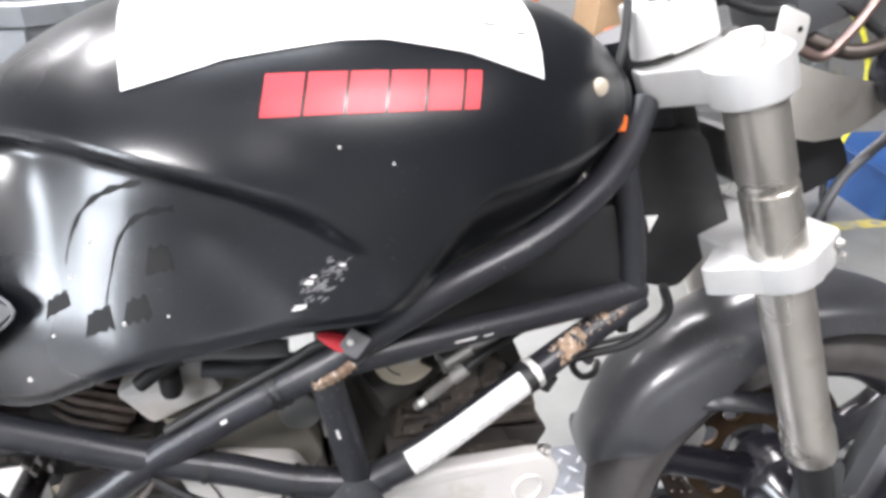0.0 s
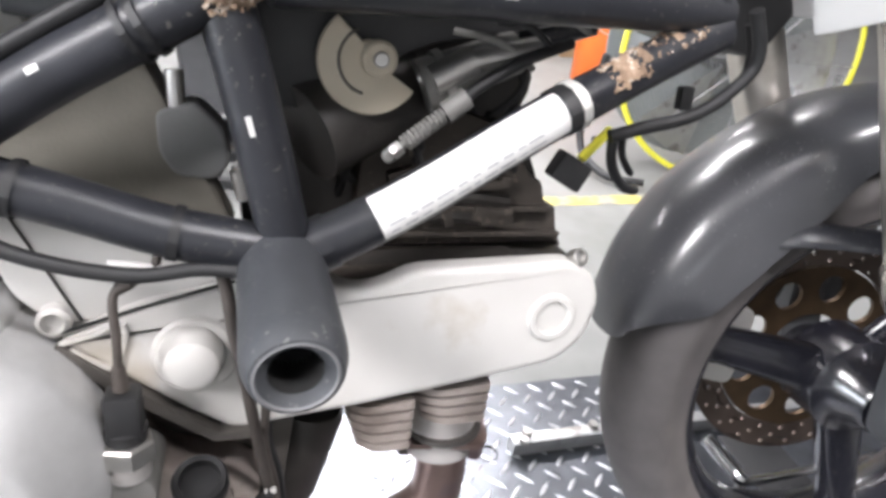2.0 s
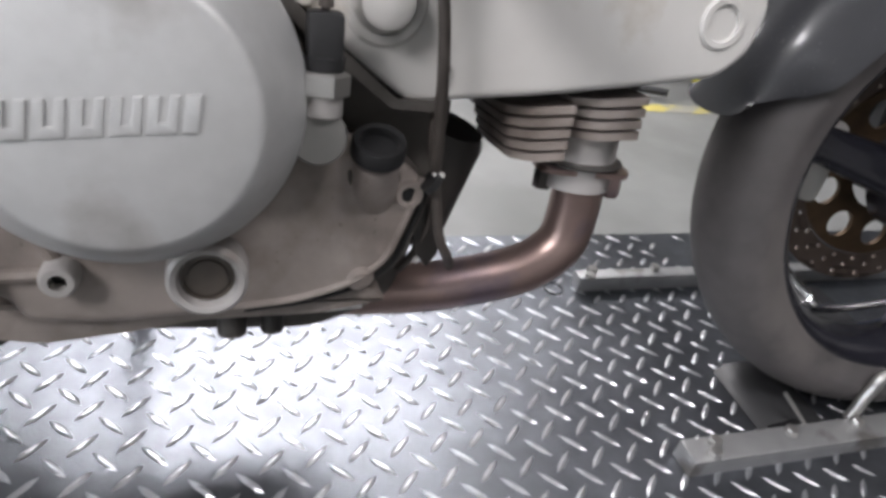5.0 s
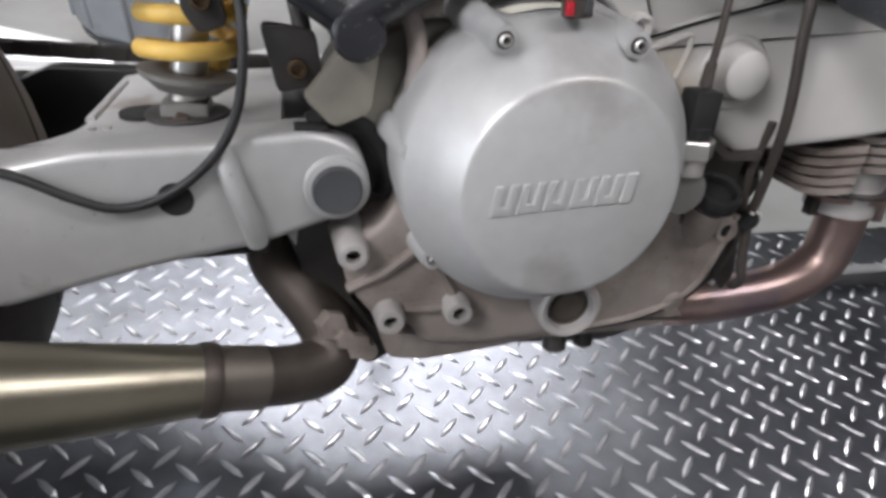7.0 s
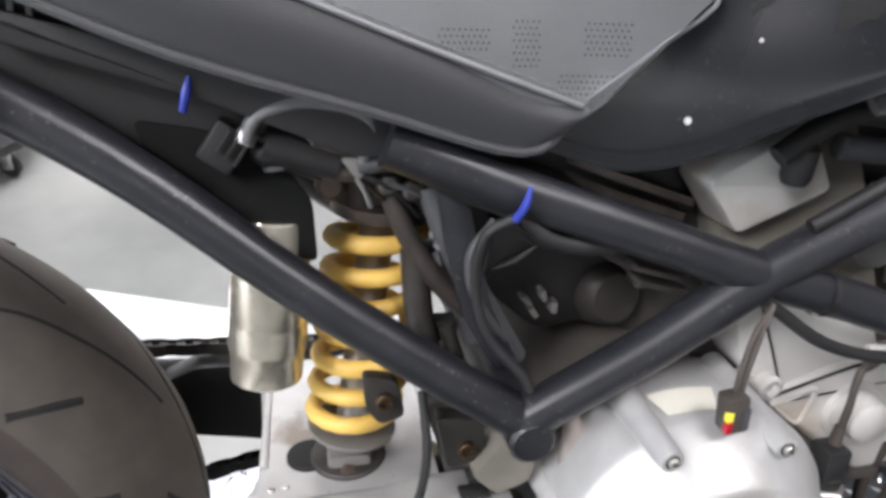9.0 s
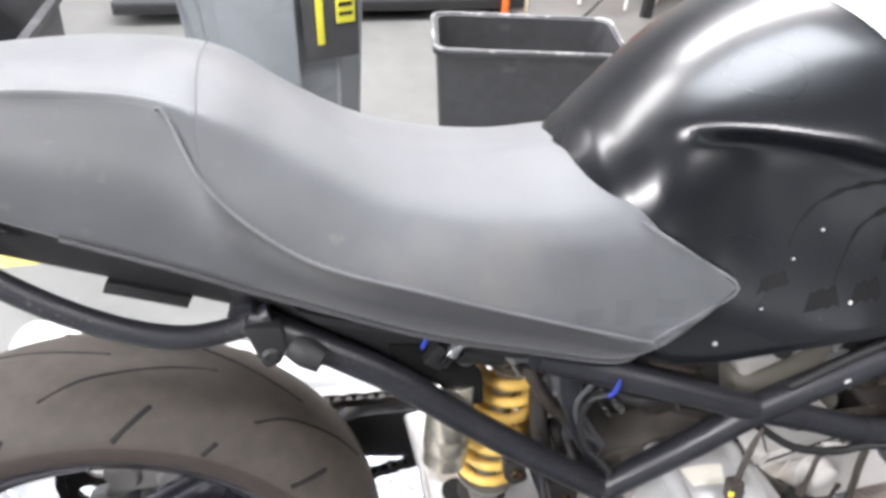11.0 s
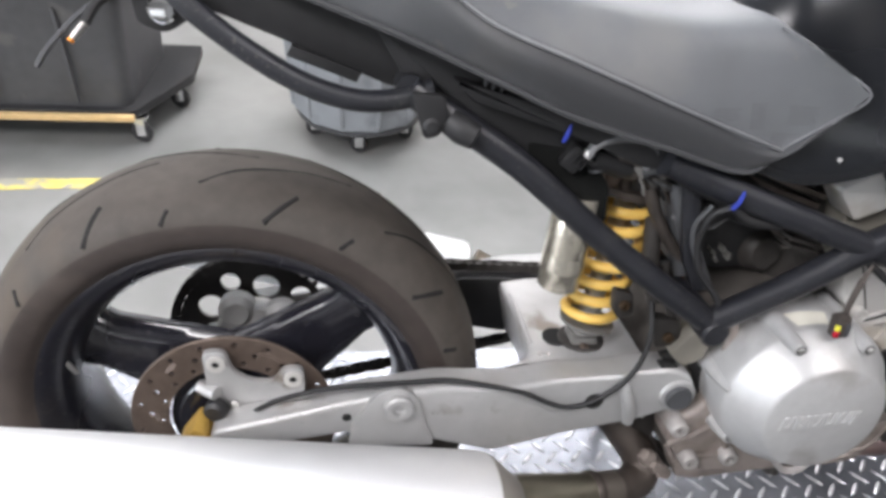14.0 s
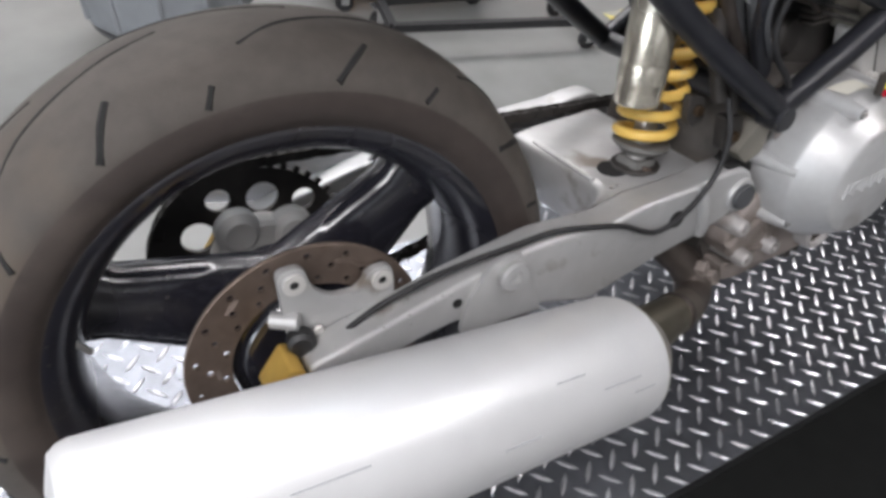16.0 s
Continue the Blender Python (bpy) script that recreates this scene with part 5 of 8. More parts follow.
# ---------------------------------------------------------------- engine
CASE = [(0.530, 0.335), (0.548, 0.285), (0.585, 0.225), (0.66, 0.205), (0.80, 0.198), (0.862, 0.225), (0.885, 0.30), (0.90, 0.40), (0.84, 0.49), (0.72, 0.50), (0.64, 0.505), (0.578, 0.472), (0.54, 0.42)]
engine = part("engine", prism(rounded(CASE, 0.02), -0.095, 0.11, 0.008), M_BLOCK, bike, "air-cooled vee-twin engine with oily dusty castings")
COVER = [(0.546, 0.334), (0.545, 0.302), (0.570, 0.268), (0.597, 0.262), (0.606, 0.243), (0.66, 0.238), (0.714, 0.242), (0.765, 0.246), (0.792, 0.252), (0.812, 0.259), (0.830, 0.267), (0.848, 0.282), (0.857, 0.302), (0.865, 0.326), (0.869, 0.347), (0.846, 0.365), (0.80, 0.375), (0.785, 0.42), (0.765, 0.465), (0.715, 0.494), (0.645, 0.494), (0.604, 0.470), (0.585, 0.43), (0.586, 0.372), (0.572, 0.350)]
cover = part("side_cover", prism(rounded(COVER, 0.018), -0.140, -0.092, 0.009, seg=4), M_CASE, engine, "beige-grey cast crankcase cover with baked-on dirt")
part("sump", prism(rounded([(0.572, 0.252), (0.61, 0.248), (0.84, 0.252), (0.852, 0.240), (0.80, 0.231), (0.714, 0.230), (0.66, 0.222), (0.612, 0.217), (0.582, 0.222)], 0.006), -0.126, -0.09, 0.004), M_CASE, engine)
part("rear_case", prism(rounded([(0.533, 0.428), (0.552, 0.466), (0.585, 0.486), (0.63, 0.490), (0.63, 0.33), (0.575, 0.335), (0.580, 0.385), (0.568, 0.418)], 0.010), -0.116, -0.09, 0.006, seg=3), M_OLIVE, engine, "dusty brown-grey cast rear case wall")
part("pivot_gap", tube([(0.541 + 0.040 * math.cos(radians(a)), -0.112, 0.380 + 0.040 * math.sin(radians(a))) for a in range(-25, 116, 14)], 0.0085, 10, 2), M_GROOVE, engine, "black gap round the pivot")
part("case_rib", tube([(0.590, -0.118, 0.500), (0.596, -0.128, 0.47), (0.592, -0.135, 0.44)], 0.007, 10, 3), M_CASE, engine)
part("front_filter", lathe([(0, -0.055), (0.030, -0.055), (0.034, -0.050), (0.034, 0.040), (0.030, 0.05), (0, 0.05)], (0.898, -0.045, 0.318), (0.25, -0.2, 1), 28), M_CASEDARK, engine, "oily black oil filter")
# clutch cover: a stepped drum with a flat embossed face
CC = (0.679, 0, 0.403)
drum = lathe([(0.099, -0.096), (0.101, -0.100), (0.1015, -0.160), (0.101, -0.172), (0.099, -0.178), (0.078, -0.2105), (0.0755, -0.2135), (0.0745, -0.2140), (0.072, -0.2150), (0.0, -0.2165)], CC, (0, 1, 0), 96)
for v in drum.verts:
    if v.co.y < -0.2:     # the flat face sits a little low and forward on the drum
        v.co.x, v.co.z = CC[0] + (v.co.x - CC[0]) * 0.955 + 0.0022, CC[2] + (v.co.z - CC[2]) * 0.955 - 0.0024
clutch = part("clutch_cover", drum, M_CLUTCH, engine, "pale silver clutch cover with a raised maker's mark", sharp=24)
for k in range(6):
    x0 = -0.051 + 0.0170 * k
    w = 0.0075 if k == 5 else 0.0142
    tilt = radians(-4.6)
    pts = [(x0, -0.0095), (x0 + w, -0.0095), (x0 + w + 0.004, 0.0095), (x0 + 0.004, 0.0095)]
    if k != 5:
        pts = pts[:3] + [(x0 + w * 0.68 + 0.004, 0.0095), (x0 + w * 0.66 + 0.001, -0.004), (x0 + w * 0.36 + 0.001, -0.004), (x0 + w * 0.36 + 0.004, 0.0095)] + pts[3:]
    poly = [(CC[0] - 0.001 + x * math.cos(tilt) + z * math.sin(tilt), CC[2] - 0.001 - x * math.sin(tilt) + z * math.cos(tilt)) for x, z in pts]
    part("raised_block", prism(poly, -0.2172, -0.2150, 0.0005), M_CLUTCH, clutch, "raised block of the cast mark")
# cover screws on their long cast bosses
for x, z, y in ((0.632, 0.490, -0.190), (0.715, 0.489, -0.190), (0.587, 0.416, -0.168), (0.604, 0.340, -0.166)):
    d = Vector((x - CC[0], 0, z - CC[2])).normalized()
    part("screw_boss", tube([Vector((x, y - 0.010, z)), Vector((x, y, z)) + d * 0.001, Vector((x, -0.105, z)) + d * 0.006], [0.0078, 0.0092, 0.0125], 18, smooth=False), M_CLUTCH, clutch)
    part("boss_recess", disc(0.0052, -0.001, 0.0006, Vector((x, y - 0.010, z)), (0, -1, 0), 18, 0.0003), M_CASEDARK, clutch)
    bolt(clutch, Vector((x, y - 0.0095, z)), 0.0038, (0, -1, 0), 0.004)
# lugs at the rear lower corner
for x, z in ((0.579, 0.276), (0.632, 0.280), (0.551, 0.333)):
    part("mount_lug", lathe([(0.0055, 0.0), (0.0055, 0.022), (0.0095, 0.022), (0.0115, 0.019), (0.0125, 0.0), (0.0145, -0.03)], (x, -0.134, z), (0, -1, 0), 20), M_ENGINE, engine)
    part("lug_hole", disc(0.0056, 0.004, 0.014, (x, -0.132, z), (0, -1, 0), 14, 0.0003), M_GROOVE, engine)
part("web", tube([(0.584, -0.139, 0.278), (0.61, -0.141, 0.279), (0.628, -0.141, 0.280)], 0.005, 8, 3), M_CASE, engine)
part("side_strut", tube([(0.548, -0.138, 0.298), (0.575, -0.141, 0.312), (0.604, -0.143, 0.330), (0.632, -0.141, 0.285)], 0.0045, 8, 3), M_CASE, engine)
# dirty joint block and bolts at the exhaust
for x, y, z, r in ((0.536, -0.122, 0.2565, 0.0125), (0.545, -0.128, 0.2470, 0.0085), (0.556, -0.126, 0.2380, 0.0110), (0.564, -0.124, 0.2310, 0.0080)):
    part("joint_bolt", hexagon(r, -0.012, 0.008, (x, y, z), (0.35, -1, 0.25)), M_CASE, engine)
part("joint_flange", tube([(0.527, -0.112, 0.262), (0.545, -0.116, 0.248), (0.566, -0.114, 0.226)], [0.010, 0.013, 0.009], 12, 4, flat=0.55), M_CASE, engine, "rusty beige pipe flange")
# oil level window
part("oil_window", lathe([(0.017, 0.004), (0.0195, 0.012), (0.023, 0.013), (0.026, 0.010), (0.027, -0.02), (0.0, -0.02)], (0.720, -0.150, 0.281), (0, -1, 0), 36), M_ENGINE, engine, "round oil window with a pale rim")
part("window_glass", lathe([(0, 0.0065), (0.0125, 0.0065), (0.0130, 0.0045), (0.0145, 0.0045), (0.0150, 0.0060), (0.018, 0.0055)], (0.720, -0.150, 0.281), (0, -1, 0), 36), M_OILGLASS, engine, "brown oil window glass")
part("drain_plug", disc(0.011, -0.01, 0.014, (0.735, -0.110, 0.222), (0, -0.25, -1), 14, 0.002), M_CASEDARK, engine)
part("drain_plug", disc(0.009, -0.01, 0.012, (0.765, -0.105, 0.218), (0, -0.25, -1), 14, 0.002), M_CASEDARK, engine)
part("bright_scrape", box(0.8175, -0.120, 0.2335, 0.030, 0.005, 0.0045, 0.001, Matrix.Rotation(radians(-4), 4, "Y")), M_SCRATCH, engine, "bare scraped edge of the sump")
# oil pressure switch: plug, hex, black connector and lead
part("plug", lathe([(0, 0.022), (0.0165, 0.022), (0.0178, 0.020), (0.0178, -0.03), (0, -0.03)], (0.787, -0.152, 0.383), (0, -1, 0), 32), M_PLUG, engine, "grey round plug")
part("switch_hex", hexagon(0.0165, -0.006, 0.008, (0.789, -0.166, 0.414), (0, 0, 1)), M_STEEL, engine)
part("switch_neck", disc(0.0125, -0.014, 0.0, (0.789, -0.166, 0.409), (0, 0, 1), 20), M_ENGINE, engine)
part("switch_plug", box(0.789, -0.165, 0.440, 0.021, 0.021, 0.032, 0.004), M_BLACK, engine, "black plastic connector")
part("switch_cap", lathe([(0, 0.0), (0.012, 0.0), (0.013, 0.008), (0.006, 0.011), (0.004, 0.02), (0, 0.02)], (0.789, -0.165, 0.422), (0, 0, 1), 20), M_BLACK, engine)
part("switch_lead", tube([(0.789, -0.165, 0.452), (0.789, -0.167, 0.470), (0.790, -0.168, 0.493), (0.790, -0.168, 0.514), (0.793, -0.168, 0.524), (0.802, -0.168, 0.5285), (0.809, -0.168, 0.532), (0.814, -0.168, 0.537), (0.816, -0.166, 0.545)], 0.0027, 10, 4), M_LEAD, engine, "thin brown lead with bends")
part("lead_ferrule", tube([(0.789, -0.166, 0.458), (0.789, -0.167, 0.474)], [0.0048, 0.0038], 10, smooth=False), M_LEAD, engine)
part("lead_ferrule", tube([(0.7935, -0.168, 0.5245), (0.801, -0.168, 0.5285)], 0.0038, 10, smooth=False), M_LEAD, engine)
part("filler_neck", tube([(0.835, -0.105, 0.312), (0.833, -0.125, 0.332), (0.831, -0.140, 0.350), (0.829, -0.149, 0.364)], [0.026, 0.020, 0.0165, 0.0155], 28, 4), M_CASE, engine, "beige oil filler neck")
part("filler_cap", lathe([(0, 0.006), (0.0125, 0.006), (0.0135, 0.012), (0.0170, 0.013), (0.0185, 0.010), (0.0185, 0.001), (0.0165, -0.001), (0, -0.001)], (0.8288, -0.152, 0.367), (-0.03, -0.42, 0.9), 32), M_BLACK, engine, "black oil filler cap with a hollow top")
for dx in (-0.021, 0.021):
    part("neck_web", tube([(0.833 + dx, -0.122, 0.312), (0.832 + dx * 0.85, -0.132, 0.332), (0.830 + dx * 0.72, -0.140, 0.352)], [0.006, 0.005, 0.003], 10, 3), M_BLOCK, engine)
# rim, boss and lug along the cover's front edge
EDGE = [(0.869, 0.345), (0.864, 0.326), (0.856, 0.302), (0.847, 0.282), (0.830, 0.267), (0.810, 0.258), (0.780, 0.250), (0.740, 0.2455)]
part("cover_rim", tube([(x - 0.004, -0.1395, z + 0.003) for x, z in EDGE], 0.0030, 8, 4), M_CASE, engine)
part("rim_groove", tube([(x + 0.0035, -0.1345, z - 0.002) for x, z in EDGE], 0.0022, 8, 4), M_GROOVE, engine, "dark oily groove at the cover's edge")
part("rim_back", tube([(x + 0.006, -0.126, z - 0.004) for x, z in EDGE], 0.0050, 8, 4), M_BLOCK, engine)
part("edge_boss", lathe([(0.0055, 0.002), (0.0062, 0.004), (0.0095, 0.004), (0.0110, 0.001), (0.0120, -0.010), (0, -0.010)], (0.856, -0.140, 0.335), (0, -1, 0), 22), M_CASE, engine)
part("boss_hole", disc(0.0058, -0.004, 0.0015, (0.856, -0.140, 0.335), (0, -1, 0), 16, 0.0003), M_GROOVE, engine)
part("edge_lug", lathe([(0, 0.003), (0.008, 0.003), (0.0105, 0.001), (0.012, -0.012), (0, -0.012)], (0.826, -0.138, 0.267), (0.1, -1, -0.3), 22), M_CASE, engine)
for x, z in ((0.871, 0.288), (0.873, 0.274)):
    part("bright_rivet", disc(0.0030, -0.002, 0.002, (x, -0.121, z), (0.3, -1, 0), 10, 0.0006), M_SCRATCH, engine)

# ---- forward cylinder under its belt cover
BELT = [(0.748, 0.478), (0.800, 0.500), (0.860, 0.511), (0.905, 0.512), (0.935, 0.500), (0.955, 0.503), (0.975, 0.513), (1.040, 0.514), (1.098, 0.515), (1.116, 0.505), (1.126, 0.482), (1.118, 0.450), (1.095, 0.430), (1.02, 0.418), (0.947, 0.408), (0.877, 0.401), (0.852, 0.398), (0.820, 0.420)]
belt = part("belt_cover", prism(rounded(BELT, 0.010, 3), -0.136, -0.113, 0.007, seg=4), M_COVER, engine, "off-white plastic belt cover, dusty")
part("belt_ridge", lathe([(0.0125, 0.000), (0.014, 0.003), (0.018, 0.003), (0.020, 0.0)], (1.085, -0.1355, 0.470), (0, -1, 0), 32), M_COVER, belt)
part("pocket_rim", tube([(0.752, -0.1365, 0.4755), (0.770, -0.1365, 0.4800), (0.789, -0.1365, 0.4860), (0.786, -0.1365, 0.4650), (0.779, -0.1365, 0.4560), (0.757, -0.1365, 0.4715)], 0.0022, 8, 4), M_COVER, belt)
part("cover_cap", lathe([(0, 0.0215), (0.0140, 0.0210), (0.0168, 0.0190), (0.0195, 0.006), (0.0215, 0.0), (0.0215, -0.01), (0, -0.01)], (0.828, -0.1365, 0.463), (0, -1, 0), 36), M_COVER, belt, "round domed cap")
part("cap_seat", lathe([(0.020, 0.0030), (0.0255, 0.0025), (0.0280, 0.0), (0.0280, -0.004)], (0.830, -0.1362, 0.461), (0, -1, 0), 36), M_COVER, belt, "dusty grey ring round the cap")
bolt(belt, (1.104, -0.128, 0.515), 0.007, (0.3, -1, 0.6), 0.006, M_STEEL)
part("cover_gap", prism([(0.744, 0.474), (0.753, 0.476), (0.787, 0.4455), (0.842, 0.4015), (0.870, 0.4015), (0.868, 0.3945), (0.838, 0.3955), (0.782, 0.438)], -0.1415, -0.10, 0.0), M_BLOCK, engine, "dusty dark edge under the belt cover")
part("cover_joint", tube([(0.7525, -0.1363, 0.483), (0.800, -0.1363, 0.4975), (0.8563, -0.1363, 0.5125)], 0.0012, 6, 4), M_GROOVE, belt, "dark joint above the belt cover")
# added backing whose dark colour stands in for shade in the gap
part("belt_backing", prism(rounded([(0.76, 0.470), (0.86, 0.500), (1.090, 0.500), (1.112, 0.478), (1.09, 0.440), (0.88, 0.408), (0.82, 0.428)], 0.008), -0.1135, -0.086, 0.002), M_GRIME, engine, "dark backing added in the gap behind the belt cover")


def fins(name, cx, cz, n, sx, sy, y, tilt, pitch, mat):
    """A stack of cooling fins, each a plate of its own."""
    for k in range(n):
        s = 1 - 0.06 * k
        outline = rounded([(-sx * s, -sy + 0.014), (-sx * 0.35 * s, -sy), (sx * s, -sy - 0.004), (sx * s, sy), (-sx * s, sy)], 0.006)
        b2 = bmesh.new()
        a = [b2.verts.new((p, q, -0.0030)) for p, q in outline]
        c = [b2.verts.new((p, q, 0.0030)) for p, q in outline]
        b2.faces.new(a[::-1])
        b2.faces.new(c)
        for i in range(len(a)):
            b2.faces.new((a[i], a[(i + 1) % len(a)], c[(i + 1) % len(a)], c[i]))
        b2.transform(Matrix.Translation((cx, y, cz)) @ Matrix.Rotation(radians(tilt), 4, "Y") @ Matrix.Translation((0, 0, -pitch * k)))
        part(name, b2, mat, engine)


fins("head_fin", 1.016, 0.405, 4, 0.030, 0.046, -0.080, -6, 0.0090, M_CASE)
fins("barrel_fin", 0.958, 0.396, 5, 0.027, 0.046, -0.080, -6, 0.0090, M_CASE)
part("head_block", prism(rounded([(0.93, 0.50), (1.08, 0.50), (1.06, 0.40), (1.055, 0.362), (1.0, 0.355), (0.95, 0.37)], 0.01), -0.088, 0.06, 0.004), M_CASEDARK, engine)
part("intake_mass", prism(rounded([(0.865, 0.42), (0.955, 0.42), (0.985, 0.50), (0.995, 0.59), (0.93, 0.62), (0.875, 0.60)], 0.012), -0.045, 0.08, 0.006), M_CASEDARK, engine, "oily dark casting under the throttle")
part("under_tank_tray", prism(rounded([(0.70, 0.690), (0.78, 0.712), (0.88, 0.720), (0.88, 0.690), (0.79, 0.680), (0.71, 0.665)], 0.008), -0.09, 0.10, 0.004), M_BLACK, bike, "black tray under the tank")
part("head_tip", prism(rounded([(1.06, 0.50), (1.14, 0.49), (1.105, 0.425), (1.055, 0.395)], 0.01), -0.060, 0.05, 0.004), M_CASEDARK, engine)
part("exhaust_port", lathe([(0, 0.034), (0.029, 0.034), (0.031, 0.030), (0.031, -0.02), (0, -0.02)], (1.020, -0.082, 0.345), (0, 0, 1), 32), M_ENGINE, engine)
fl = bmesh.new()
out = rounded([(-0.040, -0.026), (0.040, -0.026), (0.040, 0.026), (-0.040, 0.026)], 0.018)
va = [fl.verts.new((p, q, -0.0022)) for p, q in out]
vb = [fl.verts.new((p, q, 0.0022)) for p, q in out]
fl.faces.new(va[::-1])
fl.faces.new(vb)
for i in range(len(va)):
    fl.faces.new((va[i], va[(i + 1) % len(va)], vb[(i + 1) % len(va)], vb[i]))
fl.transform(Matrix.Translation((1.020, -0.086, 0.342)) @ Matrix.Rotation(radians(-12), 4, "Z"))
part("exhaust_flange", fl, M_PIPE, engine, "brown heat-stained exhaust flange")
part("flange_gasket", lathe([(0.024, 0.0), (0.033, 0.0), (0.034, 0.002), (0.033, 0.004), (0.024, 0.004)], (1.021, -0.087, 0.3465), (0, 0, 1), 36, close=True), M_CASEDARK, engine)
part("flange_nut", hexagon(0.0085, 0, 0.017, (0.990, -0.083, 0.338), (0, 0, -1)), M_CASEDARK, engine)
part("flange_nut", hexagon(0.0085, 0, 0.019, (1.048, -0.098, 0.338), (0, 0, -1)), M_PIPE, engine, "copper-coloured flange nut")
part("header_pipe", tube([(1.022, -0.088, 0.345), (1.022, -0.088, 0.300), (1.014, -0.088, 0.268), (0.982, -0.086, 0.244), (0.925, -0.080, 0.229), (0.880, -0.070, 0.220), (0.80, -0.04, 0.205), (0.70, -0.01, 0.192), (0.63, -0.02, 0.190)], 0.0225, 24, 6), M_PIPE, bike, "bronze heat-tinted header pipe")

# ---- upright cylinder behind the frame, with its cover, and what fills the trellis
part("upright_cover", prism(rounded([(0.671, 0.650), (0.742, 0.688), (0.768, 0.642), (0.700, 0.612)], 0.007), -0.128, -0.085, 0.005), M_COVER, engine, "off-white upper belt cover")
part("lower_cover", prism(rounded([(0.712, 0.552), (0.728, 0.505), (0.745, 0.488), (0.762, 0.484), (0.850, 0.508), (0.828, 0.548), (0.760, 0.562)], 0.008), -0.128, -0.085, 0.004), M_COVER, engine, "off-white middle belt cover")
part("olive_plate", prism(rounded([(0.700, 0.620), (0.720, 0.545), (0.80, 0.545), (0.835, 0.515), (0.86, 0.53), (0.83, 0.60), (0.79, 0.69), (0.72, 0.70)], 0.012), -0.110, -0.06, 0.005), M_OLIVE, engine, "dusty olive-brown cylinder plate")
fins("upright_fin", 0.645, 0.638, 5, 0.05, 0.05, -0.035, 18, 0.012, M_CASE)
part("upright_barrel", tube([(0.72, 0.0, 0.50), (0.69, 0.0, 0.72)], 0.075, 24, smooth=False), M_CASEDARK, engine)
part("cover_seam", tube([(0.720, -0.1285, 0.585), (0.736, -0.1285, 0.55), (0.764, -0.1285, 0.487)], 0.0010, 6, 3), M_CASEDARK, engine)
part("cover_boss", lathe([(0, 0.005), (0.005, 0.005), (0.007, 0.010), (0.010, 0.008), (0.011, -0.02)], (0.750, -0.128, 0.490), (0, -1, 0), 20), M_COVER, engine)
part("cam_sensor", lathe([(0, 0.0), (0.008, 0.0), (0.010, 0.005), (0.010, 0.024), (0.006, 0.029), (0, 0.029)], (0.724, -0.140, 0.652), (0, -0.1, 1), 18), M_BLACK, engine, "black sensor on the belt cover")
part("intake_plug", prism(rounded([(0.8139, 0.6155), (0.8372, 0.6219), (0.8529, 0.6067), (0.857, 0.5834), (0.8462, 0.5723), (0.8229, 0.5754), (0.8142, 0.5904)], 0.006), -0.112, -0.075, 0.003, seg=3), M_CAPFLAT, engine, "grey flat-faced intake cap")
part("plug_screw", tube([(0.826, -0.106, 0.640), (0.826, -0.106, 0.618)], 0.0055, 10, smooth=False), M_STEEL, engine)
part("plug_screw", tube([(0.860, -0.106, 0.578), (0.864, -0.106, 0.558)], 0.005, 10, smooth=False), M_STEEL, engine)
QX, QZ = 0.944, 0.651
quad = [(QX + 0.034 * math.cos(radians(a)), QZ + 0.034 * math.sin(radians(a))) for a in range(128, 330, 8)] + [(QX + 0.013 * math.cos(radians(a)), QZ + 0.013 * math.sin(radians(a))) for a in range(-28, 120, 12)]
part("throttle_quadrant", prism(quad, -0.118, -0.108, 0.002), M_CREAM, engine, "cream throttle quadrant")
part("quadrant_groove", tube([(QX + 0.021 * math.cos(radians(a)), -0.1182, QZ + 0.021 * math.sin(radians(a))) for a in range(115, 275, 20)], 0.0011, 6, 3), M_BLOCK, engine, "dark groove in the quadrant")
part("quadrant_hub", disc(0.0115, 0, 0.010, (QX + 0.004, -0.117, QZ + 0.002), (0, -1, 0), 24, 0.002), M_CREAM, engine)
part("hub_screw", disc(0.005, 0, 0.004, (QX + 0.004, -0.127, QZ + 0.002), (0, -1, 0), 16, 0.001), M_STEEL, engine)
SP0, SP1 = Vector((0.957, -0.120, 0.591)), Vector((0.999, -0.120, 0.6235))
spring_axis = (SP1 - SP0).normalized()
spring_u, spring_v = spring_axis.cross(Vector((0, 1, 0))).normalized(), Vector((0, 1, 0))
part("return_spring", tube([SP0.lerp(SP1, 0.25 + 0.6 * k / 84) + 0.0050 * (math.cos(k * 0.75) * spring_u + math.sin(k * 0.75) * spring_v) for k in range(85)], 0.0014, 6, smooth=False), M_PLUG, engine, "small dull return spring")
part("spring_rod", tube([SP0, SP1], 0.0032, 10, smooth=False), M_PLUG, engine)
part("rod_nut", hexagon(0.0056, -0.004, 0.004, SP0.lerp(SP1, 0.12), spring_axis), M_STEEL, engine)
part("rod_end", disc(0.0048, -0.003, 0.003, SP0, (0, -1, 0), 14, 0.0015), M_PLUG, engine)
part("rod_collar", tube([SP1.lerp(SP0, 0.12), SP1 + spring_axis * 0.012], 0.0078, 16, smooth=False), M_PLUG, engine, "dull alloy collar")
part("throttle_cable", tube([SP1 + spring_axis * 0.010, (1.02, -0.120, 0.640), (1.05, -0.115, 0.656), (1.09, -0.10, 0.668)], 0.0042, 10, 4), M_RUBBER, engine)
part("throttle_stub", tube([(0.982, -0.100, 0.634), (1.012, -0.100, 0.646), (1.050, -0.096, 0.660)], [0.019, 0.017, 0.015], 22, 3), M_PLUG, engine, "dusty alloy throttle stub")
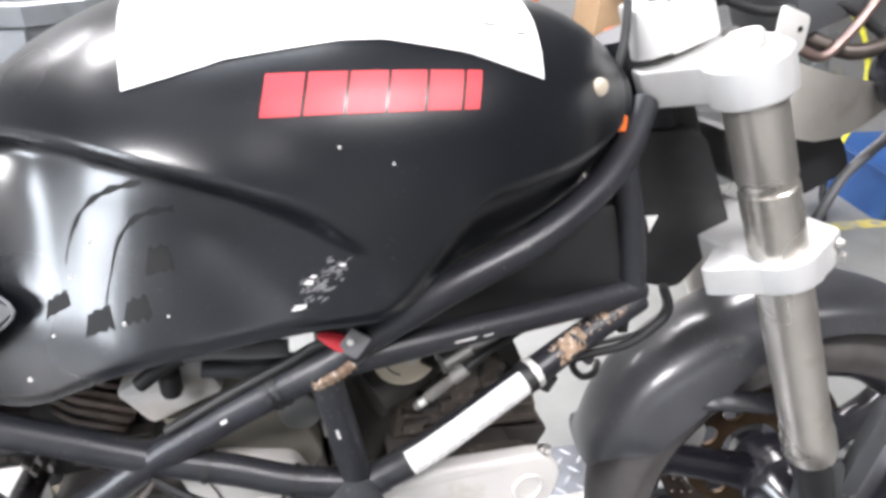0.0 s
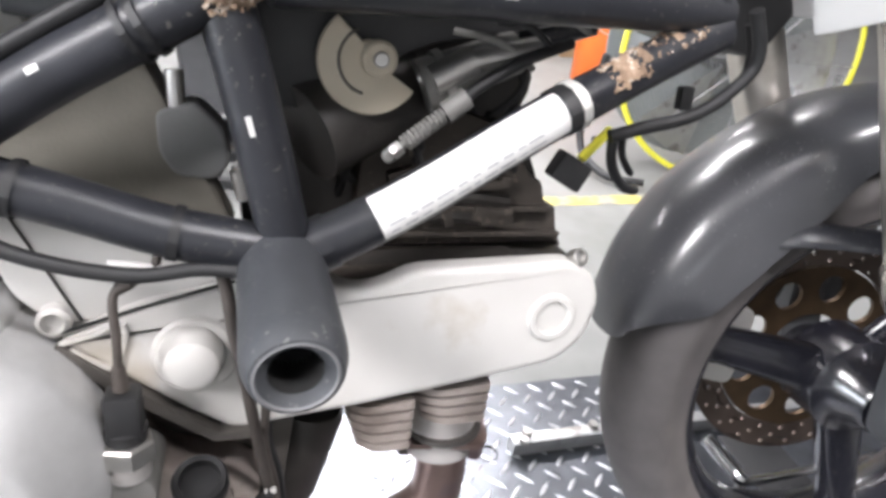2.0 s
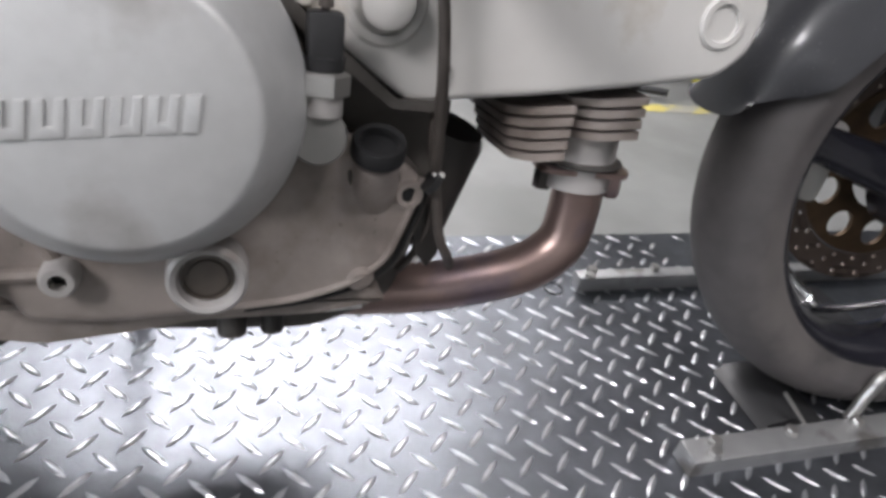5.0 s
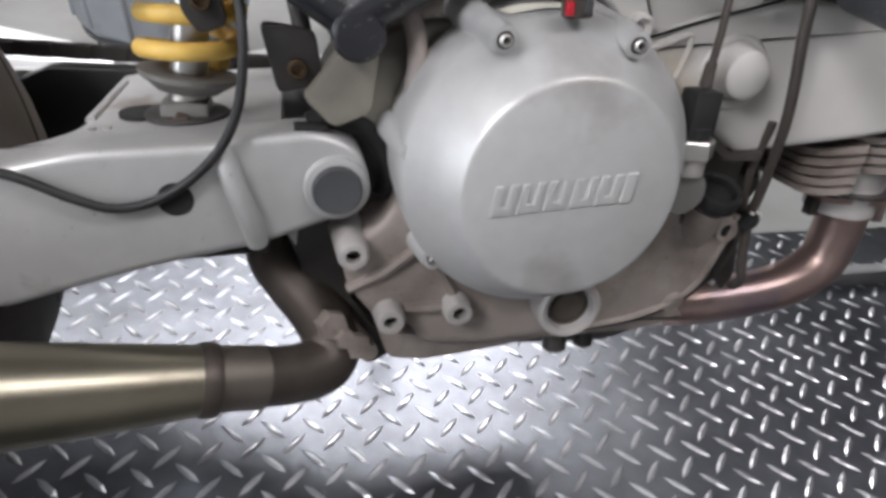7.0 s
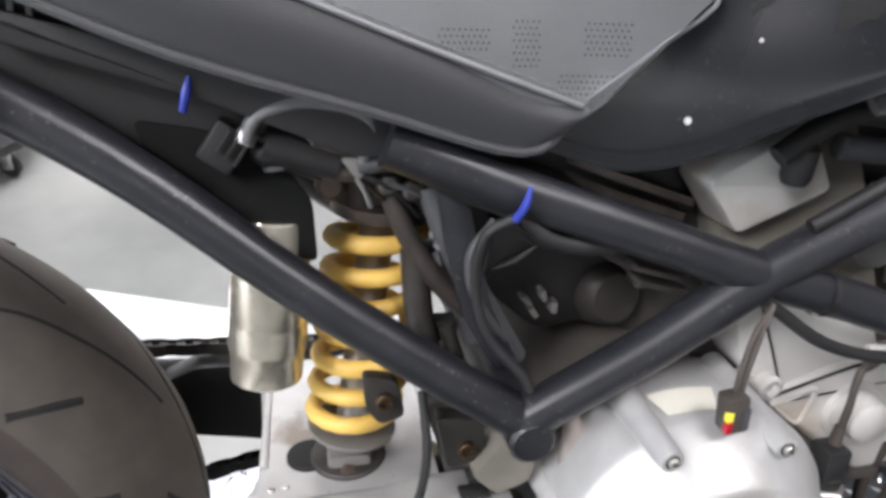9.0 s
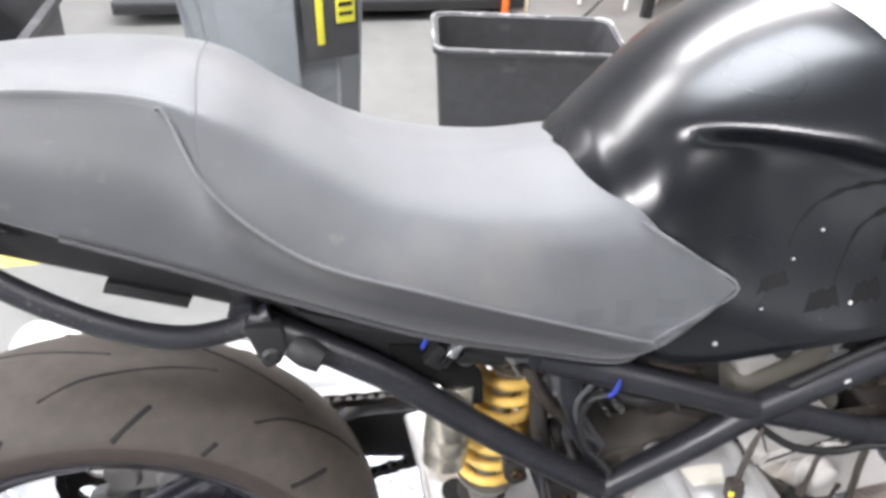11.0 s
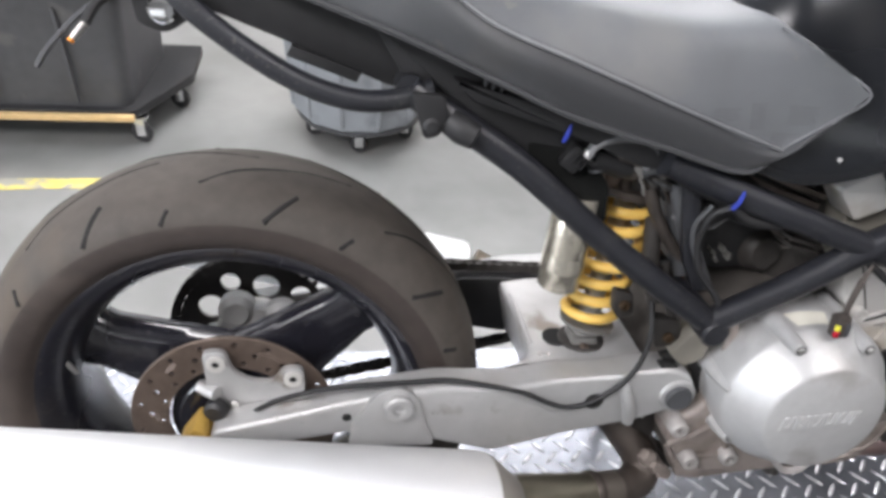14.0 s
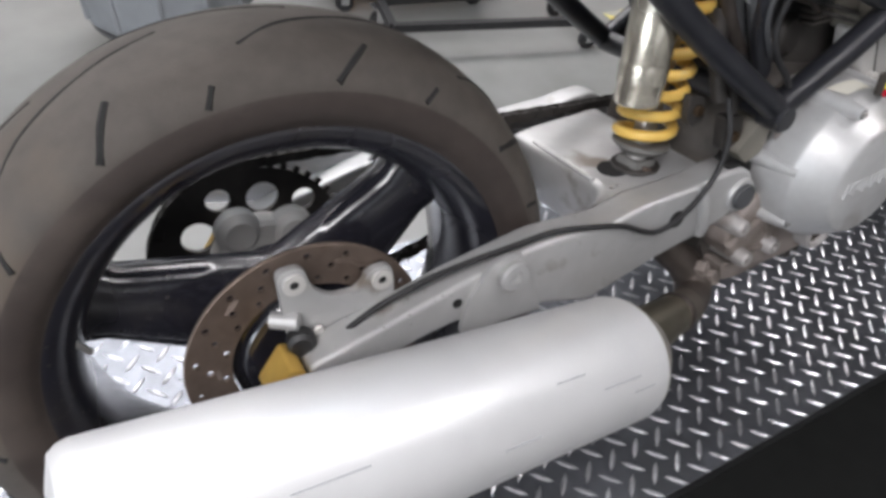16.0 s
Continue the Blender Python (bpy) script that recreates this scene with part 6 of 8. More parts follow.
part("stub_clip", tube([(0.994, -0.100, 0.639), (0.999, -0.100, 0.641)], 0.0205, 22, smooth=False), M_STEEL, engine)
for k, (x0, z0, x1, z1) in enumerate(((1.00, 0.672, 1.06, 0.650), (1.03, 0.680, 1.075, 0.662), (1.05, 0.684, 1.10, 0.676), (0.97, 0.600, 0.985, 0.575))):
    part("link_wire", tube([(x0, -0.108, z0), ((x0 + x1) / 2, -0.114, (z0 + z1) / 2 + 0.006), (x1, -0.106, z1)], 0.0026, 8, 4), (M_PLUG, M_RUBBER)[k % 2], engine)
part("airbox", prism(rounded([(0.86, 0.73), (1.10, 0.79), (1.19, 0.80), (1.19, 0.70), (0.98, 0.66), (0.90, 0.61), (0.86, 0.64)], 0.02), -0.10, 0.12, 0.008), M_BLACK, bike, "black airbox between the rails")
part("battery_tray", prism(rounded([(0.505, 0.665), (0.60, 0.66), (0.66, 0.63), (0.69, 0.56), (0.66, 0.525), (0.585, 0.515), (0.545, 0.55), (0.53, 0.60)], 0.012), -0.066, 0.11, 0.006), M_BLACK, bike, "black battery tray")
part("throttle_body", tube([(0.905, -0.095, 0.60), (0.98, -0.06, 0.63)], 0.034, 24, smooth=False), M_CASEDARK, engine)
part("injector_rail", tube([(0.98, -0.10, 0.64), (1.02, -0.11, 0.655), (1.07, -0.10, 0.665)], 0.008, 10, 3), M_STEEL, engine)
shroud = bmesh.new()
rng = random.Random(21)
shroud = prism(rounded([(0.94, 0.500), (1.128, 0.497), (1.120, 0.515), (1.117, 0.534), (1.106, 0.538), (1.102, 0.556), (1.090, 0.561), (1.084, 0.572), (1.072, 0.570), (1.078, 0.588), (1.06, 0.602), (1.02, 0.615), (0.95, 0.585)], 0.004, 2), -0.060, 0.08, 0.006)
part("cylinder_shroud", shroud, M_GRIME, engine, "brown dusty cylinder top with a ragged edge")
for k in range(2):
    z = 0.514 + 0.022 * k
    part("cylinder_fin", prism(rounded([(0.95, z), (1.118 - 0.008 * k, z - 0.004), (1.120 - 0.008 * k, z), (0.95, z + 0.005)], 0.002, 2), -0.068, -0.055, 0.001), M_GRIME, engine)
for k in range(14):
    x, z = rng.uniform(0.96, 1.08), rng.uniform(0.515, 0.585)
    if x + (z - 0.5) * 0.6 < 1.10:
        part("cast_lump", box(x, -0.064, z, rng.uniform(0.008, 0.03), 0.014, rng.uniform(0.006, 0.014), 0.002, Matrix.Rotation(rng.uniform(-0.5, 0.5), 4, "Y")), M_GRIME, engine)

# frame sliders: nylon bobbins on both sides
both(lambda s: part("frame_slider", lathe([(0.0, 0.0), (0.024, 0.0), (0.026, 0.004), (0.0268, 0.080), (0.0262, 0.088), (0.0240, 0.0955), (0.0225, 0.0985), (0.0205, 0.0990), (0.0185, 0.0965), (0.0155, 0.0950), (0.0135, 0.0935), (0.0128, 0.045), (0.0, 0.045)], (0.884, s * 0.172, 0.535), (0.01, s, -0.165), 44), M_SLIDER, bike, "dark grey nylon frame slider with a hollow end"))
both(lambda s: part("slider_sleeve", lathe([(0.0132, 0.0945), (0.0132, 0.040), (0.0, 0.040)], (0.884, s * 0.172, 0.535), (0.01, s, -0.165), 32), M_GROOVE, bike))
both(lambda s: part("worn_lip", lathe([(0.0212, 0.0992), (0.0198, 0.0997), (0.0190, 0.0985)], (0.884, s * 0.172, 0.535), (0.01, s, -0.165), 40), M_CAPGREY, bike, "rubbed grey lip of the slider"))

# label on the down rail, rusty patches, cable ties, clips


def along_rail(rail, u):
    pts = [(x, -w, z) for x, w, z in RAILS[rail][0]]
    line = spline(pts, 8)
    f = u * (len(line) - 1)
    i = min(int(f), len(line) - 2)
    return line[i].lerp(line[i + 1], f - i), (line[i + 1] - line[i]).normalized()


def wrap(rail, u0, u1, r, mat, name, label, arc=(0, 360), steps=14):
    """A sleeve or patch round a rail, over an arc of it."""
    rows = []
    for i in range(steps + 1):
        c, d = along_rail(rail, u0 + (u1 - u0) * i / steps)
        out_ = Vector((0, -1, 0)) - d * d.dot(Vector((0, -1, 0)))
        out_.normalize()
        upv = d.cross(out_)
        if upv.z < 0:
            upv = -upv
        rows.append([c + r * (math.cos(radians(a)) * out_ + math.sin(radians(a)) * upv) for a in np.linspace(arc[0], arc[1], 14)])
    return part(name, grid_surface(rows), mat, bike, label, sharp=60)


wrap("down_rail", 0.20, 0.545, 0.0163, M_RAILPAPER, "frame_label", "white paper label with small unreadable print", (-38, 75))
rnd_ = random.Random(21)
for k in range(5):
    u = 0.215
    while u < 0.46:
        l_ = rnd_.uniform(0.010, 0.030)
        wrap("down_rail", u, min(u + l_, 0.49), 0.01645, M_FAINTINK, "print_bar", "faint grey bar in place of small print", (-26 + 18 * k, -26 + 18 * k + 5), 3)
        u += l_ + rnd_.uniform(0.005, 0.012)
wrap("down_rail", 0.53, 0.565, 0.0172, M_BLACK, "rail_band", "black rubber band round the rail")
wrap("down_rail", 0.555, 0.572, 0.0178, M_PALE, "rail_band", "pale metal edge of the band")
wrap("down_rail", 0.085, 0.115, 0.0175, M_FRAME, "rail_collar", "")
for u0, u1, a0, a1 in ((0.645, 0.685, 5, 80), (0.70, 0.72, 30, 90), (0.80, 0.825, 40, 100)):
    wrap("down_rail", u0, u1, 0.0166, M_PEEL, "flaked_paint", "flaked rusty paint", (a0, a1))


def flakes(rail, u0, u1, r, count, size, seed, a0, a1):
    rnd = random.Random(seed)
    bm = bmesh.new()
    for _ in range(count):
        c, d = along_rail(rail, rnd.uniform(u0, u1))
        o = Vector((0, -1, 0)) - d * d.dot(Vector((0, -1, 0)))
        o.normalize()
        upv = d.cross(o)
        if upv.z < 0:
            upv = -upv
        a = radians(rnd.uniform(a0, a1))
        p = c + r * (math.cos(a) * o + math.sin(a) * upv)
        s = size * rnd.uniform(0.5, 1.3)
        bm = box(p.x, p.y, p.z, s, s * 0.7, s * 0.35, 0.0, Euler((rnd.random() * 3, rnd.random() * 3, rnd.random() * 3)).to_matrix().to_4x4(), bm)
    part("paint_flake", bm, M_PEEL, bike, "loose flakes of rust and paint", kind="stuff")


flakes("down_rail", 0.62, 0.72, 0.0163, 90, 0.0032, 3, -5, 90)
flakes("down_rail", 0.73, 0.90, 0.0163, 50, 0.003, 4, 15, 100)
flakes("main_rail", 0.425, 0.495, 0.0160, 120, 0.0036, 5, -70, 0)
wrap("main_rail", 0.435, 0.49, 0.0163, M_PEEL, "flaked_paint", "flaked rusty paint on the joint", (-70, 0))
wrap("tie_rail", 0.28, 0.34, 0.0143, M_SCRATCH, "bare_scratch", "", (-4, 6))
wrap("tie_rail", 0.36, 0.385, 0.0143, M_SCRATCH, "bare_scratch", "", (-4, 4))
wrap("main_rail", 0.283, 0.293, 0.0161, M_SCRATCH, "bare_scratch", "", (12, 24))
wrap("upright", 0.42, 0.50, 0.0152, M_SCRATCH, "bare_scratch", "", (-20, -8))
for u in (0.365, 0.378):
    wrap("main_rail", u, u + 0.006, 0.0176, M_RUBBER, "cable_tie", "black cable tie")
wrap("cross_rail", 0.60, 0.612, 0.0164, M_RUBBER, "cable_tie", "black cable tie")
wrap("cross_rail", 0.84, 0.855, 0.0164, M_RUBBER, "cable_tie", "black cable tie")
# red tag on a steel clip above the joint
part("steel_clip", box(0.8840, -0.2045, 0.7245, 0.020, 0.004, 0.023, 0.0015, Matrix.Rotation(radians(35), 4, "Y")), M_CAPGREY, bike, "bent grey clip")
part("clip_hole", disc(0.003, 0, 0.001, (0.8805, -0.2067, 0.7275), (0, -1, 0), 10, 0.0002), M_SCRATCH, bike)
part("red_tag", tube([(0.8545, -0.199, 0.7330), (0.8620, -0.200, 0.7305), (0.8700, -0.2005, 0.7265), (0.8765, -0.201, 0.7225)], [0.003, 0.0062, 0.0085, 0.0078], 10, 4, flat=0.5), M_RED, bike, "faded red tag end")
# loom along the main rail and hanging leads
part("loom", tube([(0.72, -0.168, 0.632), (0.78, -0.172, 0.668), (0.83, -0.180, 0.698), (0.855, -0.185, 0.715), (0.88, -0.19, 0.722)], 0.0050, 10, 5), M_RUBBER, bike, "black wiring loom")
part("lead", tube([(0.842, -0.170, 0.552), (0.848, -0.168, 0.536), (0.852, -0.167, 0.520), (0.855, -0.166, 0.489), (0.860, -0.165, 0.460), (0.864, -0.163, 0.429), (0.868, -0.156, 0.395), (0.872, -0.148, 0.365), (0.874, -0.142, 0.350), (0.879, -0.139, 0.322), (0.885, -0.136, 0.298), (0.895, -0.130, 0.280), (0.905, -0.11, 0.262)], 0.0040, 10, 4), M_LEAD, bike, "dusty sensor lead hanging down the engine")
for k, (dx, dy, r_) in enumerate(((0.012, 0.012, 0.0034), (0.016, 0.020, 0.0030))):
    part("lead", tube([(0.862 + dx, -0.150 + dy, 0.425), (0.862 + dx * 0.8, -0.144 + dy, 0.381), (0.866 + dx, -0.140 + dy, 0.343), (0.864 + dx * 1.2, -0.138 + dy, 0.310), (0.853 + dx * 1.5, -0.132 + dy, 0.279), (0.842 + dx * 1.8, -0.118 + dy, 0.258)], r_, 8, 4), (M_LEAD, M_RUBBER)[k % 2], bike)
part("lead_tie", tube([(0.868, -0.147, 0.348), (0.872, -0.1465, 0.345)], 0.0085, 12, smooth=False), M_RUBBER, bike)
part("lead_bracket", prism(rounded([(0.866, 0.330), (0.884, 0.318), (0.889, 0.282), (0.880, 0.268), (0.868, 0.285)], 0.004), -0.126, -0.118, 0.001), M_CASEDARK, bike, "oily black lead bracket")
part("lead_clip", box(0.8745, -0.1475, 0.352, 0.008, 0.005, 0.003, 0.001), M_SCRATCH, bike)
part("lead", tube([(0.70, -0.168, 0.582), (0.745, -0.176, 0.552), (0.80, -0.176, 0.536), (0.84, -0.176, 0.538), (0.874, -0.182, 0.536)], 0.0045, 10, 5), M_RUBBER, bike)
part("side_hook", tube([(0.79, -0.168, 0.540), (0.81, -0.168, 0.538), (0.835, -0.170, 0.532)], 0.0025, 8, 3), M_SCRATCH, bike)
# connector with its red and yellow seal above the clutch
con = part("seal_connector", box(0.677, -0.188, 0.515, 0.016, 0.014, 0.027, 0.003, Matrix.Rotation(radians(-6), 4, "Y")), M_LEAD, bike, "dusty brown wiring connector with a red and yellow seal")
part("red_seal", box(0.6705, -0.1945, 0.5075, 0.005, 0.004, 0.008, 0.001), M_REDLENS, con)
part("yellow_seal", box(0.6700, -0.1945, 0.5155, 0.005, 0.004, 0.0065, 0.001), M_SAFETY, con)
part("connector_tab", box(0.6815, -0.1955, 0.513, 0.0045, 0.003, 0.016, 0.001), M_GREYPLASTIC, con)
for dx in (-0.0022, 0.0022):
    part("connector_lead", tube([(0.679 + dx, -0.187, 0.528), (0.681 + dx, -0.186, 0.545), (0.690 + dx, -0.180, 0.567), (0.703, -0.172, 0.581)], 0.0019, 8, 4), M_LEAD, bike)
label_rows = []
for i in range(9):
    u = i / 8
    x_a, x_b = 0.643 + 0.047 * u, 0.646 + 0.032 * u
    label_rows.append([(x_a + (x_b - x_a) * v, -0.141 - 0.006 * u - 0.026 * v, CC[2] + math.sqrt(0.1025 ** 2 - (x_a + (x_b - x_a) * v - CC[0]) ** 2)) for v in (0, 0.33, 0.66, 1)])
part("case_label", grid_surface(label_rows), M_LABEL, clutch, "cream paper label stuck on the clutch cover")

part("joint_shield", prism(rounded([(0.500, 0.340), (0.545, 0.345), (0.552, 0.27), (0.575, 0.235), (0.60, 0.215), (0.57, 0.195), (0.535, 0.225), (0.520, 0.28)], 0.008), -0.098, -0.06, 0.004), M_CASEDARK, engine, "oily black case corner")
part("cylinder_ridge", tube([(0.965, -0.062, 0.525), (1.02, -0.064, 0.53), (1.06, -0.063, 0.524)], 0.006, 8, 3), M_CASEDARK, engine)
part("cylinder_ridge", tube([(0.975, -0.062, 0.540), (1.03, -0.064, 0.545), (1.07, -0.063, 0.540)], 0.006, 8, 3), M_CASEDARK, engine)

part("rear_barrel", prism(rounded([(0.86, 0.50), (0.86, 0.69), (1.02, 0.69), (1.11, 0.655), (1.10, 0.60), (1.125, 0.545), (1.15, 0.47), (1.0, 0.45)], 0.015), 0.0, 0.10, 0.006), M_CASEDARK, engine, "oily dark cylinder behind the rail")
part("cable_stop", tube([(0.985, -0.116, 0.640), (1.012, -0.116, 0.655)], 0.010, 14, smooth=False), M_STEEL, engine, "steel cable stop")
rng = random.Random(4)
for k in range(9):
    x, z = rng.uniform(0.90, 1.08), rng.uniform(0.60, 0.68)
    part("engine_lead", tube([(x, -0.03, z), (x + rng.uniform(-0.03, 0.04), -0.06, z - 0.03), (x + rng.uniform(-0.02, 0.05), -0.04, z - 0.07)], 0.0035, 8, 4), M_RUBBER, engine)

# ---------------------------------------------------------------- front end, turned a little to the near side
TURN_F = Matrix.Translation((WB, -0.018, 0)) @ Matrix.Rotation(-0.136, 4, "Z") @ Matrix.Translation((-WB, 0, 0))
front = wheel("front_wheel", WB, AXLE_F, 0.300, 0.060, 0.222, 0.052, (165, 45, 285), "gloss black three-spoke front wheel with a grey road tyre", TURN_F, grooves=False, wide=(0.030, 0.020, 0.018), rubber=M_FTYRE)
fdisc = part("brake_disc", at(drilled_disc(0.118, 0.156, 0.005, 3, 0.0034, 24), WB, 0.068, AXLE_F, TURN_F), M_DISC, front, "drilled front brake disc on a brass-coloured carrier")
part("disc_carrier", at(holed_plate(0.050, 0.116, 0.006, [(0.086, 0.0185)] * 9), WB, 0.068, AXLE_F, TURN_F), M_BRASS, fdisc, "brass-coloured carrier with round windows")
part("brake_caliper", at(prism(rounded([(-0.165, -0.03), (-0.105, -0.045), (-0.09, 0.06), (-0.16, 0.075)], 0.015), 0.05, 0.10, 0.006), WB, 0, AXLE_F, TURN_F), M_PALE, front, "pale alloy brake caliper")

# mudguard
rows = []
G_A = [50, 90, 109, 118, 125, 133, 141, 148, 155, 160.5, 164.5, 167.5]
G_TOP = [0.338, 0.345, 0.350, 0.351, 0.352, 0.353, 0.353, 0.350, 0.346, 0.341, 0.336, 0.332]
G_EDGE = [0.300, 0.300, 0.294, 0.276, 0.262, 0.257, 0.256, 0.260, 0.267, 0.284, 0.308, 0.330]
for i in range(49):
    a = 167.5 - 117.5 * (i / 48) ** 1.35
    top_r, edge_r = interp(a, G_A, G_TOP), interp(a, G_A, G_EDGE)
    w = 0.077 - 0.020 * smoothstep(150, 167.5, a)
    ring = []
    for k in range(17):
        s_ = -1 + 2 * k / 16
        rr = edge_r + (top_r - edge_r) * max(0.0, math.cos(s_ * math.pi / 2)) ** 0.55
        ak = radians(a - 3.5 * s_ * s_ * smoothstep(150, 167.5, a))
        ring.append((rr * math.cos(ak), w * math.sin(s_ * math.pi / 2), rr * math.sin(ak)))
    rows.append(ring)
inner_rows = [[(p[0] * 0.992, p[1] * 0.97, p[2] * 0.992) for p in r] for r in rows]
fb = grid_surface(rows)
fb = join(fb, grid_surface(inner_rows))
fender = part("front_mudguard", at(fb, WB, 0, AXLE_F, TURN_F), M_GUARD, bike, "glossy black front mudguard, scuffed grey", sharp=60)
for s in (-1, 1):
    part("guard_stay", at(tube([(-0.185, s * 0.066, 0.200), (-0.150, s * 0.082, 0.206), (-0.06, s * 0.092, 0.198), (0.01, s * 0.094, 0.165)], 0.014, 12, 5, flat=0.3), WB, 0, AXLE_F, TURN_F), M_FRAME, fender, "dark grey flat stay")

# fork legs: pale outer tubes above, dark stanchions below
RAKE = Vector((0.392, 0.0, -0.920))


def fork_leg(s):
    c = Vector((1.285, -0.129, 0.911)) if s < 0 else Vector((1.322, 0.100, 0.900))
    leg = part("fork_leg", lathe([(0, -0.052), (0.028, -0.052), (0.030, -0.048), (0.0305, 0.0), (0.0305, 0.086), (0.0300, 0.088), (0.0285, 0.090), (0.0285, 0.098), (0.0305, 0.100), (0.0305, 0.105), (0.0305, 0.455), (0.0330, 0.460), (0.0330, 0.495), (0.031, 0.503), (0.026, 0.506), (0.0, 0.506)], c, RAKE, 40), M_FORK, bike, "pale champagne fork tube with a polished band")
    part("stanchion", lathe([(0.0235, 0.50), (0.0235, 0.60), (0, 0.60)], c, RAKE, 32), M_BLACK, leg, "dark stanchion")
    part("axle_foot", at(prism(rounded([(-0.03, 0.03), (-0.03, 0.11), (0.015, 0.12), (0.03, 0.0), (0.0, -0.035), (-0.028, -0.02)], 0.014), s * 0.078, s * 0.112, 0.006), WB, 0, AXLE_F, TURN_F), M_GREYPLASTIC, leg, "dark grey axle foot")
    part("fork_cap", lathe([(0, -0.064), (0.016, -0.064), (0.018, -0.060), (0.018, -0.052), (0.030, -0.052), (0.0, -0.050)], c, RAKE, 24), M_CLAMP, leg, "alloy fork cap")
    part("guard_mount", at(prism(rounded([(0.02, 0.06), (0.05, 0.20), (0.085, 0.235), (0.075, 0.17), (0.05, 0.05)], 0.01), s * 0.085, s * 0.105, 0.004), WB, 0, AXLE_F, TURN_F), M_GREYPLASTIC, leg)


both(fork_leg)
TILT_F = Matrix.Rotation(math.atan2(0.392, 0.920) * -1, 4, "Y")


def flat_plate(outline, z0, z1, origin, bevel=0.004):
    """An outline in x and y, drawn out along the fork's axis."""
    bm = prism(outline, z0, z1, bevel, seg=3)
    bm.transform(Matrix(((1, 0, 0, 0), (0, 0, 1, 0), (0, 1, 0, 0), (0, 0, 0, 1))))
    bm.transform(Matrix.Translation(origin) @ TILT_F)
    return bm


def clamp_outline(rad, waist, back):
    near = [(rad * math.cos(radians(a)), -0.125 + rad * math.sin(radians(a))) for a in range(150, 391, 20)]
    far = [(rad * math.cos(radians(a)) + 0.02, 0.104 + rad * math.sin(radians(a))) for a in range(-30, 211, 20)]
    return near + [(waist, -0.05), (waist + 0.005, 0.05)] + far + [(back, 0.05), (back - 0.012, -0.05)]


top_clamp = part("top_clamp", flat_plate(clamp_outline(0.042, 0.025, -0.060), -0.012, 0.030, (1.279, -0.004, 0.924)), M_CLAMP, bike, "pale cast alloy top fork clamp")
part("clamp_boss", flat_plate([(0.032 * math.cos(radians(a)), -0.125 + 0.032 * math.sin(radians(a))) for a in range(0, 360, 15)], 0.030, 0.036, (1.279, -0.004, 0.924), 0.002), M_CLAMP, top_clamp)
part("stem_nut", flat_plate([(-0.028 + 0.022 * math.cos(radians(a)), 0.022 * math.sin(radians(a))) for a in range(0, 360, 30)], 0.030, 0.046, (1.279, -0.004, 0.924), 0.002), M_STEEL, top_clamp)
low_clamp = part("lower_clamp", flat_plate(clamp_outline(0.044, 0.030, -0.034), -0.018, 0.020, (1.363, -0.004, 0.732)), M_CLAMP, bike, "pale cast alloy lower fork clamp")
part("pinch_lug", flat_plate(rounded([(-0.084, -0.104), (-0.074, -0.116), (-0.038, -0.146), (-0.014, -0.130), (-0.048, -0.078)], 0.005), -0.016, 0.020, (1.363, -0.004, 0.732), 0.002), M_CLAMP, low_clamp)
part("pinch_lug", flat_plate(rounded([(0.022, -0.163), (0.060, -0.146), (0.056, -0.100), (0.022, -0.105)], 0.006), -0.016, 0.020, (1.363, -0.004, 0.732), 0.002), M_CLAMP, low_clamp)
for z in (-0.006, 0.010):
    part("pinch_bolt", hexagon(0.006, 0, 0.007, Vector((1.363, -0.004, 0.732)) + TILT_F @ Vector((0.048, -0.152, z)), (0.6, -1, 0)), M_STEEL, low_clamp)
part("steering_stem", tube([(1.262, 0, 0.93), (1.352, 0, 0.72)], 0.022, 20, smooth=False), M_BLACK, bike)
# bars, bracket and leads round the head
brk_rows = []
for x, y, z1, z0 in ((1.340, -0.070, 0.948, 0.872), (1.352, -0.086, 0.942, 0.866), (1.372, -0.094, 0.935, 0.859), (1.40, -0.096, 0.928, 0.855), (1.435, -0.090, 0.922, 0.857), (1.475, -0.076, 0.916, 0.864), (1.53, -0.055, 0.908, 0.882)):
    brk_rows.append([(x, y, z1), (x, y - 0.001, (z0 + z1) / 2), (x, y, z0), (x, y + 0.004, z0), (x, y + 0.004, z1)])
part("lamp_bracket", grid_surface(brk_rows, closed=True), M_FORK, bike, "bent champagne-coloured lamp bracket")
part("mount_tab", prism(rounded([(1.318, 0.995), (1.352, 0.985), (1.352, 0.955), (1.330, 0.93), (1.316, 0.94)], 0.006), -0.104, -0.100, 0.001), M_PALE, bike, "pale drilled tab")
part("tab_hole", disc(0.003, 0, 0.001, (1.342, -0.1042, 0.972), (0, -1, 0), 10, 0.0002), M_GROOVE, bike)
part("bar_clamp", box(1.245, -0.02, 0.975, 0.06, 0.10, 0.05, 0.008, TILT_F), M_PALE, bike, "pale alloy bar clamp")
part("bar_grip_end", tube([(1.205, -0.045, 1.005), (1.262, -0.030, 0.999), (1.330, -0.01, 1.012), (1.40, 0.02, 1.03)], [0.010, 0.016, 0.017, 0.014], 14, 5), M_BLACK, bike, "black bar with a rubber cover")
part("lamp_shell", lathe([(0, -0.055), (0.020, -0.050), (0.034, -0.030), (0.041, 0.0), (0.044, 0.05), (0.040, 0.054), (0, 0.054)], (1.535, -0.080, 0.918), (0.9, -0.1, -0.25), 32), M_RIM, bike, "glossy black lamp shell")
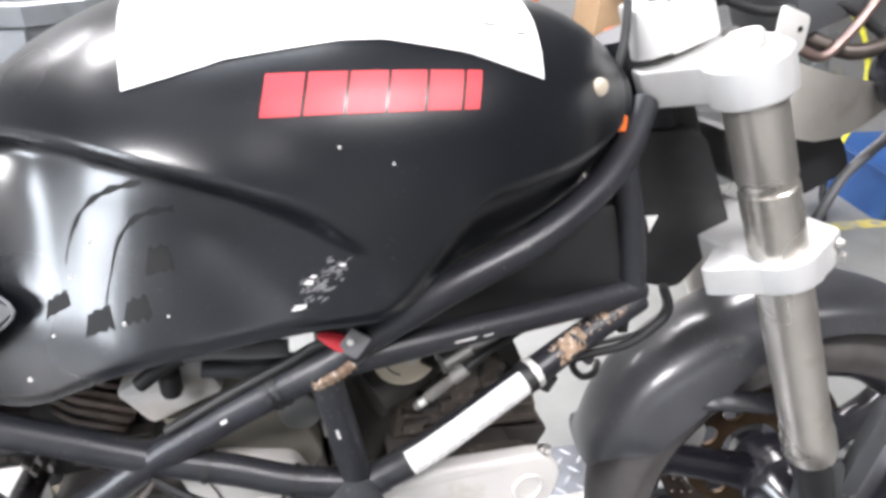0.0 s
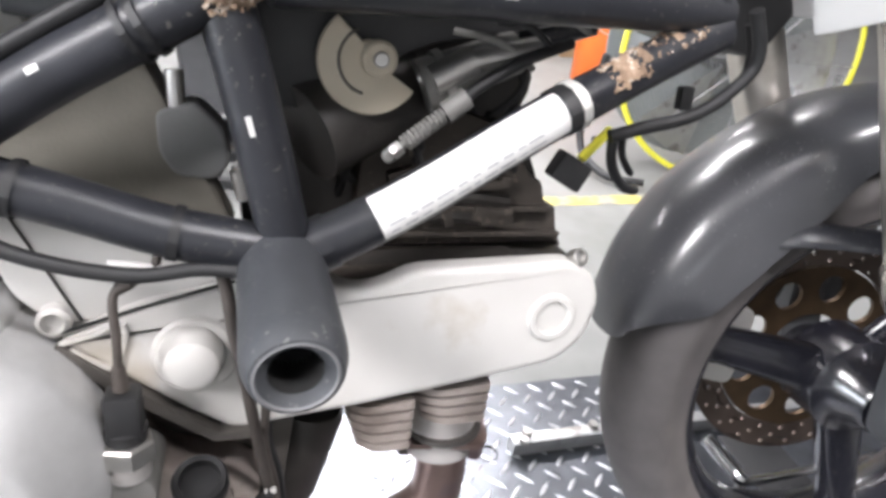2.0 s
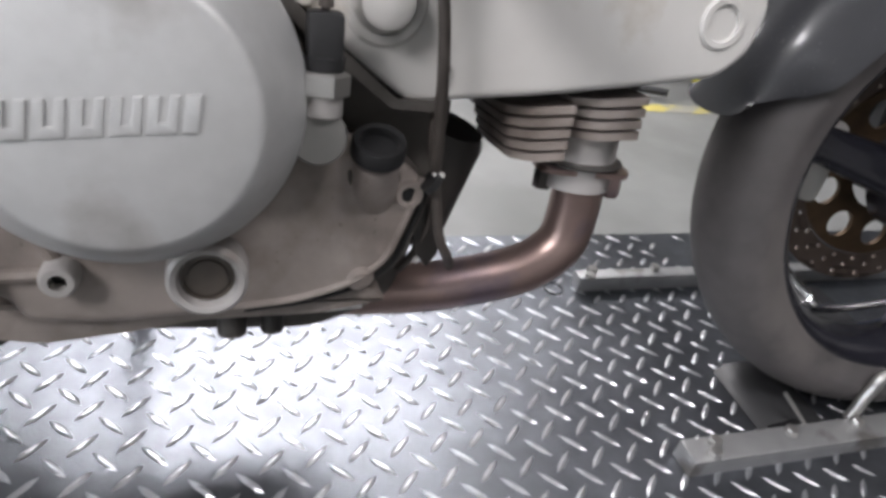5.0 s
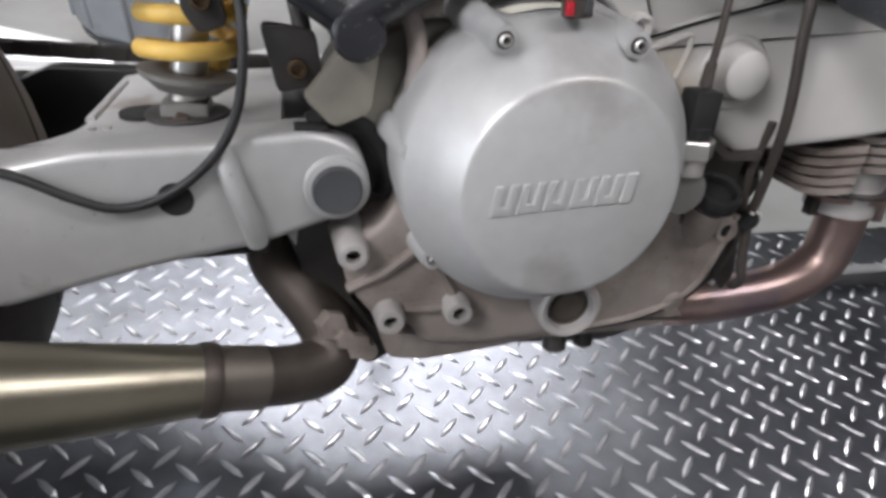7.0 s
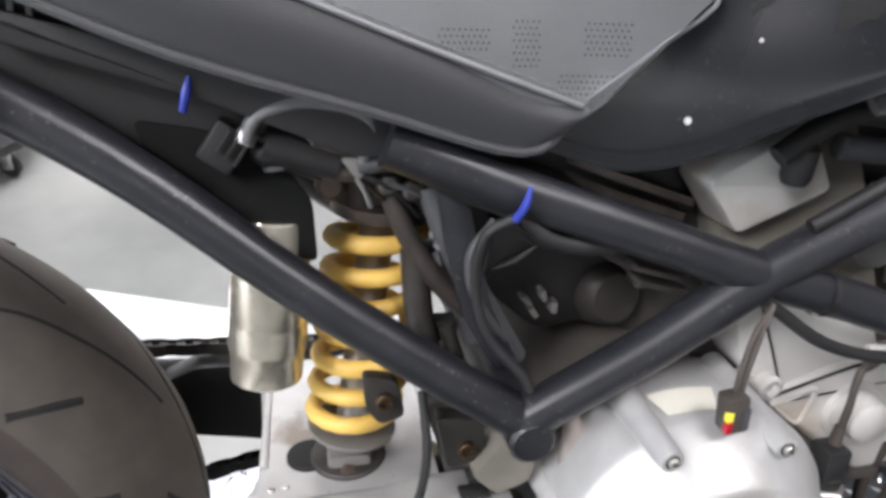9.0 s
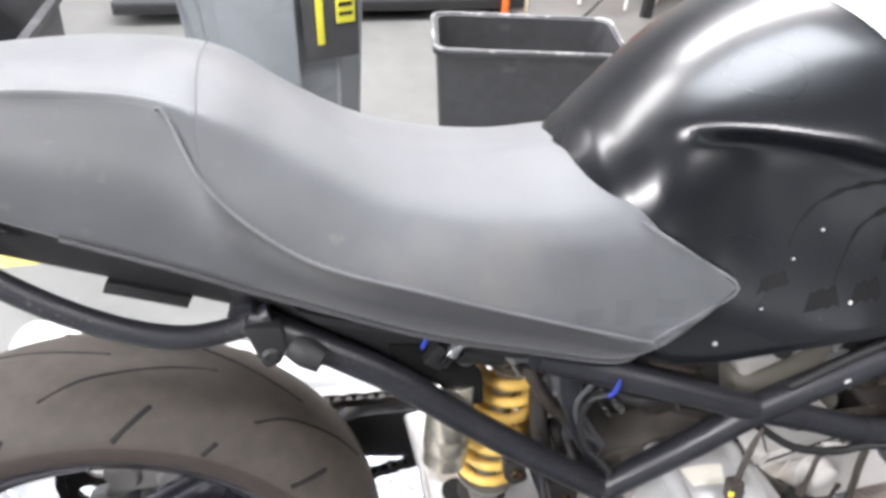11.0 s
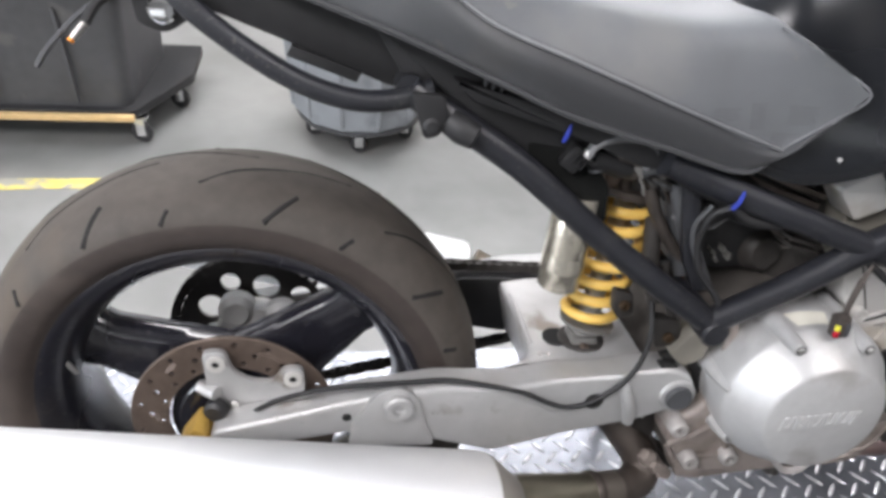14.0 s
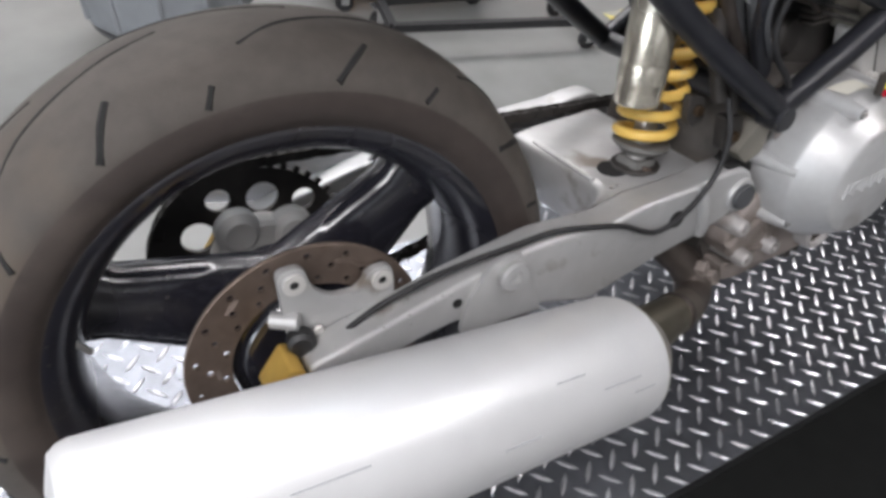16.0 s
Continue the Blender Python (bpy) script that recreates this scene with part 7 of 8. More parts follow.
part("clutch_lead", tube([(1.180, -0.050, 1.0), (1.172, -0.068, 0.955), (1.162, -0.075, 0.91), (1.168, -0.078, 0.86), (1.205, -0.07, 0.80)], 0.0045, 10, 5), M_RUBBER, bike, "black control cable")
part("head_lead", tube([(1.30, -0.02, 1.00), (1.36, -0.03, 0.985), (1.44, -0.04, 0.995), (1.50, -0.05, 0.965)], 0.006, 10, 5), M_RUBBER, bike)
part("head_lead", tube([(1.38, -0.05, 0.955), (1.42, -0.055, 0.94), (1.45, -0.055, 0.965), (1.48, -0.05, 1.0)], 0.006, 10, 5), M_PIPE, bike, "brown cracked hose")
part("instrument", box(1.43, 0.02, 1.0, 0.09, 0.13, 0.06, 0.015, TILT_F), M_GREYPLASTIC, bike, "grey instrument housing")
part("front_baffle", prism(rounded([(1.20, 0.86), (1.30, 0.86), (1.36, 0.74), (1.30, 0.66), (1.22, 0.68)], 0.02), -0.045, 0.06, 0.006), M_BLACK, bike)
part("white_tab", prism([(1.221, 0.772), (1.237, 0.772), (1.229, 0.752)], -0.075, -0.072, 0.0005), M_WHITE, bike, "small white tab")
# front loom with its loose connector
part("front_loom", tube([(1.237, -0.105, 0.700), (1.252, -0.100, 0.672), (1.250, -0.095, 0.650), (1.215, -0.090, 0.620), (1.172, -0.082, 0.606), (1.146, -0.078, 0.598)], 0.0055, 10, 5), M_RUBBER, bike, "black wiring loom bent behind the rail")
part("front_loom", tube([(1.246, -0.09, 0.690), (1.262, -0.08, 0.655), (1.245, -0.07, 0.622), (1.19, -0.06, 0.604), (1.145, -0.055, 0.59)], 0.0035, 8, 5), M_RUBBER, bike)
part("loom_tail", tube([(1.16, -0.06, 0.600), (1.166, -0.055, 0.570), (1.186, -0.045, 0.548), (1.212, -0.025, 0.538), (1.235, 0.01, 0.530)], 0.0045, 10, 5), M_RUBBER, bike)
part("loom_tail", tube([(1.175, -0.05, 0.598), (1.184, -0.04, 0.575), (1.20, -0.03, 0.558), (1.222, 0.0, 0.548)], 0.0035, 8, 5), M_RUBBER, bike)
part("loose_connector", box(1.122, -0.062, 0.566, 0.030, 0.018, 0.024, 0.003, Matrix.Rotation(radians(30), 4, "Y")), M_BLACK, bike, "loose black wiring connector")
part("yellow_leads", tube([(1.132, -0.062, 0.576), (1.145, -0.060, 0.588), (1.158, -0.058, 0.600)], 0.004, 8, 3), M_SAFETY, bike, "yellow leads of the loose connector")
part("small_connector", box(1.222, -0.06, 0.628, 0.012, 0.010, 0.020, 0.002), M_BLACK, bike)
# wiring and parts that hang below the seat
part("blue_tie", tube([(0.358, -0.128, 0.716), (0.356, -0.130, 0.708), (0.353, -0.128, 0.698)], [0.0012, 0.0026, 0.0022], 8, 4), M_BLUE, bike, "bright blue tie")
part("blue_tie", tube([(0.538, -0.160, 0.661), (0.535, -0.162, 0.651), (0.530, -0.160, 0.641)], [0.0012, 0.0026, 0.0026], 8, 4), M_BLUE, bike, "bright blue tie")
part("regulator", box(0.3705, -0.112, 0.676, 0.021, 0.016, 0.026, 0.003, Matrix.Rotation(radians(35), 4, "Y")), M_BLACK, bike, "small black finned connector")
for k in range(3):
    part("regulator_fin", box(0.3715 + 0.0042 * k, -0.1215, 0.6805 - 0.0040 * k, 0.0018, 0.005, 0.015, 0.0005, Matrix.Rotation(radians(35), 4, "Y")), M_BLACK, bike)
part("under_seat_tray", prism(rounded([(0.24, 0.755), (0.42, 0.712), (0.53, 0.684), (0.53, 0.662), (0.44, 0.672), (0.36, 0.705), (0.26, 0.735)], 0.006), -0.128, 0.13, 0.003), M_BLACK, bike, "black plastic under-seat tray")
# near-black colour puts the shade behind the rail into this guard
part("inner_guard", prism(rounded([(0.322, 0.690), (0.360, 0.684), (0.402, 0.664), (0.418, 0.640), (0.420, 0.600), (0.400, 0.606), (0.366, 0.640), (0.330, 0.662)], 0.006), -0.1085, -0.1050, 0.001), M_SHADEBLACK, bike, "black plastic guard behind the rail")
part("hose", tube([(0.3835, -0.122, 0.680), (0.3878, -0.125, 0.691), (0.3955, -0.126, 0.6972), (0.4129, -0.127, 0.7021), (0.4303, -0.127, 0.7013), (0.4429, -0.126, 0.6977), (0.4511, -0.125, 0.6918), (0.4544, -0.124, 0.6825), (0.4508, -0.121, 0.6732), (0.4476, -0.117, 0.6665)], 0.0036, 10, 4), M_CAPGREY, bike, "dusty grey rubber hose arched over the shock")
part("hose_boot", tube([(0.384, -0.114, 0.675), (0.392, -0.113, 0.6715), (0.406, -0.111, 0.6678), (0.425, -0.108, 0.6585)], [0.004, 0.0078, 0.0082, 0.0070], 14, 4), M_RUBBER, bike, "black rubber boot")
part("hook_plate", prism(rounded([(0.4349, 0.6690), (0.4470, 0.6695), (0.4512, 0.6610), (0.4440, 0.6550)], 0.0015), -0.1195, -0.1170, 0.0006), M_PLUG, bike, "dull bent hook plate")
part("hook_wire", tube([(0.444, -0.1185, 0.657), (0.449, -0.119, 0.648), (0.4525, -0.118, 0.638)], 0.0016, 8, 3), M_PLUG, bike)
part("hose", tube([(0.451, -0.115, 0.663), (0.470, -0.117, 0.6648), (0.488, -0.118, 0.6646), (0.4975, -0.117, 0.656), (0.5000, -0.116, 0.640), (0.5000, -0.115, 0.622), (0.4970, -0.113, 0.608)], 0.0046, 10, 4), M_CAPGREY, bike, "dusty grey hose bent down beside the shock")
part("relay_can", tube([(0.396, -0.108, 0.682), (0.400, -0.108, 0.662)], 0.010, 14, smooth=False), M_GREYPLASTIC, bike)
part("ignition_lead", tube([(0.533, -0.159, 0.643), (0.516, -0.150, 0.628), (0.514, -0.142, 0.592), (0.522, -0.145, 0.560), (0.545, -0.150, 0.532), (0.552, -0.152, 0.520)], 0.0036, 10, 6), M_RUBBER, bike, "black lead looped behind the frame")
part("loom_back", tube([(0.470, -0.122, 0.668), (0.50, -0.13, 0.652), (0.535, -0.142, 0.640), (0.56, -0.148, 0.622), (0.60, -0.145, 0.615)], 0.0055, 10, 5), M_RUBBER, bike)
part("breather_tube", tube([(0.500, -0.09, 0.655), (0.506, -0.09, 0.62), (0.518, -0.09, 0.575), (0.530, -0.095, 0.53)], 0.012, 14, 5), M_GREYPLASTIC, bike, "grey breather tube")
part("mount_plate", prism(rounded([(0.446, 0.515), (0.470, 0.510), (0.476, 0.480), (0.458, 0.474), (0.448, 0.488)], 0.006), -0.112, -0.100, 0.002), M_CASEDARK, bike)
bolt(bike, (0.461, -0.112, 0.495), 0.0065, (0, -1, 0), 0.005, M_BRASS)
part("mount_plate", prism(rounded([(0.495, 0.485), (0.530, 0.480), (0.535, 0.446), (0.505, 0.440)], 0.006), -0.125, -0.110, 0.002), M_CASEDARK, bike)
bolt(bike, (0.518, -0.125, 0.457), 0.0065, (0, -1, 0), 0.005, M_BRASS)
part("rear_brace", tube([(0.484, -0.09, 0.60), (0.487, -0.10, 0.55), (0.498, -0.11, 0.50)], 0.010, 12, 4), M_CASEDARK, bike)
part("link_rod", tube([(0.505, -0.10, 0.545), (0.518, -0.11, 0.50), (0.525, -0.115, 0.46)], 0.006, 10, 4), M_CASEDARK, bike)
part("small_solenoid", box(0.505, -0.094, 0.540, 0.018, 0.016, 0.016, 0.003), M_BLACK, bike)
part("side_stand", tube([(0.60, 0.10, 0.25), (0.62, 0.17, 0.14), (0.63, 0.225, 0.048)], 0.012, 12, 4), M_BLACK, bike, "black side stand on the deck")

part("head_shade", prism(rounded([(1.33, 0.86), (1.50, 0.85), (1.53, 0.80), (1.46, 0.765), (1.36, 0.79)], 0.02), -0.03, 0.08, 0.006), M_BLACK, bike, "black plastic under the lamp bracket")
part("brake_line", tube([(1.60, -0.02, 0.86), (1.55, -0.04, 0.835), (1.50, -0.05, 0.80), (1.47, -0.06, 0.76), (1.455, -0.05, 0.70)], 0.0065, 10, 5), M_GREYPLASTIC, bike, "grey brake line")
part("bar_riser", lathe([(0, 0.05), (0.020, 0.05), (0.022, 0.046), (0.026, 0.0), (0, 0.0)], (1.222, -0.045, 0.945), (-0.39, 0, 0.92), 24), M_CLAMP, bike, "pale alloy bar riser")
part("head_bolt", hexagon(0.009, 0, 0.012, (1.300, -0.06, 0.958), (-0.39, 0, 0.92)), M_STEEL, bike)
part("taped_loom", tube([(1.42, -0.02, 0.96), (1.46, -0.05, 0.945), (1.50, -0.06, 0.955), (1.56, -0.06, 0.98)], 0.009, 10, 5), M_PIPEDARK, bike, "brown taped wiring bundle")

part("vent_hose", tube([(0.383, -0.118, 0.681), (0.389, -0.120, 0.692), (0.404, -0.120, 0.700), (0.426, -0.119, 0.702), (0.448, -0.118, 0.695), (0.456, -0.116, 0.683), (0.453, -0.114, 0.670)], 0.0050, 10, 5), M_GREYPLASTIC, bike, "grey rubber vent hose")
part("hose_clip", tube([(0.382, -0.119, 0.679), (0.385, -0.119, 0.685)], 0.0062, 10, smooth=False), M_STEEL, bike)
part("canister", tube([(0.392, -0.112, 0.677), (0.434, -0.110, 0.663)], 0.0105, 16, smooth=False), M_RUBBER, bike, "black rubber canister")
part("elbow_hose", tube([(0.446, -0.114, 0.663), (0.470, -0.118, 0.668), (0.494, -0.118, 0.664), (0.53, -0.120, 0.652)], 0.0068, 12, 5), M_GREYPLASTIC, bike)
part("long_hose", tube([(0.462, -0.112, 0.690), (0.480, -0.116, 0.678), (0.507, -0.118, 0.655), (0.532, -0.122, 0.640), (0.556, -0.125, 0.618), (0.60, -0.120, 0.605)], 0.0060, 12, 5), M_RUBBER, bike, "black rubber hose")
part("shock_link", tube([(0.432, -0.07, 0.668), (0.446, -0.075, 0.645), (0.452, -0.07, 0.615)], 0.008, 10, 4), M_PIPEDARK, bike)
part("rusty_lug", disc(0.013, -0.012, 0.012, (0.462, -0.070, 0.655), (0, -1, 0.1), 18, 0.003), M_RUST, bike, "rusty upper shock eye")
part("rusty_lug", disc(0.010, -0.010, 0.010, (0.430, -0.075, 0.640), (0, -1, 0.2), 16, 0.003), M_RUST, bike)
for k in range(7):
    u = k / 6
    part("loose_wire", tube([(0.40 + 0.02 * u, -0.10 - 0.01 * u, 0.69 - 0.01 * u), (0.42 + 0.03 * u, -0.115, 0.675 - 0.02 * u), (0.44 + 0.05 * u, -0.105 - 0.012 * (k % 2), 0.655 - 0.012 * u), (0.455 + 0.06 * u, -0.10, 0.64 - 0.03 * u)], 0.0017, 6, 5), (M_RUBBER, M_PIPEDARK, M_GREYPLASTIC)[k % 3], bike)
part("frame_gusset", prism(rounded([(0.490, 0.655), (0.512, 0.640), (0.528, 0.575), (0.550, 0.530), (0.535, 0.520), (0.512, 0.560), (0.498, 0.610)], 0.006), -0.128, -0.118, 0.002), M_FRAME, bike, "black frame gusset")
part("rear_fin_stub", box(0.648, -0.125, 0.588, 0.046, 0.02, 0.004, 0.001, Matrix.Rotation(radians(16), 4, "Y")), M_CASEDARK, bike)
part("rear_fin_stub", box(0.650, -0.125, 0.578, 0.044, 0.02, 0.004, 0.001, Matrix.Rotation(radians(16), 4, "Y")), M_CASEDARK, bike)

part("fuel_hose", tube([(0.70, -0.150, 0.672), (0.724, -0.152, 0.690), (0.750, -0.152, 0.699), (0.785, -0.152, 0.694), (0.812, -0.152, 0.686), (0.84, -0.150, 0.680)], 0.0075, 12, 5), M_RUBBER, bike, "black fuel hose under the tank")
part("fuel_hose", tube([(0.752, -0.140, 0.676), (0.79, -0.142, 0.672), (0.838, -0.142, 0.674)], 0.0085, 12, 5), M_GREYPLASTIC, bike, "dusty grey fuel hose")

# the hollow behind the rear triangle of the frame: hoses, flap, duct and connectors
part("large_hose", tube([(0.490, -0.112, 0.650), (0.499, -0.114, 0.625), (0.513, -0.116, 0.592), (0.529, -0.116, 0.561), (0.552, -0.112, 0.522)], 0.0098, 14, 5), M_GREYPLASTIC, bike, "thick dusty black hose")
part("inner_hose", tube([(0.466, -0.098, 0.645), (0.472, -0.100, 0.625), (0.482, -0.100, 0.605), (0.500, -0.100, 0.577), (0.530, -0.098, 0.546)], 0.0075, 12, 5), M_LEAD, bike)
part("bent_cable", tube([(0.528, -0.128, 0.630), (0.513, -0.130, 0.610), (0.515, -0.130, 0.585), (0.529, -0.130, 0.560), (0.541, -0.126, 0.545)], 0.0030, 8, 5), M_GREYPLASTIC, bike)
part("rubber_flap", prism(rounded([(0.532, 0.572), (0.540, 0.618), (0.562, 0.616), (0.573, 0.600), (0.556, 0.588)], 0.003), -0.094, -0.088, 0.001), M_BLACK, bike, "folded black rubber flap")
part("flap_edge", tube([(0.538, -0.0945, 0.583), (0.554, -0.0955, 0.589), (0.572, -0.0945, 0.600)], [0.0008, 0.0024, 0.0008], 8, 4), M_CAPGREY, bike, "pale worn edge of the flap")
part("under_loom", tube([(0.548, -0.108, 0.636), (0.570, -0.110, 0.617), (0.592, -0.110, 0.607), (0.622, -0.110, 0.598), (0.648, -0.106, 0.590)], 0.0052, 10, 5), M_RUBBER, bike)
part("under_loom", tube([(0.560, -0.104, 0.632), (0.585, -0.106, 0.618), (0.610, -0.106, 0.600), (0.640, -0.102, 0.582)], 0.0040, 10, 5), M_LEAD, bike)
part("duct", tube([(0.500, -0.100, 0.640), (0.510, -0.104, 0.650), (0.534, -0.106, 0.653), (0.566, -0.106, 0.645), (0.590, -0.100, 0.630)], 0.0135, 16, 5), M_LEAD, bike, "dusty brown-black duct elbow")
part("duct_rib", tube([(0.531, -0.106, 0.653), (0.537, -0.106, 0.653)], 0.0155, 16, smooth=False), M_LEAD, bike)
part("capacitor_can", lathe([(0, 0.012), (0.020, 0.012), (0.024, 0.008), (0.0245, -0.02), (0, -0.02)], (0.438, -0.104, 0.676), (0.1, -1, 0.15), 28), M_LEAD, bike, "brown dusty round can")
for x, z in ((0.463, 0.650), (0.478, 0.646)):
    part("pipe_end", disc(0.0065, -0.006, 0.006, (x, -0.112, z), (0.1, -1, 0.2), 16, 0.002), M_CASEDARK, bike)
for x, z in ((0.415, 0.711), (0.484, 0.690)):
    bolt(bike, (x, -0.126, z), 0.0062, (0, -1, 0.1), 0.006)
part("intake_drum", lathe([(0, 0.0), (0.020, 0.0), (0.026, -0.006), (0.030, -0.03), (0, -0.03)], (0.645, -0.078, 0.545), (0.15, -1, 0.1), 28), M_CASEDARK, bike, "dark dusty drum inside the frame")
for x, z in ((0.568, 0.553), (0.581, 0.556), (0.590, 0.546), (0.574, 0.543)):
    part("small_terminal", box(x, -0.084, z, 0.009, 0.012, 0.004, 0.001, Matrix.Rotation(x * 40, 4, "Y")), M_PLUG, bike)
for k in range(3):
    part("rear_fin_stub", box(0.668, -0.086, 0.578 - 0.0075 * k, 0.044 - 0.004 * k, 0.02, 0.0028, 0.0008, Matrix.Rotation(radians(-4), 4, "Y")), M_BLOCK, bike)

# ---------------------------------------------------------------- wheel chock on the deck
chock = thing("wheel_chock", 1.42, 0.07, 0.0, "galvanised bolted wheel chock with two flat rails", "wheel chock")
for y0, y1, x0, x1 in ((-0.112, -0.078, 1.232, 2.0), (0.224, 0.246, 1.245, 2.0)):
    rl = part("rail", box((x0 + x1) / 2 - 1.42, (y0 + y1) / 2 - 0.07, 0.0135, x1 - x0, y1 - y0, 0.027, 0.002), M_GALV, chock, "worn galvanised steel rail")
    for bx in (1.262, 1.272, 1.387, 1.494, 1.62):
        part("bolt_head", hexagon(0.0085, 0, 0.008, (bx - 1.42, (y0 + y1) / 2 - 0.07 + (0.006 if bx != 1.262 else -0.009), 0.027), (0, 0, 1)), M_STEEL, rl)
part("cross_plate", box(1.66 - 1.42, 0.0, 0.004, 0.10, 0.27, 0.004, 0.001), M_LIFT, chock, "black cross plate")
part("hoop", tube([(1.500 - 1.42, -0.145, 0.02), (1.512 - 1.42, -0.140, 0.07), (1.535 - 1.42, -0.138, 0.092), (1.70 - 1.42, -0.138, 0.096), (1.85 - 1.42, -0.138, 0.096)], 0.008, 12, 6), M_STEEL, chock, "bent steel hoop")
part("side_plate", box(1.66 - 1.42, -0.132, 0.055, 0.22, 0.004, 0.045, 0.001), M_GALV, chock)
part("strut", tube([(1.395 - 1.42, -0.12, 0.055), (1.425 - 1.42, -0.15, 0.02)], 0.003, 8, smooth=False), M_STEEL, chock)
tagged(part("wire_ring", lathe([(0.0145 + 0.0012 * math.cos(radians(a)), 0.0014 + 0.0012 * math.sin(radians(a))) for a in range(0, 360, 45)], (1.210, 0.235, 0.0), (0, 0, 1), 32, close=True), M_BLACK), "thin dark rubber ring lying on the deck", "ring")


# ---------------------------------------------------------------- the room behind
def caster(parent, x, y, z0, h=0.085):
    """A swivel caster: plate, fork and wheel, its tyre on z0."""
    c = part("caster_wheel", lathe([(0, -0.011), (h * 0.34, -0.011), (h * 0.38, -0.007), (h * 0.38, 0.007), (h * 0.34, 0.011), (0, 0.011)], (x, y, z0 + h * 0.38), (0.3, 1, 0), 20), M_BLACK, parent)
    part("caster_fork", box(x, y - 0.014, z0 + h * 0.60, 0.030, 0.004, h * 0.62, 0.001), M_CHROME, c)
    part("caster_fork", box(x, y + 0.014, z0 + h * 0.60, 0.030, 0.004, h * 0.62, 0.001), M_CHROME, c)
    part("caster_plate", box(x, y, z0 + h - 0.005, 0.055, 0.05, 0.008, 0.001), M_CHROME, c)


def open_tub(w, d, h, taper, wall, lip):
    """An open tapered tub with a rolled lip, its base at z = 0."""
    def ring(z, grow, inset):
        k = 1 - taper * (1 - z / h)
        hw, hd = w / 2 * k + grow - inset, d / 2 * k + grow - inset
        return [(x, y, z) for x, y in rounded([(-hw, -hd), (hw, -hd), (hw, hd), (-hw, hd)], 0.05, 4)]
    rows = [ring(0.0, 0, 0), ring(h * 0.3, 0, 0), ring(h * 0.7, 0, 0), ring(h - lip, 0, 0), ring(h - lip, 0.012, 0), ring(h - 0.004, 0.014, 0), ring(h, 0.008, 0), ring(h, 0, wall), ring(h - 0.03, 0, wall), ring(h * 0.4, 0, wall), ring(0.012, 0, wall)]
    bm = grid_surface(rows, closed=True)
    bm.verts.ensure_lookup_table()
    n = len(rows[0])
    bm.faces.new([bm.verts[k] for k in range(n)][::-1])
    bm.faces.new([bm.verts[(len(rows) - 1) * n + k] for k in range(n)])
    return bm


# big dark tote on a wooden dolly
tote_dolly = thing("dolly", -0.92, 1.78, FLOOR, "flat wooden dolly with chromed casters under a dark tote", "dolly", "wooden dollies")
def flat_slab(outline, z0, z1, bevel=0.004):
    """An outline in x and y, drawn out from z0 to z1."""
    bm = prism(outline, z0, z1, bevel)
    bm.transform(Matrix(((1, 0, 0, 0), (0, 0, 1, 0), (0, 1, 0, 0), (0, 0, 0, 1))))
    return bm


part("deck_board", box(-0.052, -0.292, 0.112, 0.775, 0.022, 0.020, 0.003), M_WOOD, tote_dolly, "raw pine board edge")
part("rubber_top", flat_slab(rounded([(-0.44, -0.282), (0.335, -0.282), (0.465, 0.02), (0.450, 0.29), (-0.44, 0.29)], 0.02), 0.100, 0.132), M_BLACK, tote_dolly, "black ribbed platform")
for x, y in ((-0.36, -0.25), (0.335, -0.245), (-0.36, 0.25), (0.405, 0.02)):
    caster(tote_dolly, x, y, 0.0, 0.098)
tote = thing("tote", -0.95, 1.77, FLOOR + 0.132, "large dark grey plastic tote with a pale worn lip", "tote")
part("shell", open_tub(0.78, 0.54, 0.40, 0.10, 0.012, 0.03), M_TOTE, tote)
part("lip_band", box(0, -0.285, 0.385, 0.80, 0.012, 0.022, 0.004), M_WORNRIM, tote, "worn grey lip")
for x in (-0.30, -0.05, 0.20):
    part("rib", box(x, -0.268, 0.18, 0.012, 0.012, 0.30, 0.004), M_TOTE, tote)
part("black_bag", lathe([(0, 0.0), (0.24, 0.0), (0.25, 0.06), (0.22, 0.10), (0.10, 0.12), (0, 0.115)], (-0.05, 0.02, 0.36), (0, 0, 1), 24), M_RUBBER, tote, "black plastic sack heaped in the tote")

# grey panelled bin on a round dolly
can = thing("trash_bin", 0.155, 1.66, FLOOR, "tall grey plastic bin with flat panels and a yellow label", "trash bin")
prof = [(0.0, 0.095), (0.222, 0.095), (0.238, 0.115), (0.244, 0.17), (0.262, 0.50), (0.275, 0.80), (0.290, 0.80), (0.292, 0.85), (0.272, 0.855), (0.262, 0.80), (0.230, 0.14), (0, 0.13)]
part("barrel", lathe(prof, (0, 0, 0), (0, 0, 1), 12), M_CAN, can, sharp=20)
for k in range(12):
    a = 2 * math.pi * (k + 0.5) / 12
    part("rib", tube([(0.240 * math.cos(a), 0.240 * math.sin(a), 0.13), (0.270 * math.cos(a), 0.270 * math.sin(a), 0.78)], 0.010, 8, smooth=False), M_CAN, can)
part("dolly_ring", lathe([(0.0, 0.082), (0.20, 0.082), (0.228, 0.088), (0.232, 0.100), (0.22, 0.106), (0, 0.106)], (0, 0, 0), (0, 0, 1), 32), M_TOTE, can, "dark dolly plate")
for k in range(5):
    a = 2 * math.pi * k / 5 - 1.6
    caster(can, 0.17 * math.cos(a), 0.17 * math.sin(a), 0.0, 0.085)
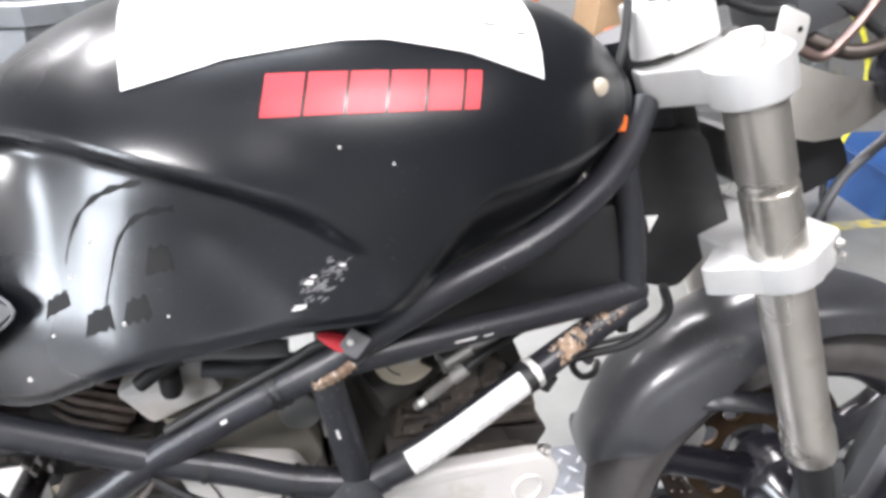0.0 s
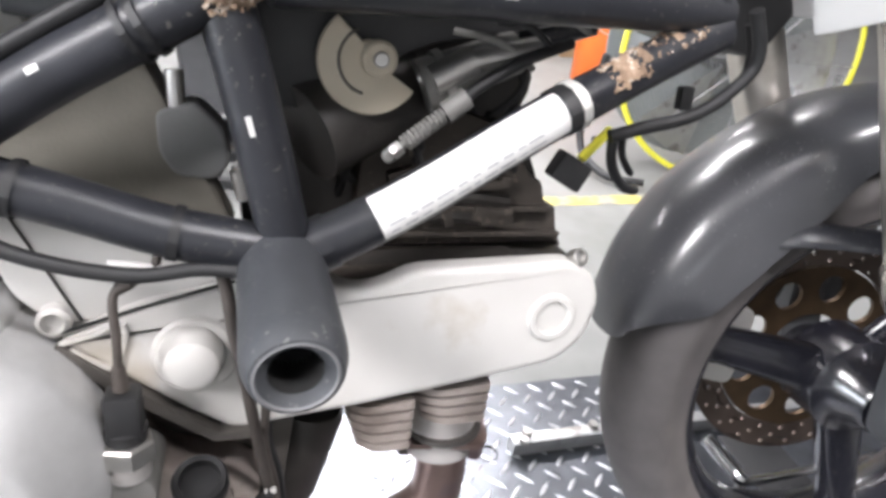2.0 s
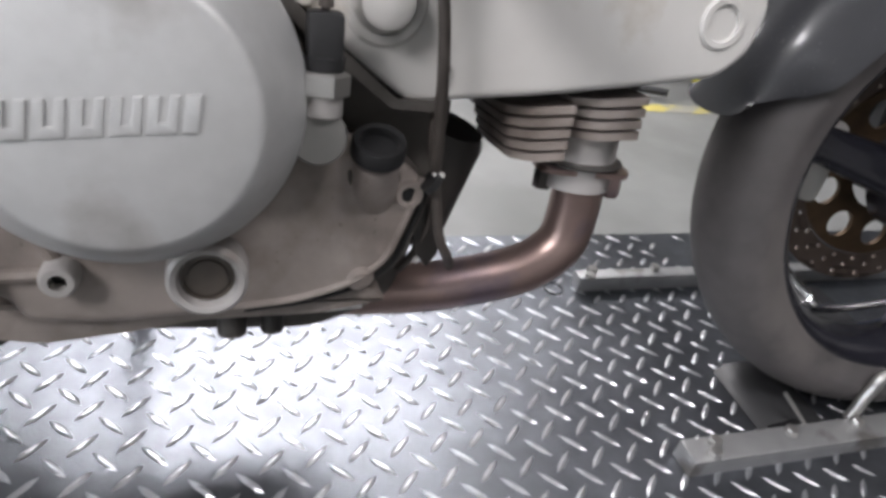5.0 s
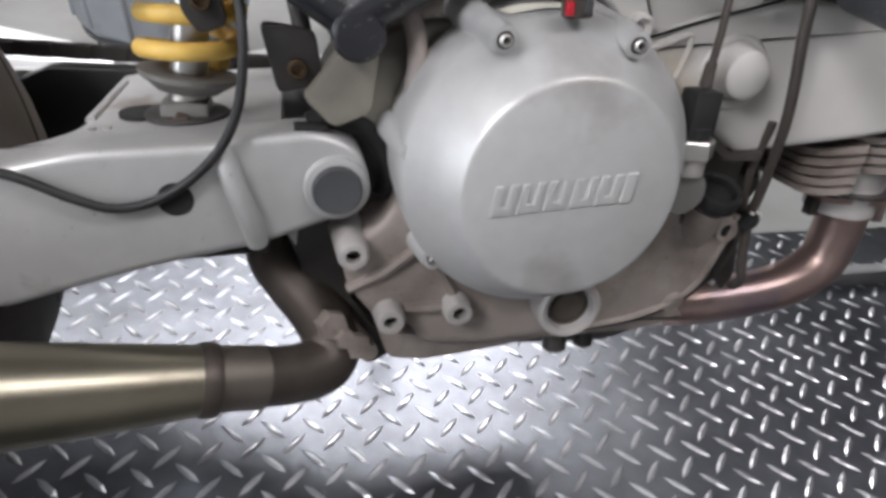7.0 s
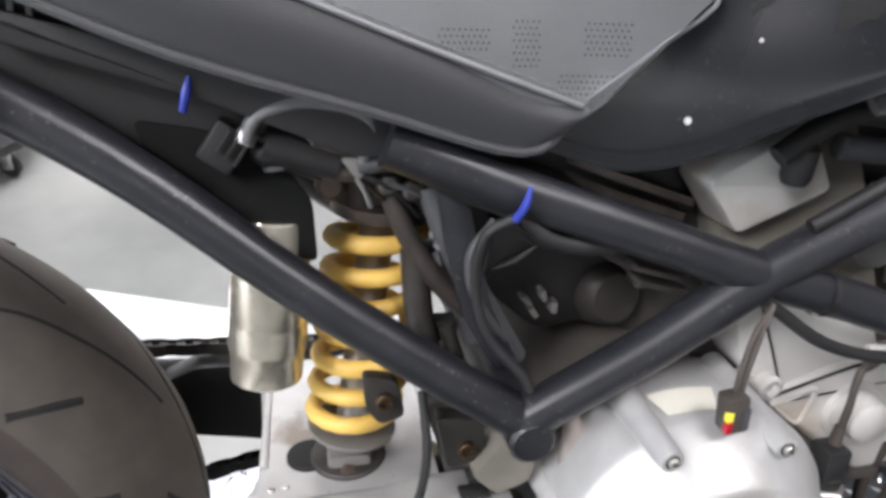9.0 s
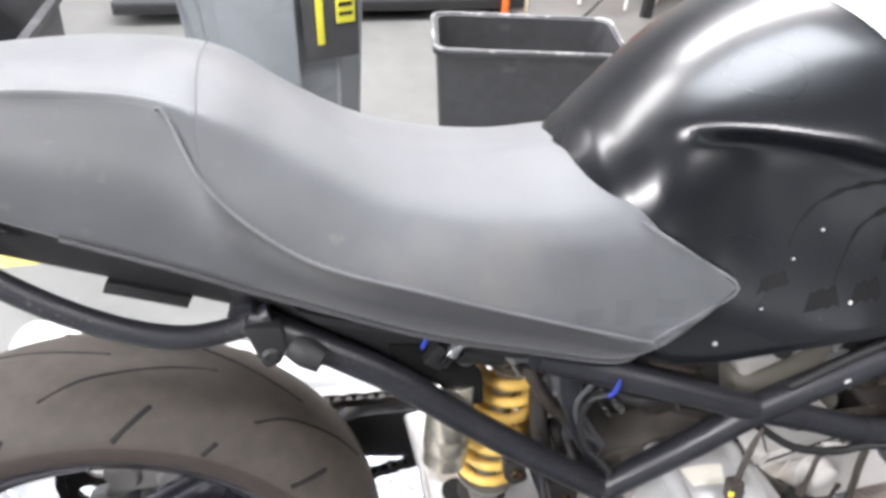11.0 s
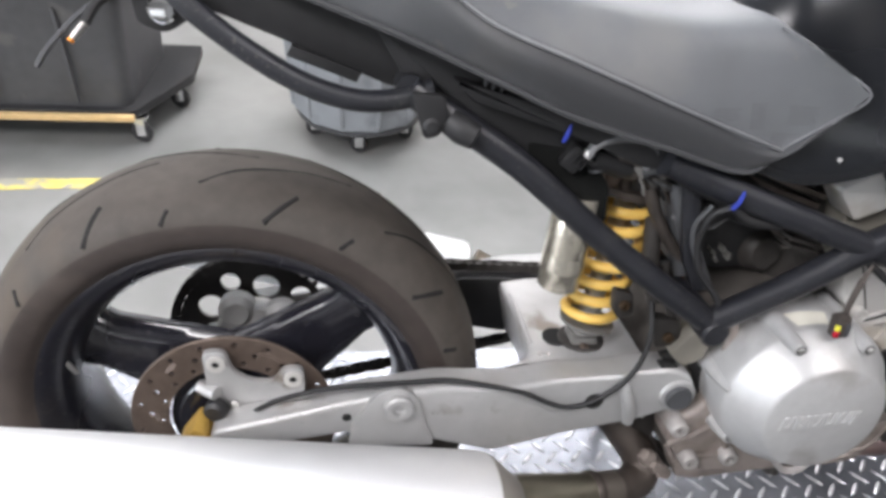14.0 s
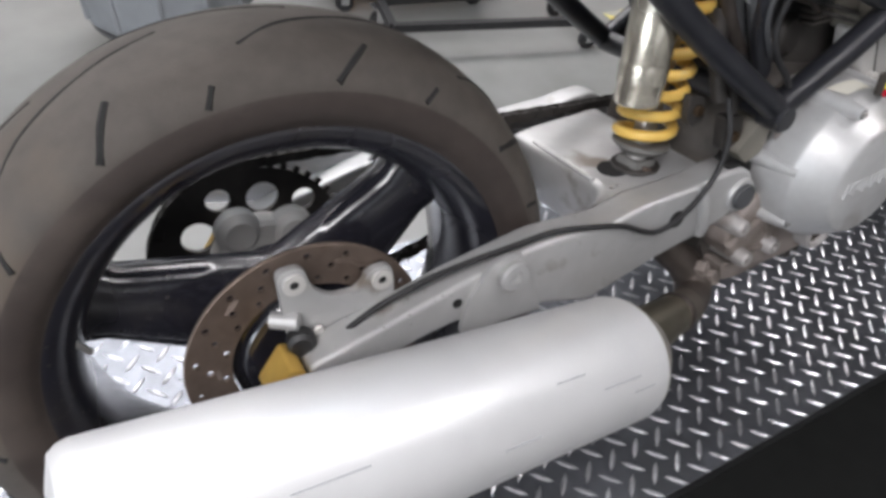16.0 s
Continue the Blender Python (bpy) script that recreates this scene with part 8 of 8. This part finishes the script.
frame_ = part("sign_panel", box(0.165, -0.262, 0.66, 0.16, 0.012, 0.22, 0.003, Matrix.Rotation(radians(-4), 4, "X") @ Matrix.Rotation(radians(22), 4, "Z")), M_TOTE, can, "dark panel on the bin")
part("yellow_label", box(0.205, -0.262, 0.70, 0.055, 0.006, 0.10, 0.001, Matrix.Rotation(radians(-4), 4, "X") @ Matrix.Rotation(radians(22), 4, "Z")), M_SAFETY, can, "yellow label with black bars")
part("yellow_label", box(0.135, -0.292, 0.665, 0.020, 0.006, 0.13, 0.001, Matrix.Rotation(radians(-4), 4, "X") @ Matrix.Rotation(radians(22), 4, "Z")), M_SAFETY, can)
for z in (0.675, 0.70, 0.725):
    part("print_bar", box(0.205, -0.266, z, 0.040, 0.005, 0.010, 0.0005, Matrix.Rotation(radians(-4), 4, "X") @ Matrix.Rotation(radians(22), 4, "Z")), M_BLACK, can)
part("pale_panel", box(-0.03, -0.285, 0.64, 0.20, 0.012, 0.30, 0.004, Matrix.Rotation(radians(-4), 4, "X")), M_CAN, can)

# long black tub on its own dolly
tub_dolly = thing("dolly", 1.013, 1.78, FLOOR, "flat wooden dolly with chromed casters under a black tub", "dolly", "wooden dollies", -8.5)
part("deck_board", box(0, 0, 0.098, 0.58, 0.28, 0.018, 0.003), M_WOOD, tub_dolly)
for x, y in ((-0.25, -0.10), (0.25, -0.10), (-0.25, 0.10), (0.25, 0.10)):
    caster(tub_dolly, x, y, 0.0, 0.088)
tub = thing("parts_tub", 1.013, 1.78, FLOOR + 0.108, "open black plastic tub with a scuffed pale rim", "tub", turn=-8.5)
part("shell", open_tub(0.655, 0.315, 0.335, 0.08, 0.012, 0.02), M_TOTE, tub)
bm = bmesh.new()
ringp = [(x, y, 0.3365) for x, y in rounded([(-0.334, -0.164), (0.334, -0.164), (0.334, 0.164), (-0.334, 0.164)], 0.05, 5)]
part("rim", tube(ringp + [ringp[0]], 0.0075, 8, smooth=False), M_WORNRIM, tub, "scuffed pale rim")

# low black trolley frame on casters
trolley = thing("trolley_frame", 1.05, 1.45, FLOOR, "low black steel trolley frame on casters", "trolley")
TROLLEY = ((-0.28, -0.09), (-0.24, 0.10), (0.46, 0.02), (0.42, -0.235))
for (xa, ya), (xb, yb) in zip(TROLLEY, TROLLEY[1:] + TROLLEY[:1]):
    part("square_tube", tube([(xa, ya, 0.10), (xb, yb, 0.10)], 0.018, 4, smooth=False), M_LIFT, trolley)
part("upright_tube", tube([(0.30, 0.035, 0.10), (0.30, 0.035, 0.42)], 0.018, 4, smooth=False), M_LIFT, trolley)
for x, y in TROLLEY:
    caster(trolley, x, y, 0.0, 0.088)

# second lift with another motorcycle's wheels
lift2 = thing("motorcycle_lift", 0.35, 3.35, FLOOR, "low black motorcycle lift with a grey deck", "lift")
part("deck", box(0, 0, 0.105, 2.1, 0.62, 0.03, 0.004), M_GREYPLASTIC, lift2)
part("side_rail", box(0, -0.30, 0.085, 2.1, 0.03, 0.05, 0.003), M_LIFT, lift2)
part("base_frame", box(0, 0.05, 0.03, 1.7, 0.4, 0.06, 0.003), M_LIFT, lift2)
bike2 = thing("motorcycle", 0.35, 3.30, FLOOR + 0.12, "other motorcycle with white-rimmed wheels on a low lift", "motorcycle")
for cx in (-0.45, 0.65):
    w2 = part("wheel", disc(0.05, -0.055, 0.055, (0, 0, 0), (0, 1, 0), 24, 0.004), M_STEEL, bike2, "white-rimmed wheel with a black tyre")
    w2.location = (cx, 0, 0.30)
    part("tyre", lathe(tyre_profile(0.30, 0.06, 0.222, 0.05), (0, 0, 0), seg=64), M_TYRE, w2)
    part("rim", lathe(rim_profile(0.222, 0.05), (0, 0, 0), seg=64, close=True), M_WHITE, w2)
    part("brake_disc", lathe([(0.08, -0.062), (0.14, -0.062), (0.14, -0.057), (0.08, -0.057)], (0, 0, 0), seg=48, close=True), M_DISC, w2)
    for k in range(3):
        part("spoke", spoke(radians(30 + 120 * k), 0.03, 0.215, 0.026, 0.022, 0.0, 0.02, 0.016), M_WHITE, w2)
    part("fork_leg", tube([(0, -0.09, 0.0), (-0.16, -0.09, 0.42)], 0.022, 14, smooth=False), M_PALE, w2)
    part("fork_leg", tube([(0, 0.09, 0.0), (-0.16, 0.09, 0.42)], 0.022, 14, smooth=False), M_PALE, w2)
part("red_strap", tube([(0.25, -0.10, 0.13), (0.36, -0.15, 0.14), (0.46, -0.10, 0.13)], 0.014, 8, 4, flat=0.4), M_RED, lift2, "red strap on the deck")


def fan(name, x, y, z, r, rim_mat, label, tilt, turn_, body=False):
    ob = thing(name, x, y, z, label, "fan", "floor fans", turn_)
    ob.rotation_euler[0] = radians(tilt)
    rim = part("rim", lathe([(r + 0.011 * math.cos(radians(a)), 0.011 * math.sin(radians(a)) - 0.06) for a in range(0, 360, 45)], (0, 0, 0), (0, 1, 0), 72, close=True), rim_mat, ob, "painted guard rim")
    if body:
        part("drum", lathe([(r, -0.06), (r + 0.006, -0.05), (r + 0.004, 0.16), (r - 0.012, 0.16), (r - 0.010, -0.05)], (0, 0, 0), (0, 1, 0), 64, close=True), rim_mat, ob)
    g = bmesh.new()
    for k in range(1, 34):
        rr = r * (0.12 + 0.88 * k / 34)
        dep = -0.06 - 0.05 * (1 - (rr / r) ** 2)
        g = lathe([(rr + 0.0012 * math.cos(radians(a)), dep + 0.0012 * math.sin(radians(a))) for a in (0, 90, 180, 270)], (0, 0, 0), (0, 1, 0), 64, bm=g, close=True)
    part("guard_wire", g, M_GALV, ob, "concentric guard wires", kind="stuff")
    for k in range(8):
        a = 2 * math.pi * k / 8
        part("guard_spoke", tube([(0.05 * math.cos(a), -0.115, 0.05 * math.sin(a)), (0.6 * r * math.cos(a), -0.098, 0.6 * r * math.sin(a)), (r * math.cos(a), -0.064, r * math.sin(a))], 0.003, 6, 3), M_GALV, ob)
    part("hub_badge", disc(0.055, 0.100, 0.125, (0, 0, 0), (0, -1, 0), 32, 0.006), M_WHITE, ob, "round pale hub badge")
    for k in range(3):
        a0 = 2 * math.pi * k / 3
        rows2 = []
        for i in range(7):
            rr = 0.06 + (r * 0.9 - 0.06) * i / 6
            rows2.append([(rr * math.cos(a0 + da), 0.03 * da * 2, rr * math.sin(a0 + da)) for da in (-0.35, -0.12, 0.12, 0.35)])
        part("blade", grid_surface(rows2), M_GALV, ob, "grey fan blade")
    part("back_plate", disc(r - 0.02, -0.14, -0.15, (0, 0, 0), (0, -1, 0), 48, 0.002), M_GREYPLASTIC if body else M_FANBACK, ob)
    part("motor", tube([(0, 0.02, 0), (0, 0.13, 0)], 0.08, 20, smooth=False), M_BLACK, ob)
    return ob


yfan = fan("floor_fan", 2.58, 1.62, FLOOR + 0.48, 0.45, M_SAFETY, "large floor fan with a yellow guard rim and wire cage", -4, -8)
for s in (-1, 1):
    part("stand_leg", tube([(s * 0.47, 0.02, -0.05), (s * 0.50, 0.04, -0.36), (s * 0.44, -0.10, -0.455), (s * 0.30, -0.16, -0.46)], 0.014, 10, 5), M_BLACK, yfan, "black tubular stand")
pail = thing("bucket", 2.75, 2.78, FLOOR, "orange plastic pail standing near the fan", "bucket")
part("shell", lathe([(0, 0.0), (0.158, 0.0), (0.162, 0.006), (0.178, 0.37), (0.184, 0.37), (0.185, 0.41), (0.177, 0.412), (0.173, 0.37), (0.155, 0.012), (0, 0.012)], (0, 0, 0), (0, 0, 1), 40), M_ORANGE, pail)
part("bail", tube([(-0.187, 0, 0.37), (-0.145, -0.12, 0.31), (0, -0.188, 0.27), (0.145, -0.12, 0.31), (0.187, 0, 0.37)], 0.003, 8, 5), M_STEEL, pail, "wire bail")
fan("drum_fan", 2.05, 3.45, FLOOR + 0.40, 0.33, M_ORANGE, "orange drum fan with a dark guard", -6, 0, True)
fan("drum_fan", 1.52, 4.30, FLOOR + 0.48, 0.33, M_ORANGE, "orange drum fan with a dark guard", -6, 0, True)
for k, (x, y, dx, dy, mat, r) in enumerate(((1.44, 3.15, 0.03, 0.20, M_PALEWOOD, 0.020), (1.78, 3.20, 0.14, 0.25, M_WHITE, 0.010), (2.02, 3.10, 0.12, 0.2, M_WHITE, 0.010), (2.14, 3.06, 0.12, 0.2, M_PALEWOOD, 0.022))):
    br = thing("pole", x, y, FLOOR + (0.0 if k == 0 else 0.02), "pale pole leaning in the workshop", "pole", "leaning poles")
    part("shaft", tube([(0, 0, 0.0), (dx, dy, 1.35)], r, 12, smooth=False), mat, br)
    if k == 3:
        part("shoe", tube([(-0.02, -0.03, -0.02), (0.03, 0.05, 0.36)], 0.034, 4, smooth=False), M_LIFT, br, "black steel socket")
tagged(part("power_cord", tube([(1.25, 3.08, FLOOR + 0.05), (1.36, 3.02, FLOOR + 0.02), (1.55, 2.96, FLOOR + 0.012), (1.75, 3.02, FLOOR + 0.02), (1.95, 3.12, FLOOR + 0.20), (2.1, 3.2, FLOOR + 0.45)], 0.008, 8, 6), M_RUBBER), "black power cord on the floor", "cord")
blue_box = thing("storage_box", 3.55, 1.62, FLOOR, "low blue plastic storage box on the floor", "box")
part("shell", open_tub(0.56, 0.42, 0.22, 0.08, 0.01, 0.02), M_BLUEDRUM, blue_box)
part("lid", box(0, 0, 0.226, 0.58, 0.44, 0.012, 0.005), M_BLUEDRUM, blue_box)
ragpile = thing("rag_heap", 2.35, 3.3, FLOOR, "heap of white rags", "rags")
rr = random.Random(8)
rb = bmesh.new()
for k in range(26):
    rb = box(rr.uniform(-0.14, 0.14), rr.uniform(-0.1, 0.1), 0.04 + rr.uniform(0, 0.26), 0.12, 0.10, 0.03, 0.012, Euler((rr.random() * 3, rr.random() * 3, rr.random() * 3)).to_matrix().to_4x4(), rb)
part("rag", rb, M_WHITE, ragpile, kind="stuff")
cart = thing("tool_cart", -1.95, 4.05, FLOOR, "steel cart with a pale caster, far behind", "cart")
part("leg", tube([(0.24, -0.2, 0.10), (0.20, -0.2, 0.75)], 0.018, 10, smooth=False), M_LIFT, cart)
part("leg", tube([(-0.24, -0.2, 0.10), (-0.20, -0.2, 0.75)], 0.018, 10, smooth=False), M_LIFT, cart)
part("shelf", box(0, 0, 0.76, 0.62, 0.46, 0.03, 0.004), M_GREYPLASTIC, cart)
for x in (-0.24, 0.24):
    caster(cart, x, -0.2, 0.0, 0.10)

part("inner_hoop", tube([(1.462 - 1.42, 0.100 - 0.07, 0.138), (1.484 - 1.42, 0.060 - 0.07, 0.118), (1.490 - 1.42, 0.049 - 0.07, 0.113), (1.505 - 1.42, 0.048 - 0.07, 0.104), (1.576 - 1.42, 0.050 - 0.07, 0.100), (1.666 - 1.42, 0.050 - 0.07, 0.110), (1.74 - 1.42, 0.05 - 0.07, 0.115)], [0.010, 0.010, 0.010, 0.007, 0.006, 0.006, 0.006], 12, 5), M_CHROME, chock, "bright steel hoop under the wheel")
for hx in (1.50, 1.72):
    part("hoop_leg", tube([(hx - 1.42, 0.049 - 0.07, 0.102), (hx - 1.42, 0.052 - 0.07, 0.004)], 0.006, 10, smooth=False), M_STEEL, chock)

part("cradle_plate", prism([(1.372 - 1.42, 0.003), (1.48 - 1.42, 0.003), (1.46 - 1.42, 0.010), (1.412 - 1.42, 0.020), (1.386 - 1.42, 0.016)], -0.135, -0.03, 0.002), M_LIFT, chock, "black sheet-metal cradle")

carton = thing("cardboard_box", 2.95, 3.45, FLOOR, "plain brown cardboard box standing on the floor", "box")
part("body", box(0, 0, 0.30, 0.42, 0.34, 0.60, 0.004), M_CARD, carton)
part("flap", box(-0.05, -0.20, 0.59, 0.30, 0.10, 0.004, 0.001, Matrix.Rotation(radians(35), 4, "X")), M_CARD, carton)
marker = thing("pole", 1.29, 3.02, FLOOR, "short orange plastic marker pole", "pole", "leaning poles")
part("shaft", tube([(0, 0, 0.0), (-0.01, 0, 0.55)], 0.022, 14, smooth=False), M_ORANGE, marker)
part("foot", disc(0.06, 0.0, 0.02, (0, 0, 0), (0, 0, 1), 20, 0.004), M_BLACK, marker)
